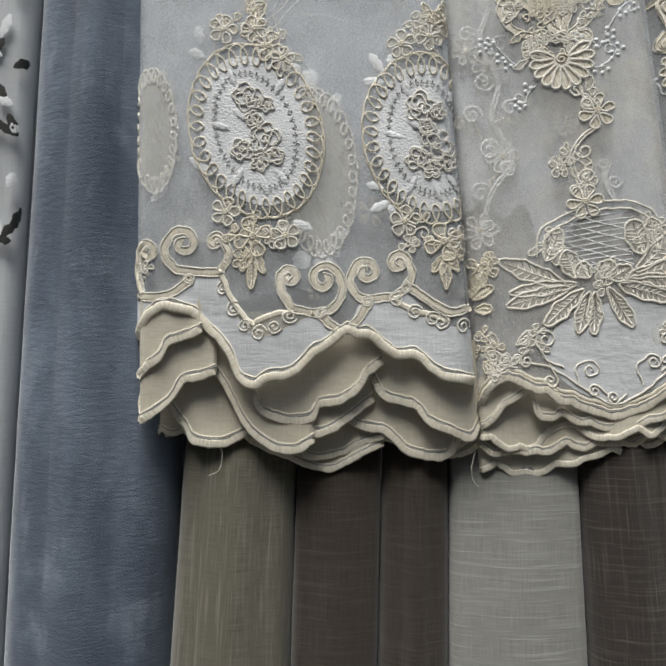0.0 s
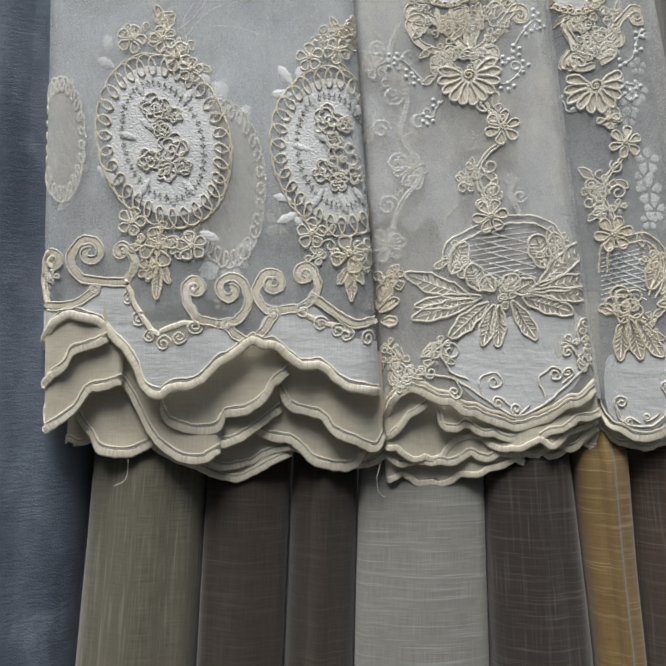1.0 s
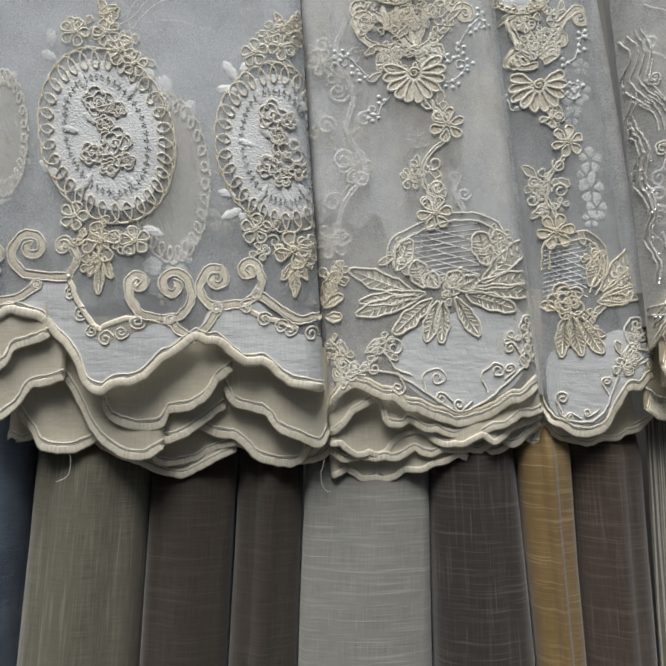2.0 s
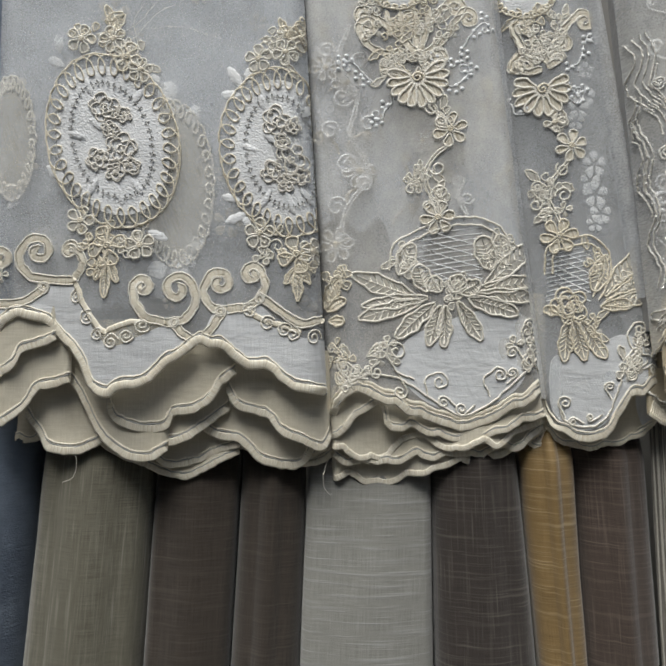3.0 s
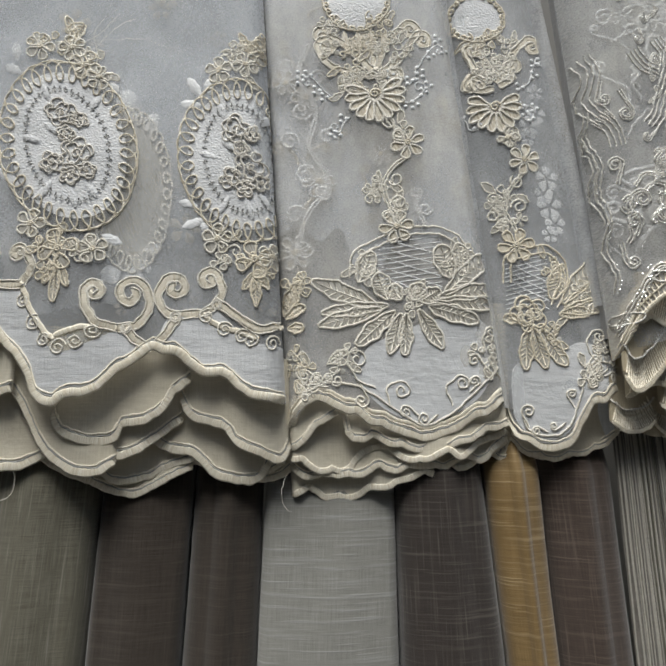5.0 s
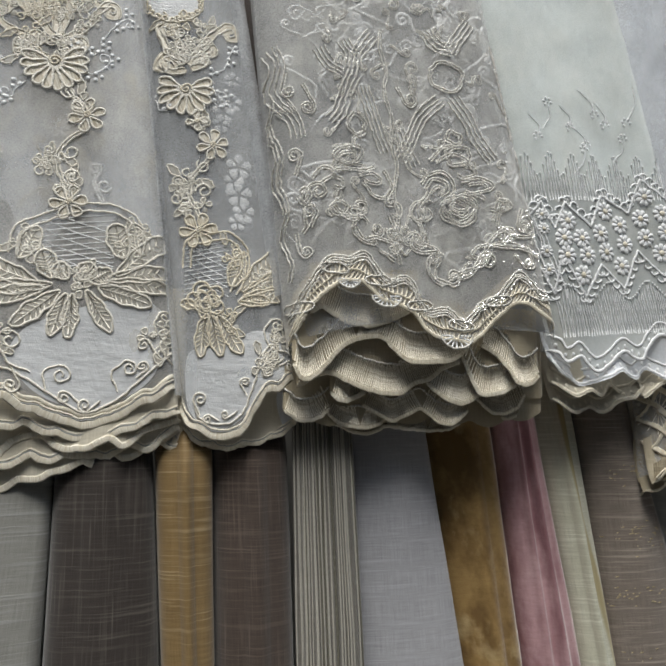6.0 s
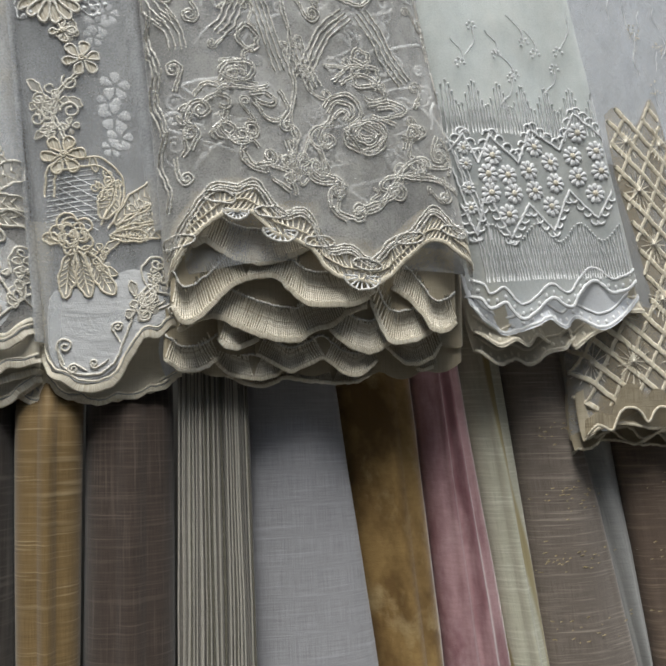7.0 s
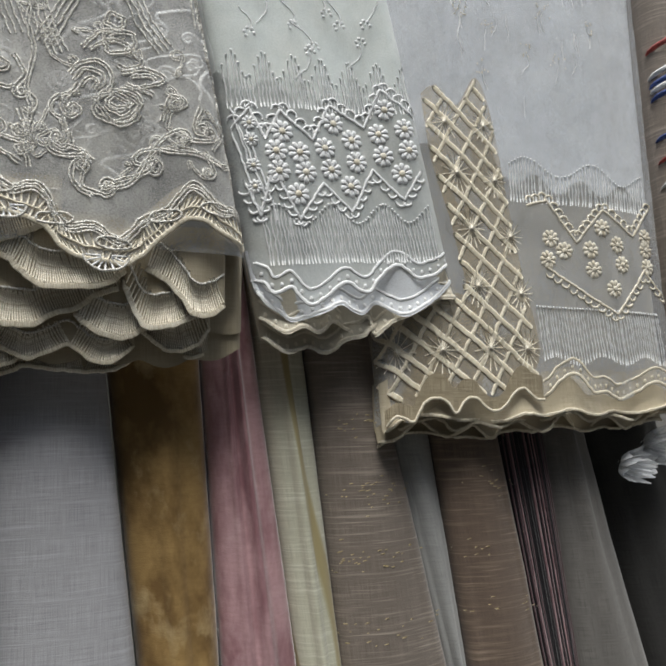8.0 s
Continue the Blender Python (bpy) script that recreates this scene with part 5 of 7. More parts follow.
basket(ON, sw, [(0.1228, 0.0702), (0.1242, 0.0850), (0.1330, 0.0888), (0.1481, 0.0914), (0.1580, 0.0829), (0.1592, 0.0705), (0.1527, 0.0556)], ((0.1240, 0.0604)[0], (0.1478, 0.0605)[0], (0.1240, 0.0579)[1], (0.1242, 0.0838)[1]), "cord_gold")
stitched_flower(ON, sw, (0.1372, 0.1431), 0.0092, 6, "cord", "pad_cream", 20)
stitched_flower(ON, sw, (0.1305, 0.0917), 0.0102, 6, "cord_gold", "pad_cream", 10)
stitched_flower(ON, sw, (0.1211, 0.1758), 0.0160, 10, "cord", "pad_cream", 160, 0.0014, 0.45, sweep_deg=250)
stitched_flower(ON, sw, (0.1280, 0.1567), 0.0063, 4, "cord", "pad_cream", 10)
vine(ON, sw, [(0.1359, 0.1361), (0.1270, 0.1247), (0.1244, 0.1122), (0.1293, 0.1024), (0.1311, 0.0979)], "cord", (((0.1182, 0.1196), 0.0036, 0, 1), ((0.1332, 0.1149), 0.0048, 180, -1), ((0.1321, 0.1298), 0.0039, 120, 1), ((0.1181, 0.1097), 0.0036, 60, -1), ((0.1218, 0.1035), 0.0029, 0, 1)))
for pts, r, way in (([(0.1200, 0.1909), (0.1112, 0.1970), (0.1050, 0.2094)], 0.0044, -1), ([(0.1225, 0.1910), (0.1315, 0.2076), (0.1417, 0.2205)], 0.0058, -1), ([(0.1212, 0.1872), (0.1137, 0.1857)], 0.0048, -1), ([(0.1237, 0.1885), (0.1301, 0.1924)], 0.0044, 1), ([(0.1238, 0.1935), (0.1352, 0.2001)], 0.0044, 1), ([(0.1187, 0.1921), (0.1151, 0.2072), (0.1139, 0.2147)], 0.0024, 1), ([(0.1087, 0.1969), (0.1049, 0.1918)], 0.0034, 1)):
    corded_scroll(ON, sw, pts, r, way, 1.3, 0.0034)
ob = pads("oval_pad", [oval((0.1122, 0.2323), 0.0160, 0.0140, 0)], ON, M["pad"], sw, 0.0005, 0.0003, "white padded oval with a corded rim")
cords("loop_cord", [loop_ring((0.1122, 0.2323), 0.0174, 0.0155, 0, 22, 0.16)], ON, M["cord_gold"], ob, 0.0013, 0.0013, 0.0008)
sprig(ON, sw, [(0.1364, 0.1875), (0.1427, 0.1927), (0.1480, 0.2080)], -1, 5)
sprig(ON, sw, [(0.1337, 0.1724), (0.1412, 0.1675), (0.1451, 0.1726)], 1, 4)
sprig(ON, sw, [(0.1110, 0.1619), (0.1072, 0.1630), (0.1060, 0.1680)], 1, 2)
for base, tip, w in (((0.1553, 0.0581), (0.1796, 0.0855), 0.0111), ((0.1565, 0.0556), (0.1845, 0.0719), 0.0097), ((0.1552, 0.0531), (0.1868, 0.0595), 0.0097), ((0.1539, 0.0519), (0.1716, 0.0532), 0.0073), ((0.1363, 0.0444), (0.1336, 0.0207), 0.0087), ((0.1388, 0.0432), (0.1449, 0.0212), 0.0082), ((0.1426, 0.0432), (0.1561, 0.0224), 0.0087), ((0.1314, 0.0481), (0.1227, 0.0505), 0.0058), ((0.1555, 0.0803), (0.1503, 0.0605), 0.0106)):
    stitched_leaf(ON, sw, base, tip, w, "cord_gold" if tip[0] < 0.19 else "cord", "pad_sheer", 0.0012)
cords("rose", rose((0.1364, 0.0518), 0.0102, RND) + rose((0.1364, 0.0518), 0.0063, RND), ON, M["cord_gold"], sw, 0.0012, 0.0013, 0.0008)
for pts, r, way in (([(0.1826, 0.0237), (0.1725, 0.0261), (0.1688, 0.0359), (0.1727, 0.0421)], 0.0044, -1), ([(0.1662, 0.0212), (0.1713, 0.0273)], 0.0034, -1), ([(0.1649, 0.0187), (0.1686, 0.0114)], 0.0029, 1), ([(0.1828, 0.0409), (0.1865, 0.0372)], 0.0029, -1), ([(0.1596, -0.0009), (0.1560, 0.0053)], 0.0029, -1), ([(0.1346, -0.0118), (0.1309, -0.0045)], 0.0039, -1), ([(0.1445, -0.0142), (0.1396, -0.0118)], 0.0024, 1), ([(0.1545, -0.0094), (0.1495, -0.0130)], 0.0024, -1), ([(0.1850, 0.0212), (0.1901, 0.0237)], 0.0024, 1), ([(0.1774, 0.0163), (0.1825, 0.0187)], 0.0027, -1)):
    cords("curl", [scroll(pts, r, way, 1.5)], ON, M["cord"], sw, 0.0012, 0.0012, 0.0006, sides=5)
cords("stem", [smooth_line([(0.1310, -0.0032), (0.1346, -0.0130), (0.1470, -0.0167), (0.1570, -0.0106), (0.1635, 0.0065), (0.1674, 0.0187), (0.1827, 0.0360)], 0.0016)], ON, M["cord"], sw, 0.0012, 0.0011, 0.0005)
for c, r in (((0.1536, 0.1351), 0.0077), ((0.1509, 0.1251), 0.0063), ((0.1539, 0.1176), 0.0082), ((0.1570, 0.1065), 0.0068), ((0.1532, 0.1002), 0.0053), ((0.1438, 0.1675), 0.0068), ((0.1489, 0.1752), 0.0063), ((0.1424, 0.1600), 0.0053), ((0.1491, 0.1903), 0.0053)):
    pads("faint_flower", petals(c, r, 5, 20, 1.0), BACK, M["pad"], sw, 0.0004, 0.0006)
for c, reach, n, cord in (((0.1188, 0.2047), 0.010, 10, "cord"), ((0.1315, 0.2101), 0.010, 10, "cord"), ((0.1139, 0.2160), 0.009, 8, "cord_gold"), ((0.1238, 0.1923), 0.009, 9, "cord"), ((0.1257, 0.1197), 0.008, 8, "cord"), ((0.1269, 0.1073), 0.007, 7, "cord"), ((0.1801, 0.0286), 0.009, 9, "cord"), ((0.1730, 0.0631), 0.009, 7, "cord"), ((0.1505, 0.0803), 0.008, 6, "cord_gold"), ((0.1699, 0.0163), 0.007, 6, "cord"), ((0.1451, 0.0408), 0.008, 6, "cord_gold"), ((0.1310, 0.1522), 0.005, 4, "cord")):
    spray(ON, sw, c, reach, n, cord)
satin_hem(ON, sw, "band", 0.0044, 0.0007)
TAIL = Cloth(((0.1100, 0.0114), (0.1122, -0.0298)), ((0.1278, 0.0114), (0.1283, -0.0299)), 0.014, [(0.1098, -0.0201), (0.1159, -0.0274), (0.1221, -0.0311), (0.1260, -0.0294), (0.1290, -0.0251)], 0.06, curl=0.004, seed=33)
ob = part("inner_layer", TAIL.sheet("inner_layer", M["under"], 20, 14), sw, "cream corner of an inner layer")
satin_hem(TAIL, ob, "band", 0.003)
cords("curl", [spiral((0.1196, -0.0238), 0.0034, 1.4)], TAIL, M["stitch_grey"], ob, 0.0009, 0.0008, 0.0006)
TAIL = Cloth(((0.1653, 0.0114), (0.1682, -0.0204)), ((0.1895, 0.0114), (0.1911, -0.0156)), 0.014, [(0.1657, -0.0204), (0.1719, -0.0234), (0.1794, -0.0217), (0.1886, -0.0161)], 0.06, curl=0.004, seed=34)
ob = part("inner_layer", TAIL.sheet("inner_layer", M["satin"], 20, 14), sw, "white satin corner of an inner layer")
satin_hem(TAIL, ob, "band", 0.0028)
inner_layers(sw, ON, [[(0.1247, -0.0154), (0.1345, -0.0251), (0.1494, -0.0288), (0.1619, -0.0265), (0.1769, -0.0229), (0.1911, -0.0132)], [(0.1097, -0.0395), (0.1146, -0.0443), (0.1183, -0.0359), (0.1345, -0.0275), (0.1494, -0.0281), (0.1644, -0.0253), (0.1795, -0.0205), (0.1912, -0.0107)]], "under", "band", first=0.009, step=0.002, wide=0.0026, tall=0.02)


# ---- beaded scroll swatch ----
def resample(line, step):
    p = np.array(line, float)
    run = np.r_[0, np.cumsum(np.linalg.norm(np.diff(p, axis=0), axis=1))]
    at = np.linspace(0, run[-1], max(3, int(run[-1] / step)))
    return list(zip(np.interp(at, run, p[:, 0]).tolist(), np.interp(at, run, p[:, 1]).tolist()))


def glitter(name, on, parent, lines, wide=0.0017, spark=0.35, twin=True):
    """Knotted metallic cord with scattered sequins along it."""
    lines = [resample(offset_line(resample(line, 0.0009), d), 0.0009) for line in lines for d in ((wide * 0.45, -wide * 0.45) if twin else (0.0,))]
    wide *= 0.66
    ob = cords(name, lines, on, M["glitter_cord"], parent, wide, wide * 0.9, 0.0003, sides=5, knot=0.3)
    spots = []
    for line in lines:
        for q in line:
            if RND.random() < spark * 0.35:
                spots.append((q[0] + RND.uniform(-1, 1) * wide * 0.6, q[1] + RND.uniform(-1, 1) * wide * 0.6))
    if spots:
        beads("sequin", spots, on, M["bead"], ob, 0.0011, 0.0014, kind="stuff")
    return ob


def plume(on, parent, points, count=4, gap=0.0027):
    """A band of parallel knotted cords that bends along a line."""
    mid = smooth_line(points, 0.0018)
    ob = None
    for k in range(count):
        d = (k - (count - 1) / 2) * gap
        n = len(mid)
        cut = int(abs(d) / gap * 0.6)
        made = glitter("plume" if ob is None else "strand", on, ob or parent, [offset_line(mid, d)[cut:n - cut]], 0.0017, 0.4, False)
        ob = ob or made
    return ob


def fan_hem(on, parent, line, tall, cord="band_tan", fans=(), spark=True):
    """A border of radiating stitches between the hem edge and a double cord above it."""
    ob = cords("hem_edge", [lift(line, 0.001)], on, M[cord], parent, 0.0026, 0.0010, 0.0003, sides=6)
    top = [(x, z + tall * (0.86 + 0.14 * math.sin(260 * x))) for x, z in line]
    glitter("hem_cord", on, ob, [top, lift(top, -0.0032)], 0.0018, 0.4 if spark else 0.0)
    cords("hem_cord", [lift(line, tall * 0.36)], on, M[cord], ob, 0.0012, 0.0009, 0.0003, sides=5)
    p = np.array(line)
    run = np.r_[0, np.cumsum(np.linalg.norm(np.diff(p, axis=0), axis=1))]
    ribs = []
    for d in np.arange(0.002, run[-1], 0.0013):
        x, z = float(np.interp(d, run, p[:, 0])), float(np.interp(d, run, p[:, 1]))
        sway = 0.004 * math.sin(d * 150)
        low, high = (0.0018, 0.34) if int(d / 0.0013) % 2 else (tall * 0.38, 0.72)
        ribs.append([(x, z + low), (x + sway * 0.5, z + (low + tall * high) / 2), (x + sway, z + tall * high)])
    v, f, u = sweep(ribs, on, 0.0010, 0.0010, 0.0003, 4)
    tagged(part("fan_stitch", finish("fan_stitch", v, f, M["pad_cream"], u), ob), kind="stuff")
    for d in np.arange(0.012, run[-1] - 0.008, 0.030):
        x, z = float(np.interp(d, run, p[:, 0])), float(np.interp(d, run, p[:, 1])) + tall * 0.56
        cords("eye_cord", [closed(oval((x, z), 0.0080, 0.0030, 10 * math.sin(d * 90), 26))], on, M["glitter_cord"], ob, 0.0012, 0.0012, 0.0008, sides=5, knot=0.25)
    for c, r in fans:
        o = cords("fan", [arc(c, r, 170, 370, 16, 0.7)], on, M["glitter_cord"], ob, 0.0013, 0.0011, 0.0006)
        for k in range(9):
            a = 180 + 180 * k / 8
            cords("fan_rib", [[(c[0] + 0.25 * r * math.cos(radians(a)), c[1] + 0.2 * r * math.sin(radians(a))), (c[0] + 0.9 * r * math.cos(radians(a)), c[1] + 0.65 * r * math.sin(radians(a)))]], on, M["pad"], o, 0.0010, 0.0008, 0.0006, sides=4)
    return ob


sw = swatch("smoky beaded lace swatch with silver cord scrolls, fan-stitched hem")
ON = Cloth(((0.1617, 0.2022), (0.1805, 0.0267)), ((0.3142, 0.2332), (0.3504, 0.0365)), -0.018, [(0.1816, 0.0245), (0.1835, 0.0335), (0.1877, 0.0427), (0.1963, 0.0524), (0.2051, 0.0595), (0.2119, 0.0616), (0.2211, 0.0606), (0.2305, 0.0522), (0.2424, 0.0494), (0.2484, 0.0474), (0.2533, 0.0440), (0.2581, 0.0366), (0.2692, 0.0317), (0.2767, 0.0313), (0.2868, 0.0300), (0.2946, 0.0340), (0.3013, 0.0405), (0.3080, 0.0470), (0.3176, 0.0546), (0.3271, 0.0537), (0.3352, 0.0485), (0.3462, 0.0427), (0.3514, 0.0314)], waves=((0.0025, 1.5, 0.3, 1.0),), curl=0.014, seed=4)
part("front_sheet", ON.sheet("front_sheet", M["organza_smoke"]), sw, "see-through smoky organza")
BACK = behind(ON, 0.006, [(0.1794, 0.0288), (0.2448, 0.0412), (0.3506, 0.0391)], 41)
part("inner_sheet", BACK.sheet("inner_sheet", M["organza_thin"]), sw, "inner organza layer with faint scrolls")
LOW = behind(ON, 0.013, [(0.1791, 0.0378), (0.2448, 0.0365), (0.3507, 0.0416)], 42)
part("inner_sheet", LOW.sheet("inner_sheet", M["lining_shade"]), sw, "net layers with shade put in as grey")
for pts in ([(0.2170, 0.1892), (0.2104, 0.1731), (0.2070, 0.1623), (0.2012, 0.1551)], [(0.2224, 0.1829), (0.2274, 0.1682), (0.2324, 0.1535), (0.2369, 0.1426)], [(0.2727, 0.1809), (0.2601, 0.1682), (0.2536, 0.1540), (0.2461, 0.1400)], [(0.2802, 0.1821), (0.2892, 0.1700), (0.2957, 0.1562), (0.3055, 0.1433)], [(0.1663, 0.1981), (0.1707, 0.1863), (0.1689, 0.1710), (0.1782, 0.1577)], [(0.1731, 0.1618), (0.1806, 0.1531), (0.1831, 0.1437)], [(0.2099, 0.2094), (0.2161, 0.2001), (0.2138, 0.1879)], [(0.2296, 0.2187), (0.2197, 0.2034), (0.2174, 0.1924)], [(0.2631, 0.2256), (0.2710, 0.2161), (0.2804, 0.2138)], [(0.2930, 0.2346), (0.2845, 0.2216), (0.2790, 0.2121)], [(0.3125, 0.2242), (0.3189, 0.1970), (0.3226, 0.1780), (0.3250, 0.1617)], [(0.2448, 0.1605), (0.2486, 0.1481), (0.2548, 0.1360)], [(0.1945, 0.2011), (0.2006, 0.1919), (0.2102, 0.1885)]):
    plume(ON, sw, pts, 4)
for c, a, b, t in (((0.2766, 0.1960), 0.0104, 0.0094, 0), ((0.2824, 0.1105), 0.0109, 0.0084, 0), ((0.2829, 0.1116), 0.0054, 0.0039, 0), ((0.2178, 0.1564), 0.0054, 0.0064, 0), ((0.2834, 0.1451), 0.0074, 0.0059, 30), ((0.2804, 0.1566), 0.0044, 0.0039, 0)):
    o = oval(c, a, b, t, 26)
    glitter("ring", ON, sw, [closed([(x + 0.0008 * math.sin(9 * k), z + 0.0008 * math.cos(7 * k)) for k, (x, z) in enumerate(o)])], 0.0018)
for pts in (
    [(0.2600, 0.1260), (0.2640, 0.1320), (0.2730, 0.1340), (0.2780, 0.1300), (0.2800, 0.1230), (0.2750, 0.1170)],
    [(0.2620, 0.1230), (0.2660, 0.1290), (0.2730, 0.1290), (0.2760, 0.1240), (0.2720, 0.1190)],
    [(0.2650, 0.1200), (0.2690, 0.1250), (0.2730, 0.1230), (0.2710, 0.1190)],
    [(0.2690, 0.1400), (0.2780, 0.1460), (0.2870, 0.1440), (0.2910, 0.1390), (0.2940, 0.1340), (0.2860, 0.1310), (0.2820, 0.1330)],
    [(0.2650, 0.1410), (0.2750, 0.1510), (0.2840, 0.1500)],
    [(0.2710, 0.1130), (0.2770, 0.1170), (0.2860, 0.1200), (0.2930, 0.1170), (0.2930, 0.1110), (0.2860, 0.1040), (0.2790, 0.1040), (0.2750, 0.1090), (0.2710, 0.1130)],
    [(0.2770, 0.1130), (0.2820, 0.1110), (0.2870, 0.1110), (0.2900, 0.1140)],
    [(0.2840, 0.1290), (0.2960, 0.1320), (0.3050, 0.1280), (0.3000, 0.1240), (0.2890, 0.1210)],
    [(0.2860, 0.1230), (0.2980, 0.1200), (0.3000, 0.1190)],
    [(0.2890, 0.1270), (0.2980, 0.1290), (0.3010, 0.1270)],
    [(0.2650, 0.1170), (0.2540, 0.1120), (0.2520, 0.1060), (0.2560, 0.1020), (0.2610, 0.1060), (0.2580, 0.1100)],
    [(0.2570, 0.1020), (0.2600, 0.0950), (0.2620, 0.0900), (0.2580, 0.0860), (0.2540, 0.0880), (0.2560, 0.0920)],
    [(0.2510, 0.0890), (0.2520, 0.0850), (0.2580, 0.0830), (0.2680, 0.0840), (0.2720, 0.0820)],
    [(0.2700, 0.0830), (0.2640, 0.0810), (0.2620, 0.0740), (0.2650, 0.0680), (0.2720, 0.0640)],
    [(0.2650, 0.0780), (0.2690, 0.0800), (0.2680, 0.0760)],
    [(0.2750, 0.0680), (0.2860, 0.0740), (0.2950, 0.0770), (0.3010, 0.0830), (0.3020, 0.0900), (0.2950, 0.0890), (0.2910, 0.0840), (0.2960, 0.0810)],
    [(0.3080, 0.1190), (0.3140, 0.1190), (0.3160, 0.1150), (0.3100, 0.1120), (0.3030, 0.1130)],
    [(0.3090, 0.1110), (0.3070, 0.1020), (0.3130, 0.1000), (0.3170, 0.0970), (0.3110, 0.0930), (0.3070, 0.0970)],
    [(0.3090, 0.0930), (0.3230, 0.0900), (0.3350, 0.0860)],
    [(0.3260, 0.1140), (0.3310, 0.1090), (0.3350, 0.1030), (0.3300, 0.0930)],
    [(0.2030, 0.1350), (0.2070, 0.1400), (0.2170, 0.1430), (0.2210, 0.1400), (0.2170, 0.1330), (0.2070, 0.1320), (0.2030, 0.1350)],
    [(0.2070, 0.1360), (0.2150, 0.1390), (0.2170, 0.1360)],
    [(0.2210, 0.1520), (0.2150, 0.1460), (0.2170, 0.1430)],
    [(0.2020, 0.1240), (0.2060, 0.1270), (0.2210, 0.1290), (0.2290, 0.1320)],
    [(0.2190, 0.1250), (0.2270, 0.1280), (0.2330, 0.1250), (0.2310, 0.1220), (0.2250, 0.1220), (0.2210, 0.1240)],
    [(0.2210, 0.1220), (0.2270, 0.1150), (0.2330, 0.1130), (0.2360, 0.1150)],
    [(0.2020, 0.1220), (0.2080, 0.1210), (0.2080, 0.1160), (0.2030, 0.1170)],
    [(0.2010, 0.1040), (0.2060, 0.1080), (0.2110, 0.1050), (0.2080, 0.1000), (0.2030, 0.1010), (0.2010, 0.1040)],
    [(0.2080, 0.1000), (0.2140, 0.1000), (0.2210, 0.1000), (0.2240, 0.0970)],
    [(0.2160, 0.0970), (0.2150, 0.0910), (0.2200, 0.0860), (0.2280, 0.0850), (0.2250, 0.0890)],
    [(0.2250, 0.0890), (0.2360, 0.0880)],
    [(0.2300, 0.0820), (0.2350, 0.0790), (0.2400, 0.0760)],
    [(0.1840, 0.1110), (0.1870, 0.1140), (0.1900, 0.1100), (0.1860, 0.1050), (0.1830, 0.1090)],
    [(0.1860, 0.1030), (0.1880, 0.0930), (0.1860, 0.0880)],
    [(0.1910, 0.1200), (0.1960, 0.1270), (0.2040, 0.1250), (0.1960, 0.1170)],
    [(0.2390, 0.1130), (0.2450, 0.1090), (0.2430, 0.1020), (0.2390, 0.1040)],
    [(0.2410, 0.0980), (0.2440, 0.0870)],
):
    glitter("scroll", ON, sw, [smooth_line(pts, 0.0014)], 0.0017, 0.6)
for pts, r, way in (([(0.1919, 0.1036), (0.1862, 0.1077), (0.1894, 0.1153)], 0.0054, -1), ([(0.1899, 0.0915), (0.1931, 0.0990)], 0.0039, 1), ([(0.2077, 0.1151), (0.2044, 0.1050), (0.2114, 0.0985)], 0.0049, 1), ([(0.2114, 0.0985), (0.2207, 0.1019)], 0.0044, 1), ([(0.2161, 0.0941), (0.2209, 0.0873), (0.2303, 0.0894)], 0.0039, 1), ([(0.2303, 0.0882), (0.2399, 0.0867)], 0.0035, -1), ([(0.2649, 0.1219), (0.2573, 0.1108)], 0.0054, 1), ([(0.2560, 0.1031), (0.2597, 0.0935)], 0.0044, -1), ([(0.2559, 0.0881), (0.2672, 0.0866), (0.2697, 0.0806)], 0.0035, -1), ([(0.2697, 0.0806), (0.2670, 0.0692), (0.2771, 0.0650)], 0.0049, 1), ([(0.2797, 0.0677), (0.2901, 0.0722), (0.2956, 0.0828)], 0.0054, -1), ([(0.2955, 0.0790), (0.3038, 0.0951), (0.3121, 0.1011)], 0.0049, -1), ([(0.3094, 0.1008), (0.3202, 0.0966), (0.3286, 0.0974)], 0.0039, 1), ([(0.3037, 0.0899), (0.3227, 0.0890), (0.3365, 0.0849)], 0.0015, 1), ([(0.3041, 0.1055), (0.3070, 0.1163)], 0.0044, -1), ([(0.2349, 0.1309), (0.2399, 0.1214), (0.2362, 0.1135)], 0.0030, 1), ([(0.2375, 0.1037), (0.2424, 0.0943)], 0.0039, -1), ([(0.3236, 0.1155), (0.3204, 0.1045)], 0.0039, 1), ([(0.3256, 0.0919), (0.3308, 0.0818)], 0.0035, -1), ([(0.1814, 0.1215), (0.1845, 0.1316)], 0.0039, 1), ([(0.1822, 0.0884), (0.1847, 0.0769)], 0.0035, 1), ([(0.1846, 0.1763), (0.1917, 0.1649)], 0.0044, -1), ([(0.1753, 0.1822), (0.1733, 0.1718)], 0.0035, 1), ([(0.2448, 0.1868), (0.2499, 0.1771)], 0.0044, 1)):
    glitter("curl", ON, sw, [scroll(pts, r, way, 1.3)], 0.0018)
for pts in ([(0.2346, 0.2225), (0.2385, 0.1778), (0.2423, 0.1395), (0.2419, 0.0942), (0.2424, 0.0747)], [(0.1694, 0.1538), (0.1748, 0.1183), (0.1779, 0.0833), (0.1807, 0.0605)], [(0.3154, 0.2277), (0.3228, 0.1836), (0.3301, 0.1432), (0.3401, 0.1038), (0.3472, 0.0674)], [(0.3195, 0.2170), (0.3267, 0.1731), (0.3340, 0.1328), (0.3440, 0.0935)], [(0.1672, 0.1658), (0.1712, 0.1298), (0.1753, 0.0994)]):
    line = smooth_line(pts, 0.0022)
    glitter("side_cord", ON, sw, [[(x + 0.0014 * math.sin(200 * z), z) for x, z in line]], 0.0017, 0.5)
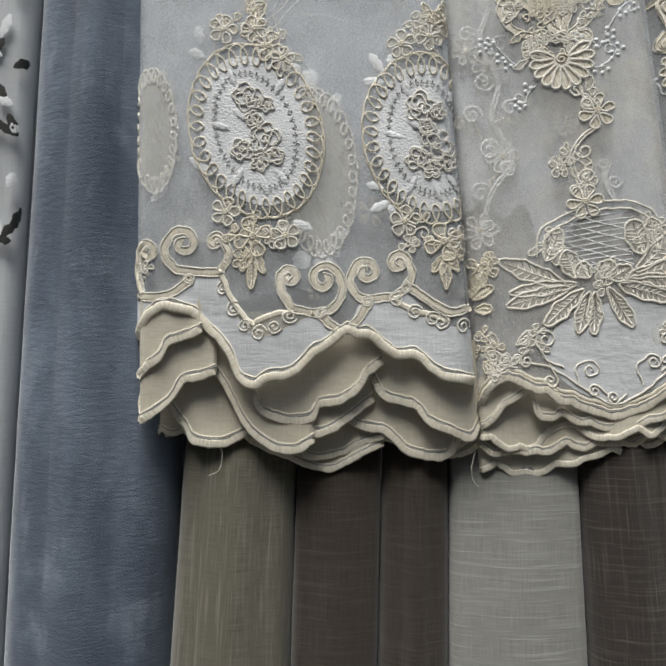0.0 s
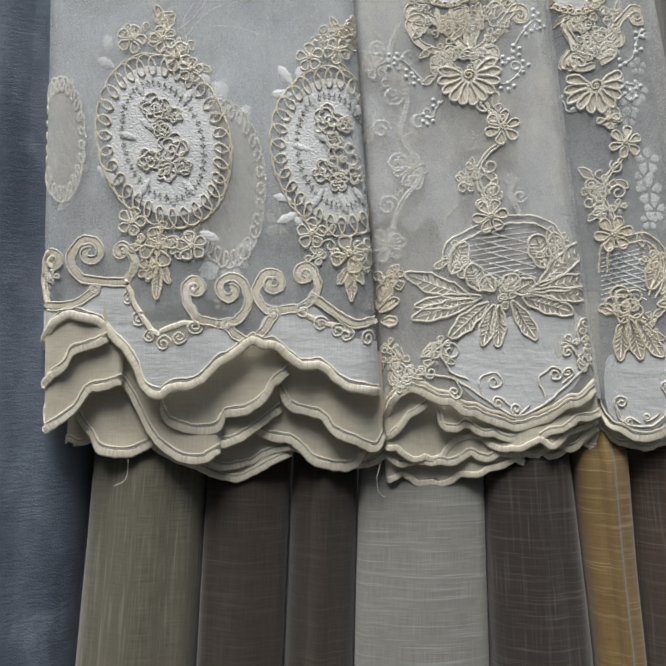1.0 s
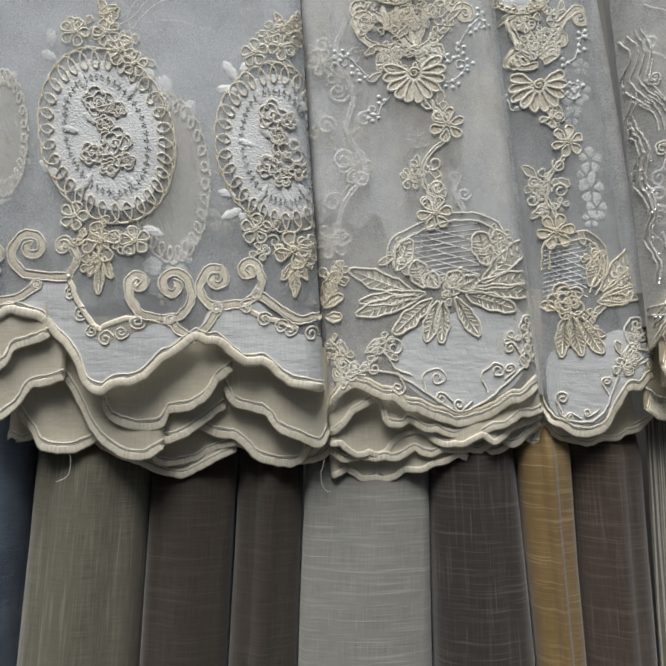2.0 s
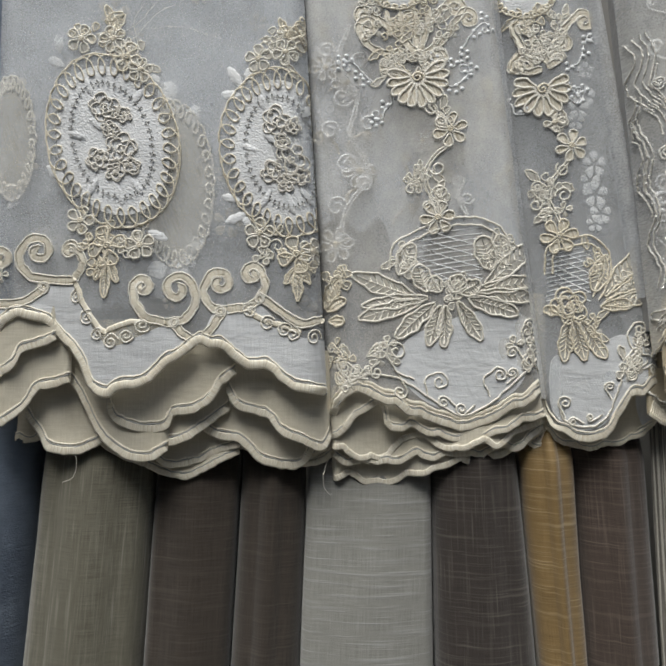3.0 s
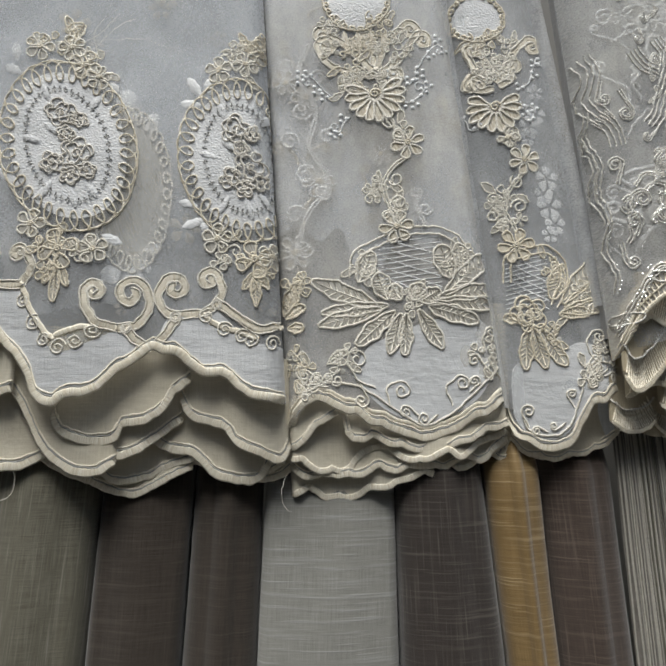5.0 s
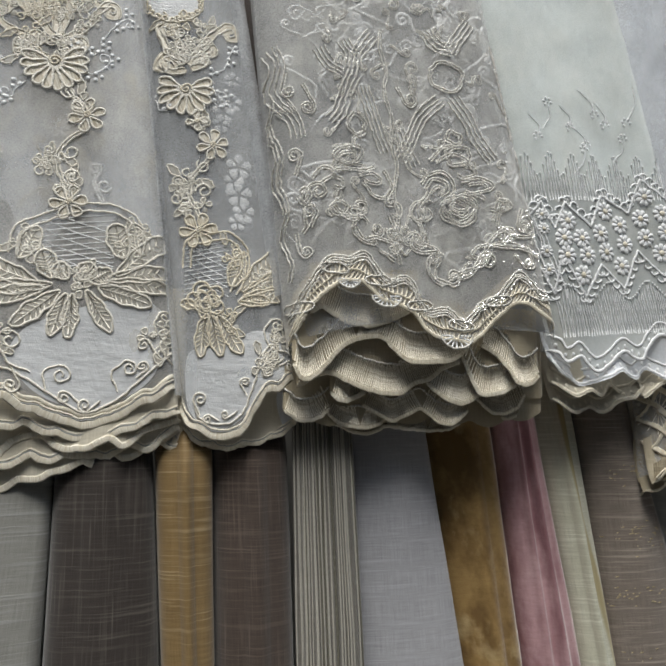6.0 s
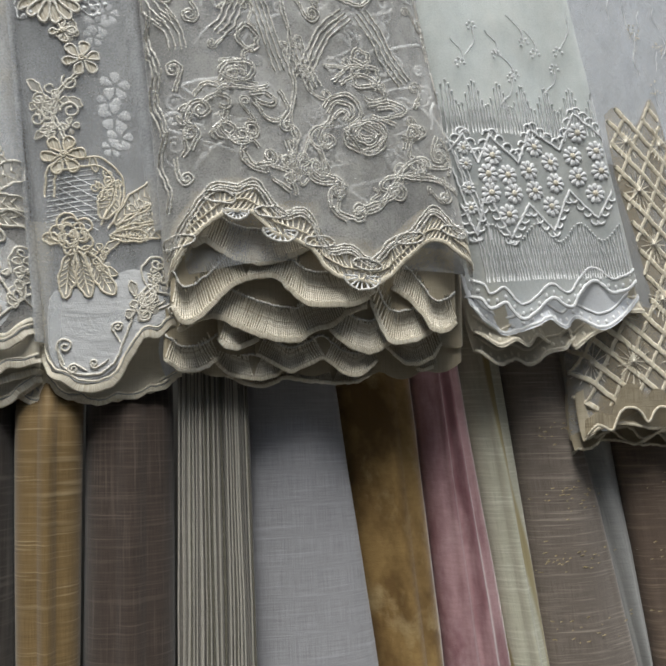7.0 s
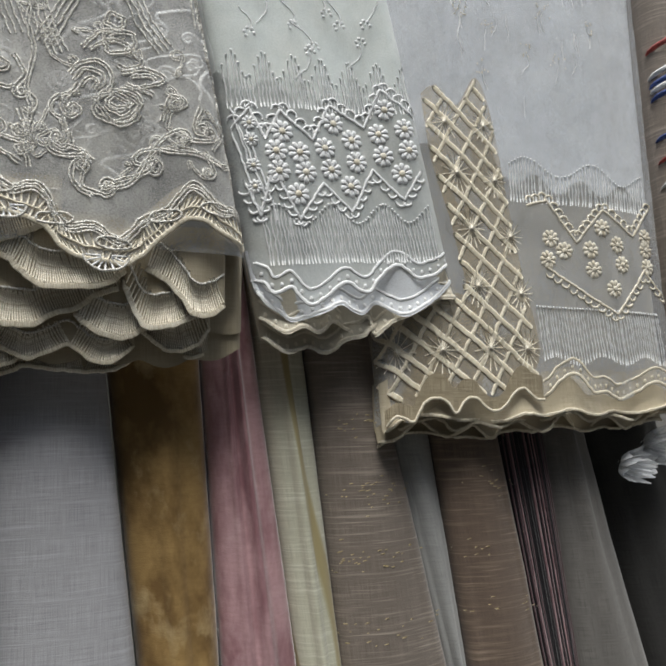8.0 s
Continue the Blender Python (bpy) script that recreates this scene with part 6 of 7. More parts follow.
for k in range(55):
    c = (RND.uniform(0.19, 0.335), RND.uniform(0.078, 0.26))
    pts = [c, (c[0] + RND.uniform(-0.005, 0.005), c[1] + RND.uniform(-0.006, 0.006)), (c[0] + RND.uniform(-0.011, 0.011), c[1] + RND.uniform(-0.011, 0.011))]
    glitter("curl", ON, sw, [scroll(pts, RND.uniform(0.0022, 0.0046), RND.choice((-1, 1)), 1.2)], 0.0012, 0.3)
for k in range(140):
    c = (RND.uniform(0.185, 0.335), RND.uniform(0.075, 0.25))
    cords("faint_scroll", [scroll([c, (c[0] + RND.uniform(-0.012, 0.012), c[1] + 0.008), (c[0] + RND.uniform(-0.02, 0.02), c[1] + 0.016)], RND.uniform(0.003, 0.006), RND.choice((-1, 1)))], BACK, M["pad"], sw, RND.uniform(0.0012, 0.003), 0.0008, 0.0004, sides=5)
beads("sequin", [(RND.uniform(0.19, 0.345), RND.uniform(0.07, 0.3)) for _ in range(420)], ON, M["bead"], sw, 0.0008, 0.0010, kind="stuff")
BORDER = Cloth(ON.left, ON.right, ON.y + 0.0006, ON.hem_line(0.003), waves=ON.waves, curl=0.014, seed=4)
part("net_border", BORDER.sheet("net_border", M["tulle_cream"], 100, 12, top=lambda x: BORDER.hem(x) + 0.0185), sw, "cream net behind the fan stitching")
fan_hem(ON, sw, ON.hem_line(0.0016), 0.0190, "band_tan", (((0.2792, 0.0345), 0.0104), ((0.2341, 0.0548), 0.0089), ((0.2119, 0.0628), 0.0064)))
for k, hem in enumerate((
    [(0.1910, 0.0440), (0.1980, 0.0470), (0.2050, 0.0430), (0.2110, 0.0400), (0.2260, 0.0380), (0.2400, 0.0420), (0.2500, 0.0470), (0.2580, 0.0490)],
    [(0.1820, 0.0170), (0.1870, 0.0070), (0.1930, 0.0080), (0.1990, 0.0130), (0.2080, 0.0230), (0.2170, 0.0290), (0.2290, 0.0320), (0.2360, 0.0300), (0.2430, 0.0230), (0.2510, 0.0180), (0.2650, 0.0180), (0.2780, 0.0200), (0.2890, 0.0280)],
    [(0.2980, 0.0300), (0.3080, 0.0240), (0.3170, 0.0140), (0.3220, 0.0070), (0.3310, 0.0070), (0.3390, 0.0130)],
    [(0.2880, 0.0240), (0.2920, 0.0120), (0.2980, 0.0010), (0.3060, 0.0000), (0.3160, 0.0030), (0.3240, 0.0080)],
    [(0.1860, 0.0030), (0.1950, 0.0090), (0.2040, 0.0110), (0.2140, 0.0070), (0.2230, 0.0030), (0.2370, -0.0000), (0.2470, 0.0000), (0.2560, 0.0060), (0.2660, 0.0090), (0.2770, 0.0170), (0.2860, 0.0190)],
    [(0.2650, 0.0070), (0.2750, -0.0020), (0.2880, -0.0050), (0.3020, 0.0020)],
    [(0.2060, 0.0010), (0.2090, -0.0030), (0.2160, -0.0040), (0.2270, 0.0010)],
    [(0.2960, -0.0000), (0.3100, -0.0100), (0.3240, -0.0080), (0.3320, 0.0020)],
    [(0.2260, -0.0060), (0.2340, -0.0100), (0.2440, -0.0150), (0.2550, -0.0110), (0.2630, -0.0080), (0.2720, -0.0150), (0.2820, -0.0170), (0.2940, -0.0080)],
    [(0.1800, -0.0090), (0.1840, -0.0120), (0.1900, -0.0150), (0.1990, -0.0140), (0.2080, -0.0070)],
    [(0.2040, -0.0080), (0.2100, -0.0140), (0.2180, -0.0180), (0.2340, -0.0180), (0.2470, -0.0090)],
    [(0.3070, -0.0090), (0.3140, -0.0120), (0.3250, -0.0130), (0.3380, -0.0070), (0.3450, 0.0030)],
    [(0.2070, -0.0140), (0.2250, -0.0220), (0.2370, -0.0210), (0.2430, -0.0180), (0.2600, -0.0200), (0.2820, -0.0200), (0.2910, -0.0160), (0.3010, -0.0070)],
)):
    flap(sw, ON.y + 0.005 + 0.0018 * k, hem, "under_tan", "band_tan" if k % 3 else "band", 44 + k, 0.0030 if k < 7 else 0.0022, 0.024, 0.017 if k < 8 else 0.012, "tan inner layer with fan stitching")
for k, low in enumerate((0.002, -0.010)):
    c = Cloth(((0.186, 0.1), (0.188, -0.02)), ((0.352, 0.1), (0.350, -0.02)), ON.y + 0.022 + 0.002 * k, [(0.18, low), (0.22, low - 0.004), (0.27, low - 0.002), (0.31, low - 0.004), (0.335, low), (0.352, low + 0.004)], 0.054, (), 0.004, seed=60 + k, lobe=0.004, pitch=0.026)
    part("inner_layer", c.sheet("inner_layer", M["under_tan"], 60, 10), sw, "tan inner layer in shade")

# ---- daisy swatch ----
def daisy(on, parent, c, r, fill="pad", core="band"):
    """A raised stitched daisy with notched petals and a knotted heart."""
    ob = pads("daisy", [oval(c, r * 0.3, r * 0.3, 0, 10)], on, M[core], parent, 0.0010, 0.0016)
    for q in petals(c, r, 9, RND.uniform(0, 45), 0.72):
        pads("petal", [q], on, M[fill], ob, 0.0011, 0.0006)
    return ob


def zigzag(on, parent, points, cord, below):
    """A stitched zigzag with little arches along it."""
    line = []
    for a, b in zip(points, points[1:]):
        n = max(2, int(math.dist(a, b) / 0.002))
        line += [(a[0] + (b[0] - a[0]) * k / n, a[1] + (b[1] - a[1]) * k / n) for k in range(n)]
    line.append(points[-1])
    ob = cords("zigzag", [line], on, M[cord], parent, 0.0019, 0.0013, 0.0004)
    for a, b in zip(points, points[1:]):
        n = max(2, round(math.dist(a, b) / 0.0062))
        for k in range(n):
            s = (k + 0.5) / n
            m = (a[0] + (b[0] - a[0]) * s, a[1] + (b[1] - a[1]) * s + (-0.003 if below else 0.003))
            cords("arch", [arc(m, 0.0030, 180 if below else 0, 360 if below else 180, 9)], on, M[cord], ob, 0.0017, 0.0013, 0.0004, sides=5)
    return ob


def comb(on, parent, place_at, count, mat, rnd):
    """Upright stitched lines with a knot at the end of each; place_at gives both ends."""
    for k in range(count):
        a, b = place_at((k + rnd.uniform(-0.2, 0.2)) / count)
        n = max(4, int(math.dist(a, b) / 0.0035))
        line = [(a[0] + (b[0] - a[0]) * j / n + rnd.uniform(-1, 1) * 0.0002, a[1] + (b[1] - a[1]) * j / n) for j in range(n + 1)]
        ob = cords("stitch_line", [line], on, M[mat], parent, 0.0011, 0.0009, 0.0003, sides=4, knot=0.25)
        pads("knot", [oval(b, 0.0009, 0.0009, 0, 7)], on, M[mat], ob, 0.0006, 0.0005)


def wavy_hem(on, parent, cord, tall=0.008):
    line = on.hem_line(0.0014)
    ob = cords("hem_edge", [lift(line, 0.0014)], on, M[cord], parent, 0.0024, 0.0010, 0.0003, sides=6)
    cords("hem_cord", [lift(line, tall + 0.0025)], on, M[cord], ob, 0.0018, 0.0008, 0.0003, sides=6)
    for k in range(3, len(line) - 3, 4):
        x, z = line[k]
        pads("dot", [oval((x, z + tall * 0.62), 0.0012, 0.0016, 0, 7)], on, M[cord], ob, 0.0006, 0.0004)
    return ob


sw = swatch("white tulle swatch with raised daisies, arches and wavy hem")
ON = Cloth(((0.3264, 0.1932), (0.3575, 0.0333)), ((0.4486, 0.2199), (0.4845, 0.0486)), 0.004, [(0.3587, 0.0321), (0.3647, 0.0283), (0.3683, 0.0230), (0.3733, 0.0244), (0.3783, 0.0271), (0.3832, 0.0219), (0.3894, 0.0168), (0.3959, 0.0193), (0.4011, 0.0232), (0.4078, 0.0291), (0.4132, 0.0308), (0.4197, 0.0266), (0.4265, 0.0264), (0.4323, 0.0336), (0.4395, 0.0405), (0.4467, 0.0441), (0.4537, 0.0414), (0.4593, 0.0369), (0.4666, 0.0381), (0.4742, 0.0412), (0.4852, 0.0500)], waves=((0.002, 1.2, 0.3, 1.0),), curl=0.012, seed=5)
part("front_sheet", ON.sheet("front_sheet", M["organza_mint"]), sw, "see-through white tulle")
BACK = behind(ON, 0.005, [(0.3587, 0.0357), (0.4856, 0.0569)], 51)
part("inner_sheet", BACK.sheet("inner_sheet", M["organza_thin"]), sw, "inner tulle layer")
MID = behind(ON, 0.003, ragged(0.31, 0.5, 0.150, 0.012, 7), 52)
part("inner_sheet", MID.sheet("inner_sheet", M["tulle_white"]), sw, "inner white tulle layers")
# pale grey sheet, coloured as the shade behind the tulle
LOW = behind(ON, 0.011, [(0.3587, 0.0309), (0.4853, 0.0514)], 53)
part("inner_sheet", LOW.sheet("inner_sheet", M["net_shade_pale"]), sw, "net layers with shade put in as grey")
for c in ((0.3738, 0.1196), (0.4067, 0.1301), (0.4409, 0.1440), (0.4186, 0.1215), (0.4366, 0.1278), (0.4539, 0.1327), (0.4006, 0.1132), (0.3842, 0.1080), (0.3701, 0.1072), (0.4215, 0.1078), (0.4395, 0.1138), (0.4563, 0.1190), (0.3879, 0.0964), (0.4044, 0.1004), (0.3717, 0.0953), (0.4171, 0.0918), (0.4515, 0.1037), (0.3830, 0.0825)):
    daisy(ON, sw, c, 0.0070)
zigzag(ON, sw, [(0.3636, 0.1136), (0.3722, 0.1325), (0.3927, 0.1170), (0.4040, 0.1416), (0.4273, 0.1312), (0.4382, 0.1565), (0.4621, 0.1409)], "pad", False)
zigzag(ON, sw, [(0.3679, 0.0975), (0.3840, 0.0673), (0.3988, 0.0914), (0.4177, 0.0755), (0.4320, 0.1042), (0.4528, 0.0869), (0.4647, 0.1075)], "pad", True)
comb(ON, sw, lambda s: (((0.3434, 0.1312)[0] + s * ((0.4607, 0.1637)[0] - (0.3434, 0.1312)[0]), (0.3434, 0.1312)[1] + s * 0.012), ((0.3434, 0.1312)[0] + s * ((0.4607, 0.1637)[0] - (0.3434, 0.1312)[0]) - 0.004, (0.3435, 0.1571)[1] + s * 0.010 + 0.008 * math.sin(40 * s))), 52, "pad", RND)
comb(ON, sw, lambda s: (((0.3673, 0.0399)[0] + s * ((0.4765, 0.0562)[0] - (0.3673, 0.0399)[0]), (0.3673, 0.0399)[1] + s * 0.010), ((0.3673, 0.0399)[0] + s * ((0.4765, 0.0562)[0] - (0.3673, 0.0399)[0]) - 0.006, (0.3676, 0.0684)[1] + s * 0.012 + 0.006 * math.sin(20 * s))), 54, "pad", RND)
for pts in ([(0.3446, 0.1186), (0.3530, 0.0944), (0.3578, 0.0774)], [(0.3483, 0.1217), (0.3580, 0.0950), (0.3652, 0.0756)], [(0.3520, 0.1197), (0.3677, 0.0759), (0.3701, 0.0661)], [(0.3434, 0.1338), (0.3507, 0.1118), (0.3543, 0.0996)]):
    cords("stitch_line", [smooth_line(pts, 0.002)], ON, M["pad"], sw, 0.0014, 0.0010, 0.0004)
for base, tip in (((0.3815, 0.1532), (0.3926, 0.1742)), ((0.4172, 0.1676), (0.4263, 0.1862)), ((0.3795, 0.1909), (0.3953, 0.1775)), ((0.3744, 0.2037), (0.3821, 0.1887)), ((0.4043, 0.2102), (0.4123, 0.1948)), ((0.3907, 0.2185), (0.4041, 0.2016)), ((0.4363, 0.2260), (0.4295, 0.1983)), ((0.3586, 0.1839), (0.3639, 0.2041)), ((0.3486, 0.1926), (0.3548, 0.1778))):
    mid = ((base[0] + tip[0]) / 2 + 0.004, (base[1] + tip[1]) / 2)
    ob = cords("tendril", [smooth_line([base, mid, tip], 0.0016)], ON, M["pad"], sw, 0.0009, 0.0008, 0.0004)
    pads("knot", [oval((tip[0] + 0.003 * math.cos(j), tip[1] + 0.003 * math.sin(j)), 0.0012, 0.0012, 0, 7) for j in range(5)], ON, M["pad"], ob, 0.0005, 0.0005)
for c in ((0.3556, 0.1125), (0.3570, 0.0974), (0.3579, 0.0849), (0.3544, 0.1226)):
    daisy(ON, sw, c, 0.0044)
zigzag(ON, sw, [(0.3446, 0.1186), (0.3545, 0.1316), (0.3636, 0.1136)], "pad", False)
zigzag(ON, sw, [(0.3518, 0.0893), (0.3614, 0.0678), (0.3679, 0.0975)], "pad", True)
for k in range(60):
    c = (RND.uniform(0.335, 0.475), RND.uniform(0.085, 0.165))
    cords("faint_stitch", [arc(c, RND.uniform(0.002, 0.004), 0, 180, 8)], BACK, M["pad_sheer"], sw, 0.0014, 0.0007, 0.0003, sides=4)
wavy_hem(ON, sw, "pad")
for k, hem in enumerate(([(0.3586, 0.0261), (0.3646, 0.0180), (0.3731, 0.0135), (0.3792, 0.0089), (0.3893, 0.0109), (0.3996, 0.0145), (0.4075, 0.0185), (0.4154, 0.0151), (0.4234, 0.0141), (0.4318, 0.0208), (0.4427, 0.0161), (0.4510, 0.0138), (0.4628, 0.0194), (0.4780, 0.0294), (0.4860, 0.0378)], [(0.3573, 0.0141), (0.3669, 0.0073), (0.3766, 0.0016), (0.3867, 0.0055), (0.3967, 0.0021), (0.4073, 0.0098), (0.4177, 0.0051), (0.4288, 0.0130), (0.4325, 0.0018), (0.4424, 0.0097), (0.4568, 0.0153), (0.4779, 0.0267)], [(0.3573, 0.0023), (0.3668, -0.0022), (0.3789, -0.0091), (0.3915, -0.0053), (0.4042, -0.0087), (0.4149, -0.0011), (0.4257, 0.0016), (0.4313, 0.0068), (0.4483, 0.0150), (0.4777, 0.0240)])):
    c = Cloth(ON.left, ON.right, ON.y + 0.005 + 0.005 * k, hem, 0.05, ((0.003, 2.3, 0.3 * k, 0.5),), 0.004, seed=54 + k)
    c.ripple, c.flare = 0.0015, 0.004
    ob = part("inner_layer", c.sheet("inner_layer", M["organza_thick"] if k == 0 else M["under"], 70, 12), sw, "inner layer with a wavy edge")
    wavy_hem(c, ob, "pad" if k == 0 else "band")

# ---- gold lattice and daisy swatch ----
def inside(p, poly):
    x, z = p
    hit = False
    for (x0, z0), (x1, z1) in zip(poly, poly[1:] + poly[:1]):
        if (z0 > z) != (z1 > z) and x < (x1 - x0) * (z - z0) / (z1 - z0) + x0:
            hit = not hit
    return hit


sw = swatch("white sheer swatch with gold ribbon lattice and daisy border")
ON = Cloth(((0.4416, 0.2263), (0.4387, -0.0502)), ((0.6733, 0.2770), (0.6777, -0.0250)), 0.016, [(0.4380, -0.0532), (0.4444, -0.0466), (0.4515, -0.0480), (0.4565, -0.0501), (0.4618, -0.0418), (0.4679, -0.0361), (0.4753, -0.0359), (0.4811, -0.0394), (0.4862, -0.0455), (0.4918, -0.0382), (0.5003, -0.0351), (0.5072, -0.0411), (0.5142, -0.0439), (0.5214, -0.0418), (0.5285, -0.0332), (0.5369, -0.0299), (0.5448, -0.0361), (0.5485, -0.0389), (0.5567, -0.0348), (0.5660, -0.0264), (0.5770, -0.0206), (0.5853, -0.0264), (0.5918, -0.0336), (0.6046, -0.0331), (0.6170, -0.0382), (0.6307, -0.0339), (0.6470, -0.0265), (0.6615, -0.0311), (0.6822, -0.0343)], waves=((0.003, 1.8, 0.3, 1.0),), curl=0.012, seed=6)
part("front_sheet", ON.sheet("front_sheet", M["organza_thin"], 130, 90), sw, "see-through white organza")
LOW = behind(ON, 0.008, [(0.4391, -0.0402), (0.4969, -0.0303), (0.5629, -0.0221), (0.6781, -0.0219)], 61)
part("inner_sheet", LOW.sheet("inner_sheet", M["organza_thick"], bottom=at_x([(0.4446, 0.1041), (0.4748, 0.1337), (0.4998, 0.1251), (0.5246, 0.1496), (0.5399, 0.1239), (0.5533, 0.1163), (0.5682, 0.1242), (0.5852, 0.1104), (0.6050, 0.1221), (0.6232, 0.1112), (0.6443, 0.1232), (0.6676, 0.1124), (0.6973, 0.1255)])), sw, "inner white organza layers")
LOW = behind(ON, 0.013, [(0.4391, -0.0402), (0.4969, -0.0303), (0.5629, -0.0221), (0.6781, -0.0219)], 62)
part("inner_sheet", LOW.sheet("inner_sheet", M["net_tan"]), sw, "shaded tan net layers")
FIELD = [(0.4715, 0.1643), (0.4830, 0.1728), (0.4985, 0.1595), (0.5174, 0.1856), (0.5299, 0.1534), (0.5381, 0.0995), (0.5464, 0.0496), (0.5552, -0.0210), (0.5161, -0.0340), (0.4857, -0.0320), (0.4557, -0.0360), (0.4411, -0.0402), (0.4340, 0.0113), (0.4573, 0.0200), (0.4958, 0.0298), (0.4918, 0.0690), (0.4772, 0.1194)]
AX = [(0.80, -0.60), (-0.50, -0.87)]
for poly in ([(0.4715, 0.1643), (0.4830, 0.1728), (0.4986, 0.1610), (0.5174, 0.1856), (0.5299, 0.1534), (0.5381, 0.0995), (0.5464, 0.0496), (0.5552, -0.0108), (0.5161, -0.0249), (0.5006, 0.0300), (0.4905, 0.0746), (0.4772, 0.1194)], [(0.4339, 0.0086), (0.4573, 0.0187), (0.4974, 0.0299), (0.5177, -0.0249), (0.4844, -0.0355), (0.4408, -0.0478)]):
    pads("net_field", [smooth_line(poly + poly[:1], 0.006)[:-1]], ON, M["tulle_tan"], sw, 0.0001, 0.0002, "tan see-through net under the lattice")
origin = (0.4945, 0.1453)
for fam, (ux, uz) in enumerate(AX):
    nx, nz = (uz, -ux)
    for k in range(-26, 27):
        d = k * (0.0122 if fam == 0 else 0.0150)
        run = []
        for j in range(-90, 91):
            q = (origin[0] + nx * d + ux * j * 0.0022, origin[1] + nz * d + uz * j * 0.0022)
            if inside(q, FIELD):
                run.append(q)
            elif len(run) > 3:
                cords("ribbon", [run], ON, M["ribbon_gold" if fam == 0 else "band_tan"], sw, 0.0042 if fam == 0 else 0.0030, 0.0007, 0.0003 + 0.0002 * (1 - fam), sides=6)
                run = []
            else:
                run = []
        if len(run) > 3:
            cords("ribbon", [run], ON, M["ribbon_gold" if fam == 0 else "band_tan"], sw, 0.0042 if fam == 0 else 0.0030, 0.0007, 0.0003 + 0.0002 * (1 - fam), sides=6)
for c, r in (((0.4881, 0.1468), 0.011), ((0.5206, 0.1505), 0.010), ((0.4958, 0.1128), 0.012), ((0.5271, 0.1119), 0.010), ((0.5049, 0.0758), 0.011), ((0.5380, 0.0741), 0.010), ((0.5074, 0.0374), 0.012), ((0.5435, 0.0349), 0.010), ((0.5145, -0.0024), 0.013), ((0.4800, -0.0049), 0.013), ((0.5457, -0.0024), 0.011), ((0.4489, -0.0067), 0.013)):
    spokes = [[c, (c[0] + r * math.cos(radians(a)), c[1] + r * 1.2 * math.sin(radians(a)))] for a in range(0, 360, 24)]
    cords("star_stitch", spokes, ON, M["pad_cream"], sw, 0.0006, 0.0006, 0.0012, sides=4)
BORDER = Cloth(ON.left, ((0.5533, -0.0136), (0.5551, -0.0417)), 0.0115, [(0.4381, -0.0527), (0.4444, -0.0466), (0.4515, -0.0480), (0.4565, -0.0501), (0.4618, -0.0418), (0.4679, -0.0361), (0.4753, -0.0359), (0.4811, -0.0394), (0.4862, -0.0455), (0.4918, -0.0382), (0.5003, -0.0351), (0.5072, -0.0411), (0.5142, -0.0439), (0.5214, -0.0418), (0.5285, -0.0332), (0.5369, -0.0299), (0.5448, -0.0361), (0.5547, -0.0376)], curl=0.004, seed=64)
ob = part("net_border", BORDER.sheet("net_border", M["net_gold"], 90, 16, top=lambda x: BORDER.hem(x) + 0.013 + 0.004 * math.sin(95 * x)), sw, "dense gold net border")
cords("hem_edge", [lift(BORDER.hem_line(0.0015), 0.0008)], BORDER, M["band_tan"], ob, 0.0018, 0.0009, 0.0003)
for c in ((0.6128, 0.0847), (0.6021, 0.0683), (0.6254, 0.0731), (0.6037, 0.0542), (0.6286, 0.0589), (0.6197, 0.0409), (0.5712, 0.0752), (0.5681, 0.0599), (0.5813, 0.0668), (0.6546, 0.0720), (0.6551, 0.0592), (0.6549, 0.0817)):
    daisy(ON, sw, c, 0.0066, "pad_cream", "band")
zigzag(ON, sw, [(0.5536, 0.0980), (0.5700, 0.1027), (0.5910, 0.0730), (0.6141, 0.0981), (0.6416, 0.0807), (0.6626, 0.1053)], "pad_cream", False)
zigzag(ON, sw, [(0.5660, 0.0552), (0.5950, 0.0373), (0.6208, 0.0226), (0.6507, 0.0558), (0.6701, 0.0377)], "pad_cream", True)
comb(ON, sw, lambda s: (((0.5416, 0.0998)[0] + s * 0.118, (0.5416, 0.0998)[1] - 0.001 * s), ((0.5421, 0.1304)[0] + s * 0.118, (0.5419, 0.1273)[1] + 0.006 * math.sin(14 * s) - 0.004 * s)), 46, "pad", RND)
comb(ON, sw, lambda s: (((0.5604, -0.0107)[0] + s * 0.105, (0.5604, -0.0107)[1] + 0.003 * math.sin(18 * s)), ((0.5566, 0.0267)[0] + s * 0.105, (0.5566, 0.0267)[1] - 0.003 * s)), 46, "pad", RND)
EDGE = Cloth(((0.5540, -0.0136), (0.5551, -0.0417)), ON.right, 0.0120, [(0.5485, -0.0389), (0.5567, -0.0348), (0.5660, -0.0264), (0.5770, -0.0206), (0.5853, -0.0264), (0.5918, -0.0336), (0.6046, -0.0331), (0.6170, -0.0382), (0.6307, -0.0339), (0.6470, -0.0265), (0.6615, -0.0311), (0.6822, -0.0343)], waves=((0.002, 2.0, 0.2, 0.5),), curl=0.003, seed=65)
wavy_hem(EDGE, sw, "band_tan", 0.009)
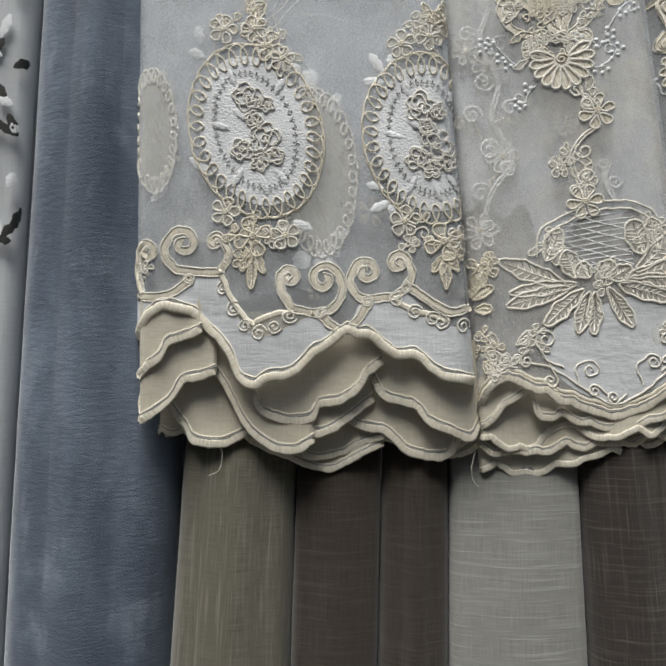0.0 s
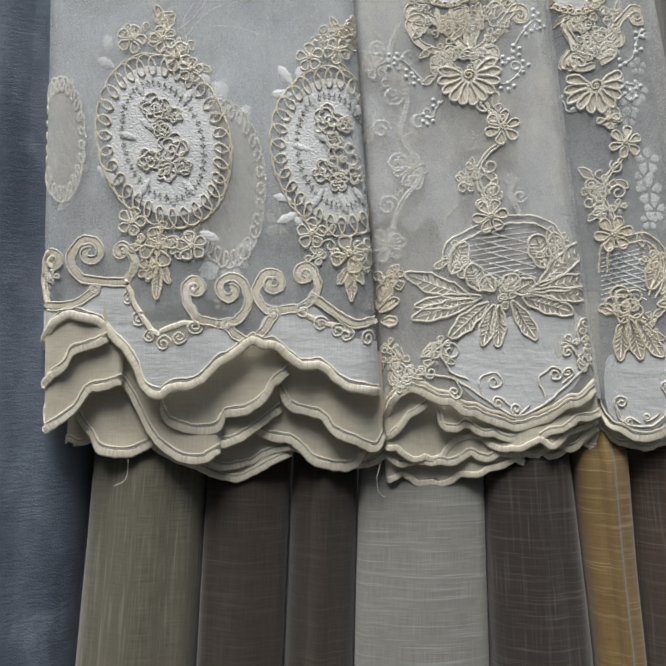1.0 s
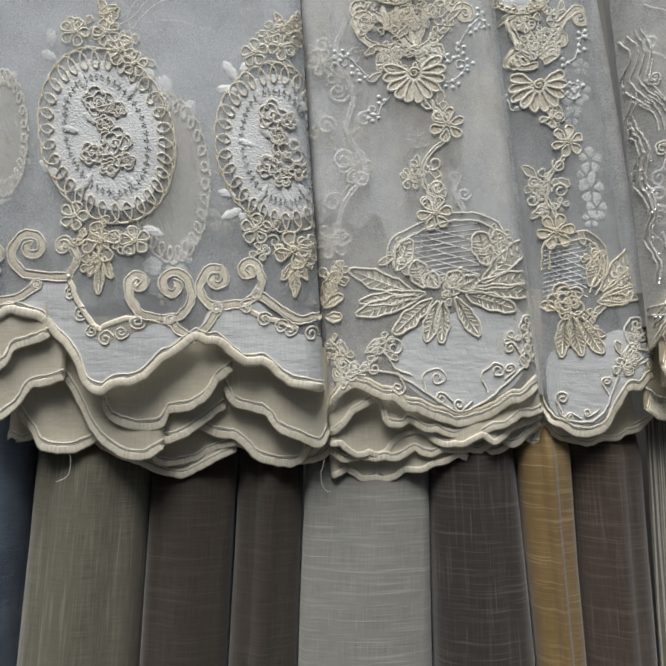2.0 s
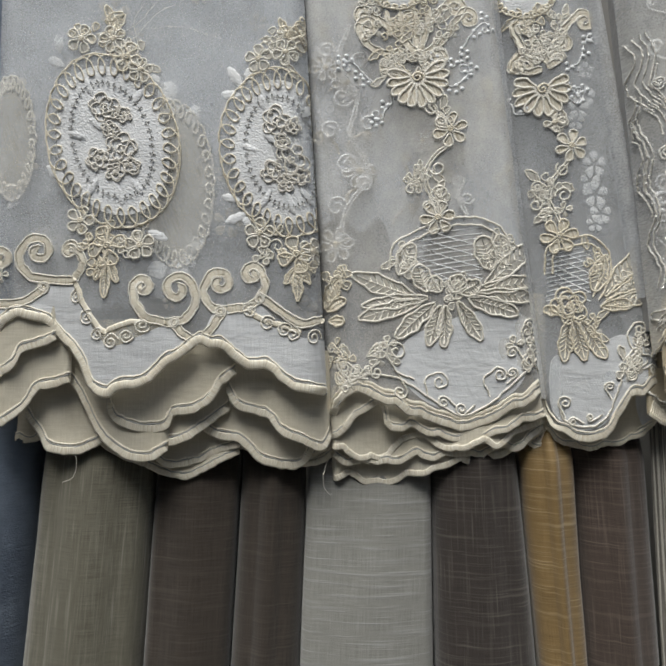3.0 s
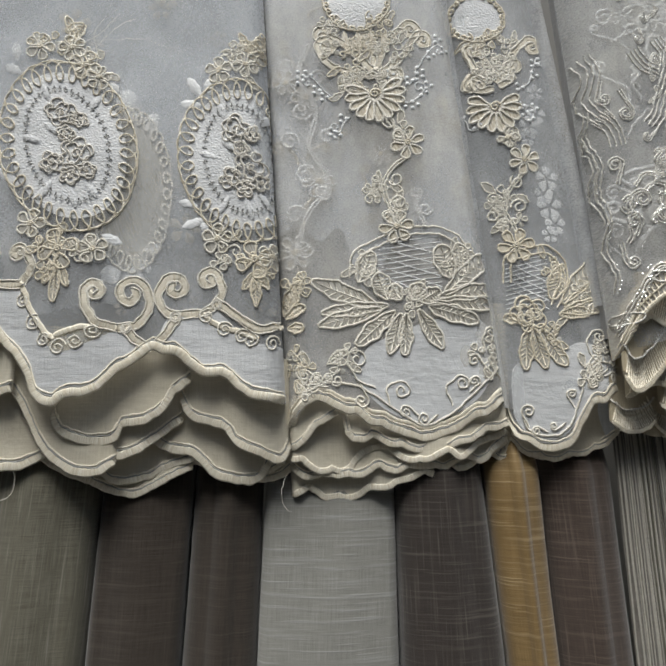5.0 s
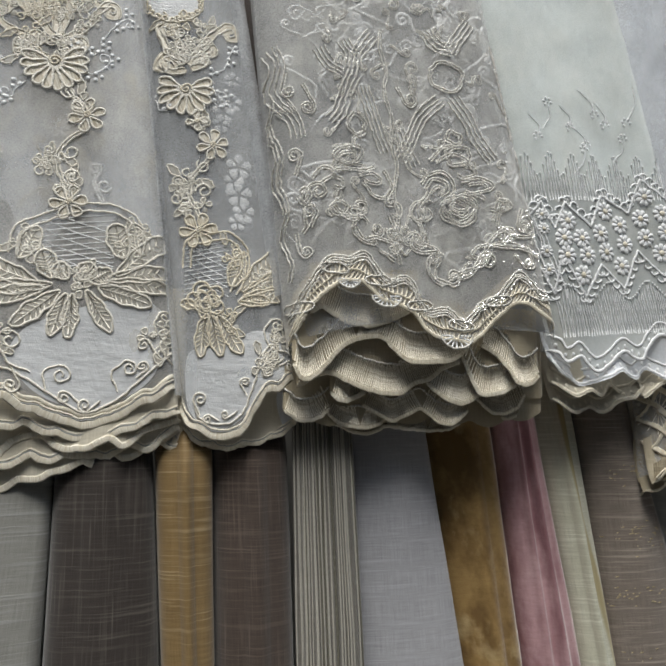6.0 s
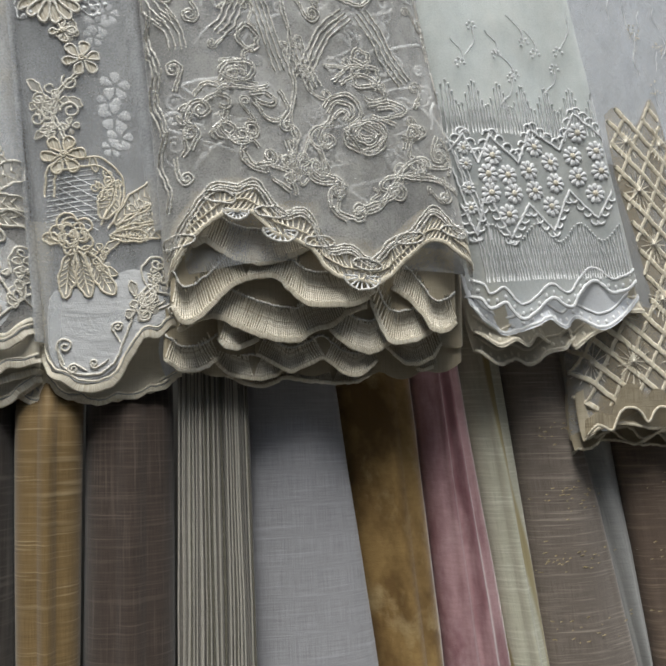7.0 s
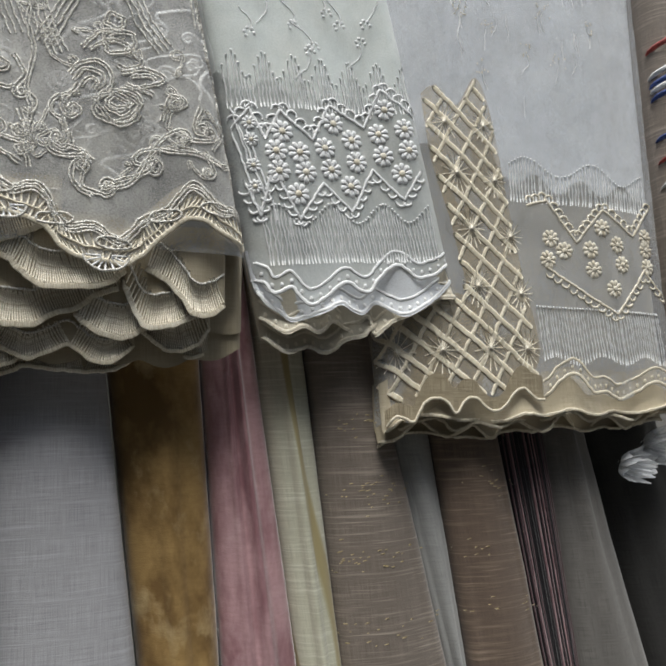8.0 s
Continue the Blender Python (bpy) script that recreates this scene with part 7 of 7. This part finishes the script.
for k in range(34):
    x, z = RND.uniform(0.46, 0.62), RND.uniform(0.15, 0.30)
    if inside((x, z), FIELD):
        continue
    pts = [(x, z), (x + RND.uniform(-0.003, 0.003), z - 0.008), (x + RND.uniform(-0.004, 0.004), z - 0.017)]
    cords("tendril", [smooth_line(pts, 0.0016)], ON, M["pad"], sw, 0.0008, 0.0007, 0.0004, sides=4)
    if k % 3 == 0:
        beads("sprig", [(x + RND.uniform(-0.006, 0.006), z + RND.uniform(-0.006, 0.006)) for _ in range(9)], ON, M["pad_cream"], sw, 0.0016, 0.0008)
for k in range(4):
    pts = [(0.4386, -0.0540), (0.4514, -0.0505), (0.4661, -0.0444), (0.4807, -0.0473), (0.4895, -0.0514), (0.5052, -0.0477), (0.5207, -0.0521), (0.5374, -0.0456), (0.5572, -0.0487), (0.5785, -0.0421), (0.5956, -0.0495), (0.6145, -0.0440), (0.6328, -0.0487), (0.6604, -0.0402), (0.6810, -0.0435)][:]
    hem = [(x, z - 0.0035 * k + 0.0022 * math.sin(170 * x + 2.1 * k)) for x, z in pts]
    c = Cloth(ON.left, ON.right, ON.y + 0.004 + 0.005 * k, hem, 0.05, ((0.003, 4.3, 0.3 * k, 0.5),), 0.004, seed=66 + k)
    c.ripple, c.flare = 0.002, 0.004
    ob = part("inner_layer", c.sheet("inner_layer", M["under_tan"], 90, 10, top=lambda x: c.hem(x) + 0.030), sw, "tan inner layer with a wavy edge")
    cords("hem_edge", [lift(c.hem_line(0.0018), 0.0008)], c, M["band_tan"], ob, 0.0020, 0.0008, 0.0003)

# ---- what shows at both ends of the row ----
ob = fold_of_cloth("printed_fabric", "white fabric with black printed sprays beside the blue bolt", ((-0.3254, 0.2261), (-0.3324, 0.0046)), ((-0.2589, 0.2245), (-0.2705, 0.0042)), M["lining"], y=0.02, corner=0.01, seed=71, group="upper row ends")
FLAT = Cloth(((-0.3254, 0.2261), (-0.3324, 0.0046)), ((-0.2589, 0.2245), (-0.2705, 0.0042)), 0.016, [(-0.3423, 0.0047), (-0.2539, 0.0041)], seed=72)
for k in range(26):
    c = (RND.uniform(-0.29, -0.262), RND.uniform(0.06, 0.24))
    part_mat = M["shade_and_print"] if k % 3 else M["pad"]
    pads("printed_spray", [leaf(c, (c[0] + RND.uniform(-0.012, 0.012), c[1] + RND.uniform(0.004, 0.014)), 0.006)], FLAT, part_mat, ob, 0.0003, 0.0006)
ob = fold_of_cloth("striped_fabric", "taupe woven fabric with blue, white and red wrapped cords", ((0.6724, 0.2768), (0.6774, 0.0835)), ((0.7345, 0.2904), (0.7337, 0.0879)), M["taupe"], y=0.0, corner=0.02, belly=0.01, low=-0.02, seed=73, group="upper row ends")
WRAP = Cloth(((0.6724, 0.2768), (0.6774, 0.0835)), ((0.7345, 0.2904), (0.7337, 0.0879)), -0.002, [(0.6425, 0.0364), (0.7542, 0.0415)], curl=0.02, seed=73)
for py, mat in ((118, "pad"), (150, "cord_blue"), (172, "pad"), (200, "cord_blue"), (350, "cord_blue"), (20, "cord_red"), (430, "cord_red"), (520, "pad")):
    a = WRAP.edge(WRAP.left, 0.2 - py * 0.00022)
    z = 0.2395 - py * 0.000218
    cords("wrapped_cord", [smooth_line([(a - 0.004, z - 0.005), (a + 0.004, z), (a + 0.012, z + 0.003), (a + 0.03, z + 0.002)], 0.002)], WRAP, M[mat], ob, 0.0040, 0.0030, 0.0005)


def ruffle(at, size, seed):
    """A crumpled rosette of white tulle."""
    ob = thing("tulle_rosette", "white crumpled tulle rosette hanging below the lace", "rosette")
    rnd = random.Random(seed)
    for k in range(9):
        a, r0 = k * 2.4, size * (0.25 + 0.06 * k)
        verts, uvs = [], []
        for j in range(5):
            for i in range(13):
                t = a + 1.9 * (i / 12 - 0.5)
                r = r0 * (0.4 + 0.6 * j / 4) * (1 + 0.1 * math.sin(5 * t + k))
                y = 0.02 - 0.022 * (j / 4) ** 1.5 * (1 - 0.05 * k) + 0.004 * math.sin(7 * t + k) * j / 4
                verts.append((at[0] + r * math.cos(t), at[1] + y, at[2] + r * 0.9 * math.sin(t)))
                uvs.append((t * 0.02, r))
        part("petal", finish("petal", verts, [(j * 13 + i, j * 13 + i + 1, (j + 1) * 13 + i + 1, (j + 1) * 13 + i) for j in range(4) for i in range(12)], M["organza_back"], uvs), ob)
    return ob


q = (0.6409, -0.0833)
ruffle((q[0], 0.02, q[1]), 0.021, 5)
q = (0.6683, -0.0707)
ruffle((q[0], 0.024, q[1]), 0.024, 6)
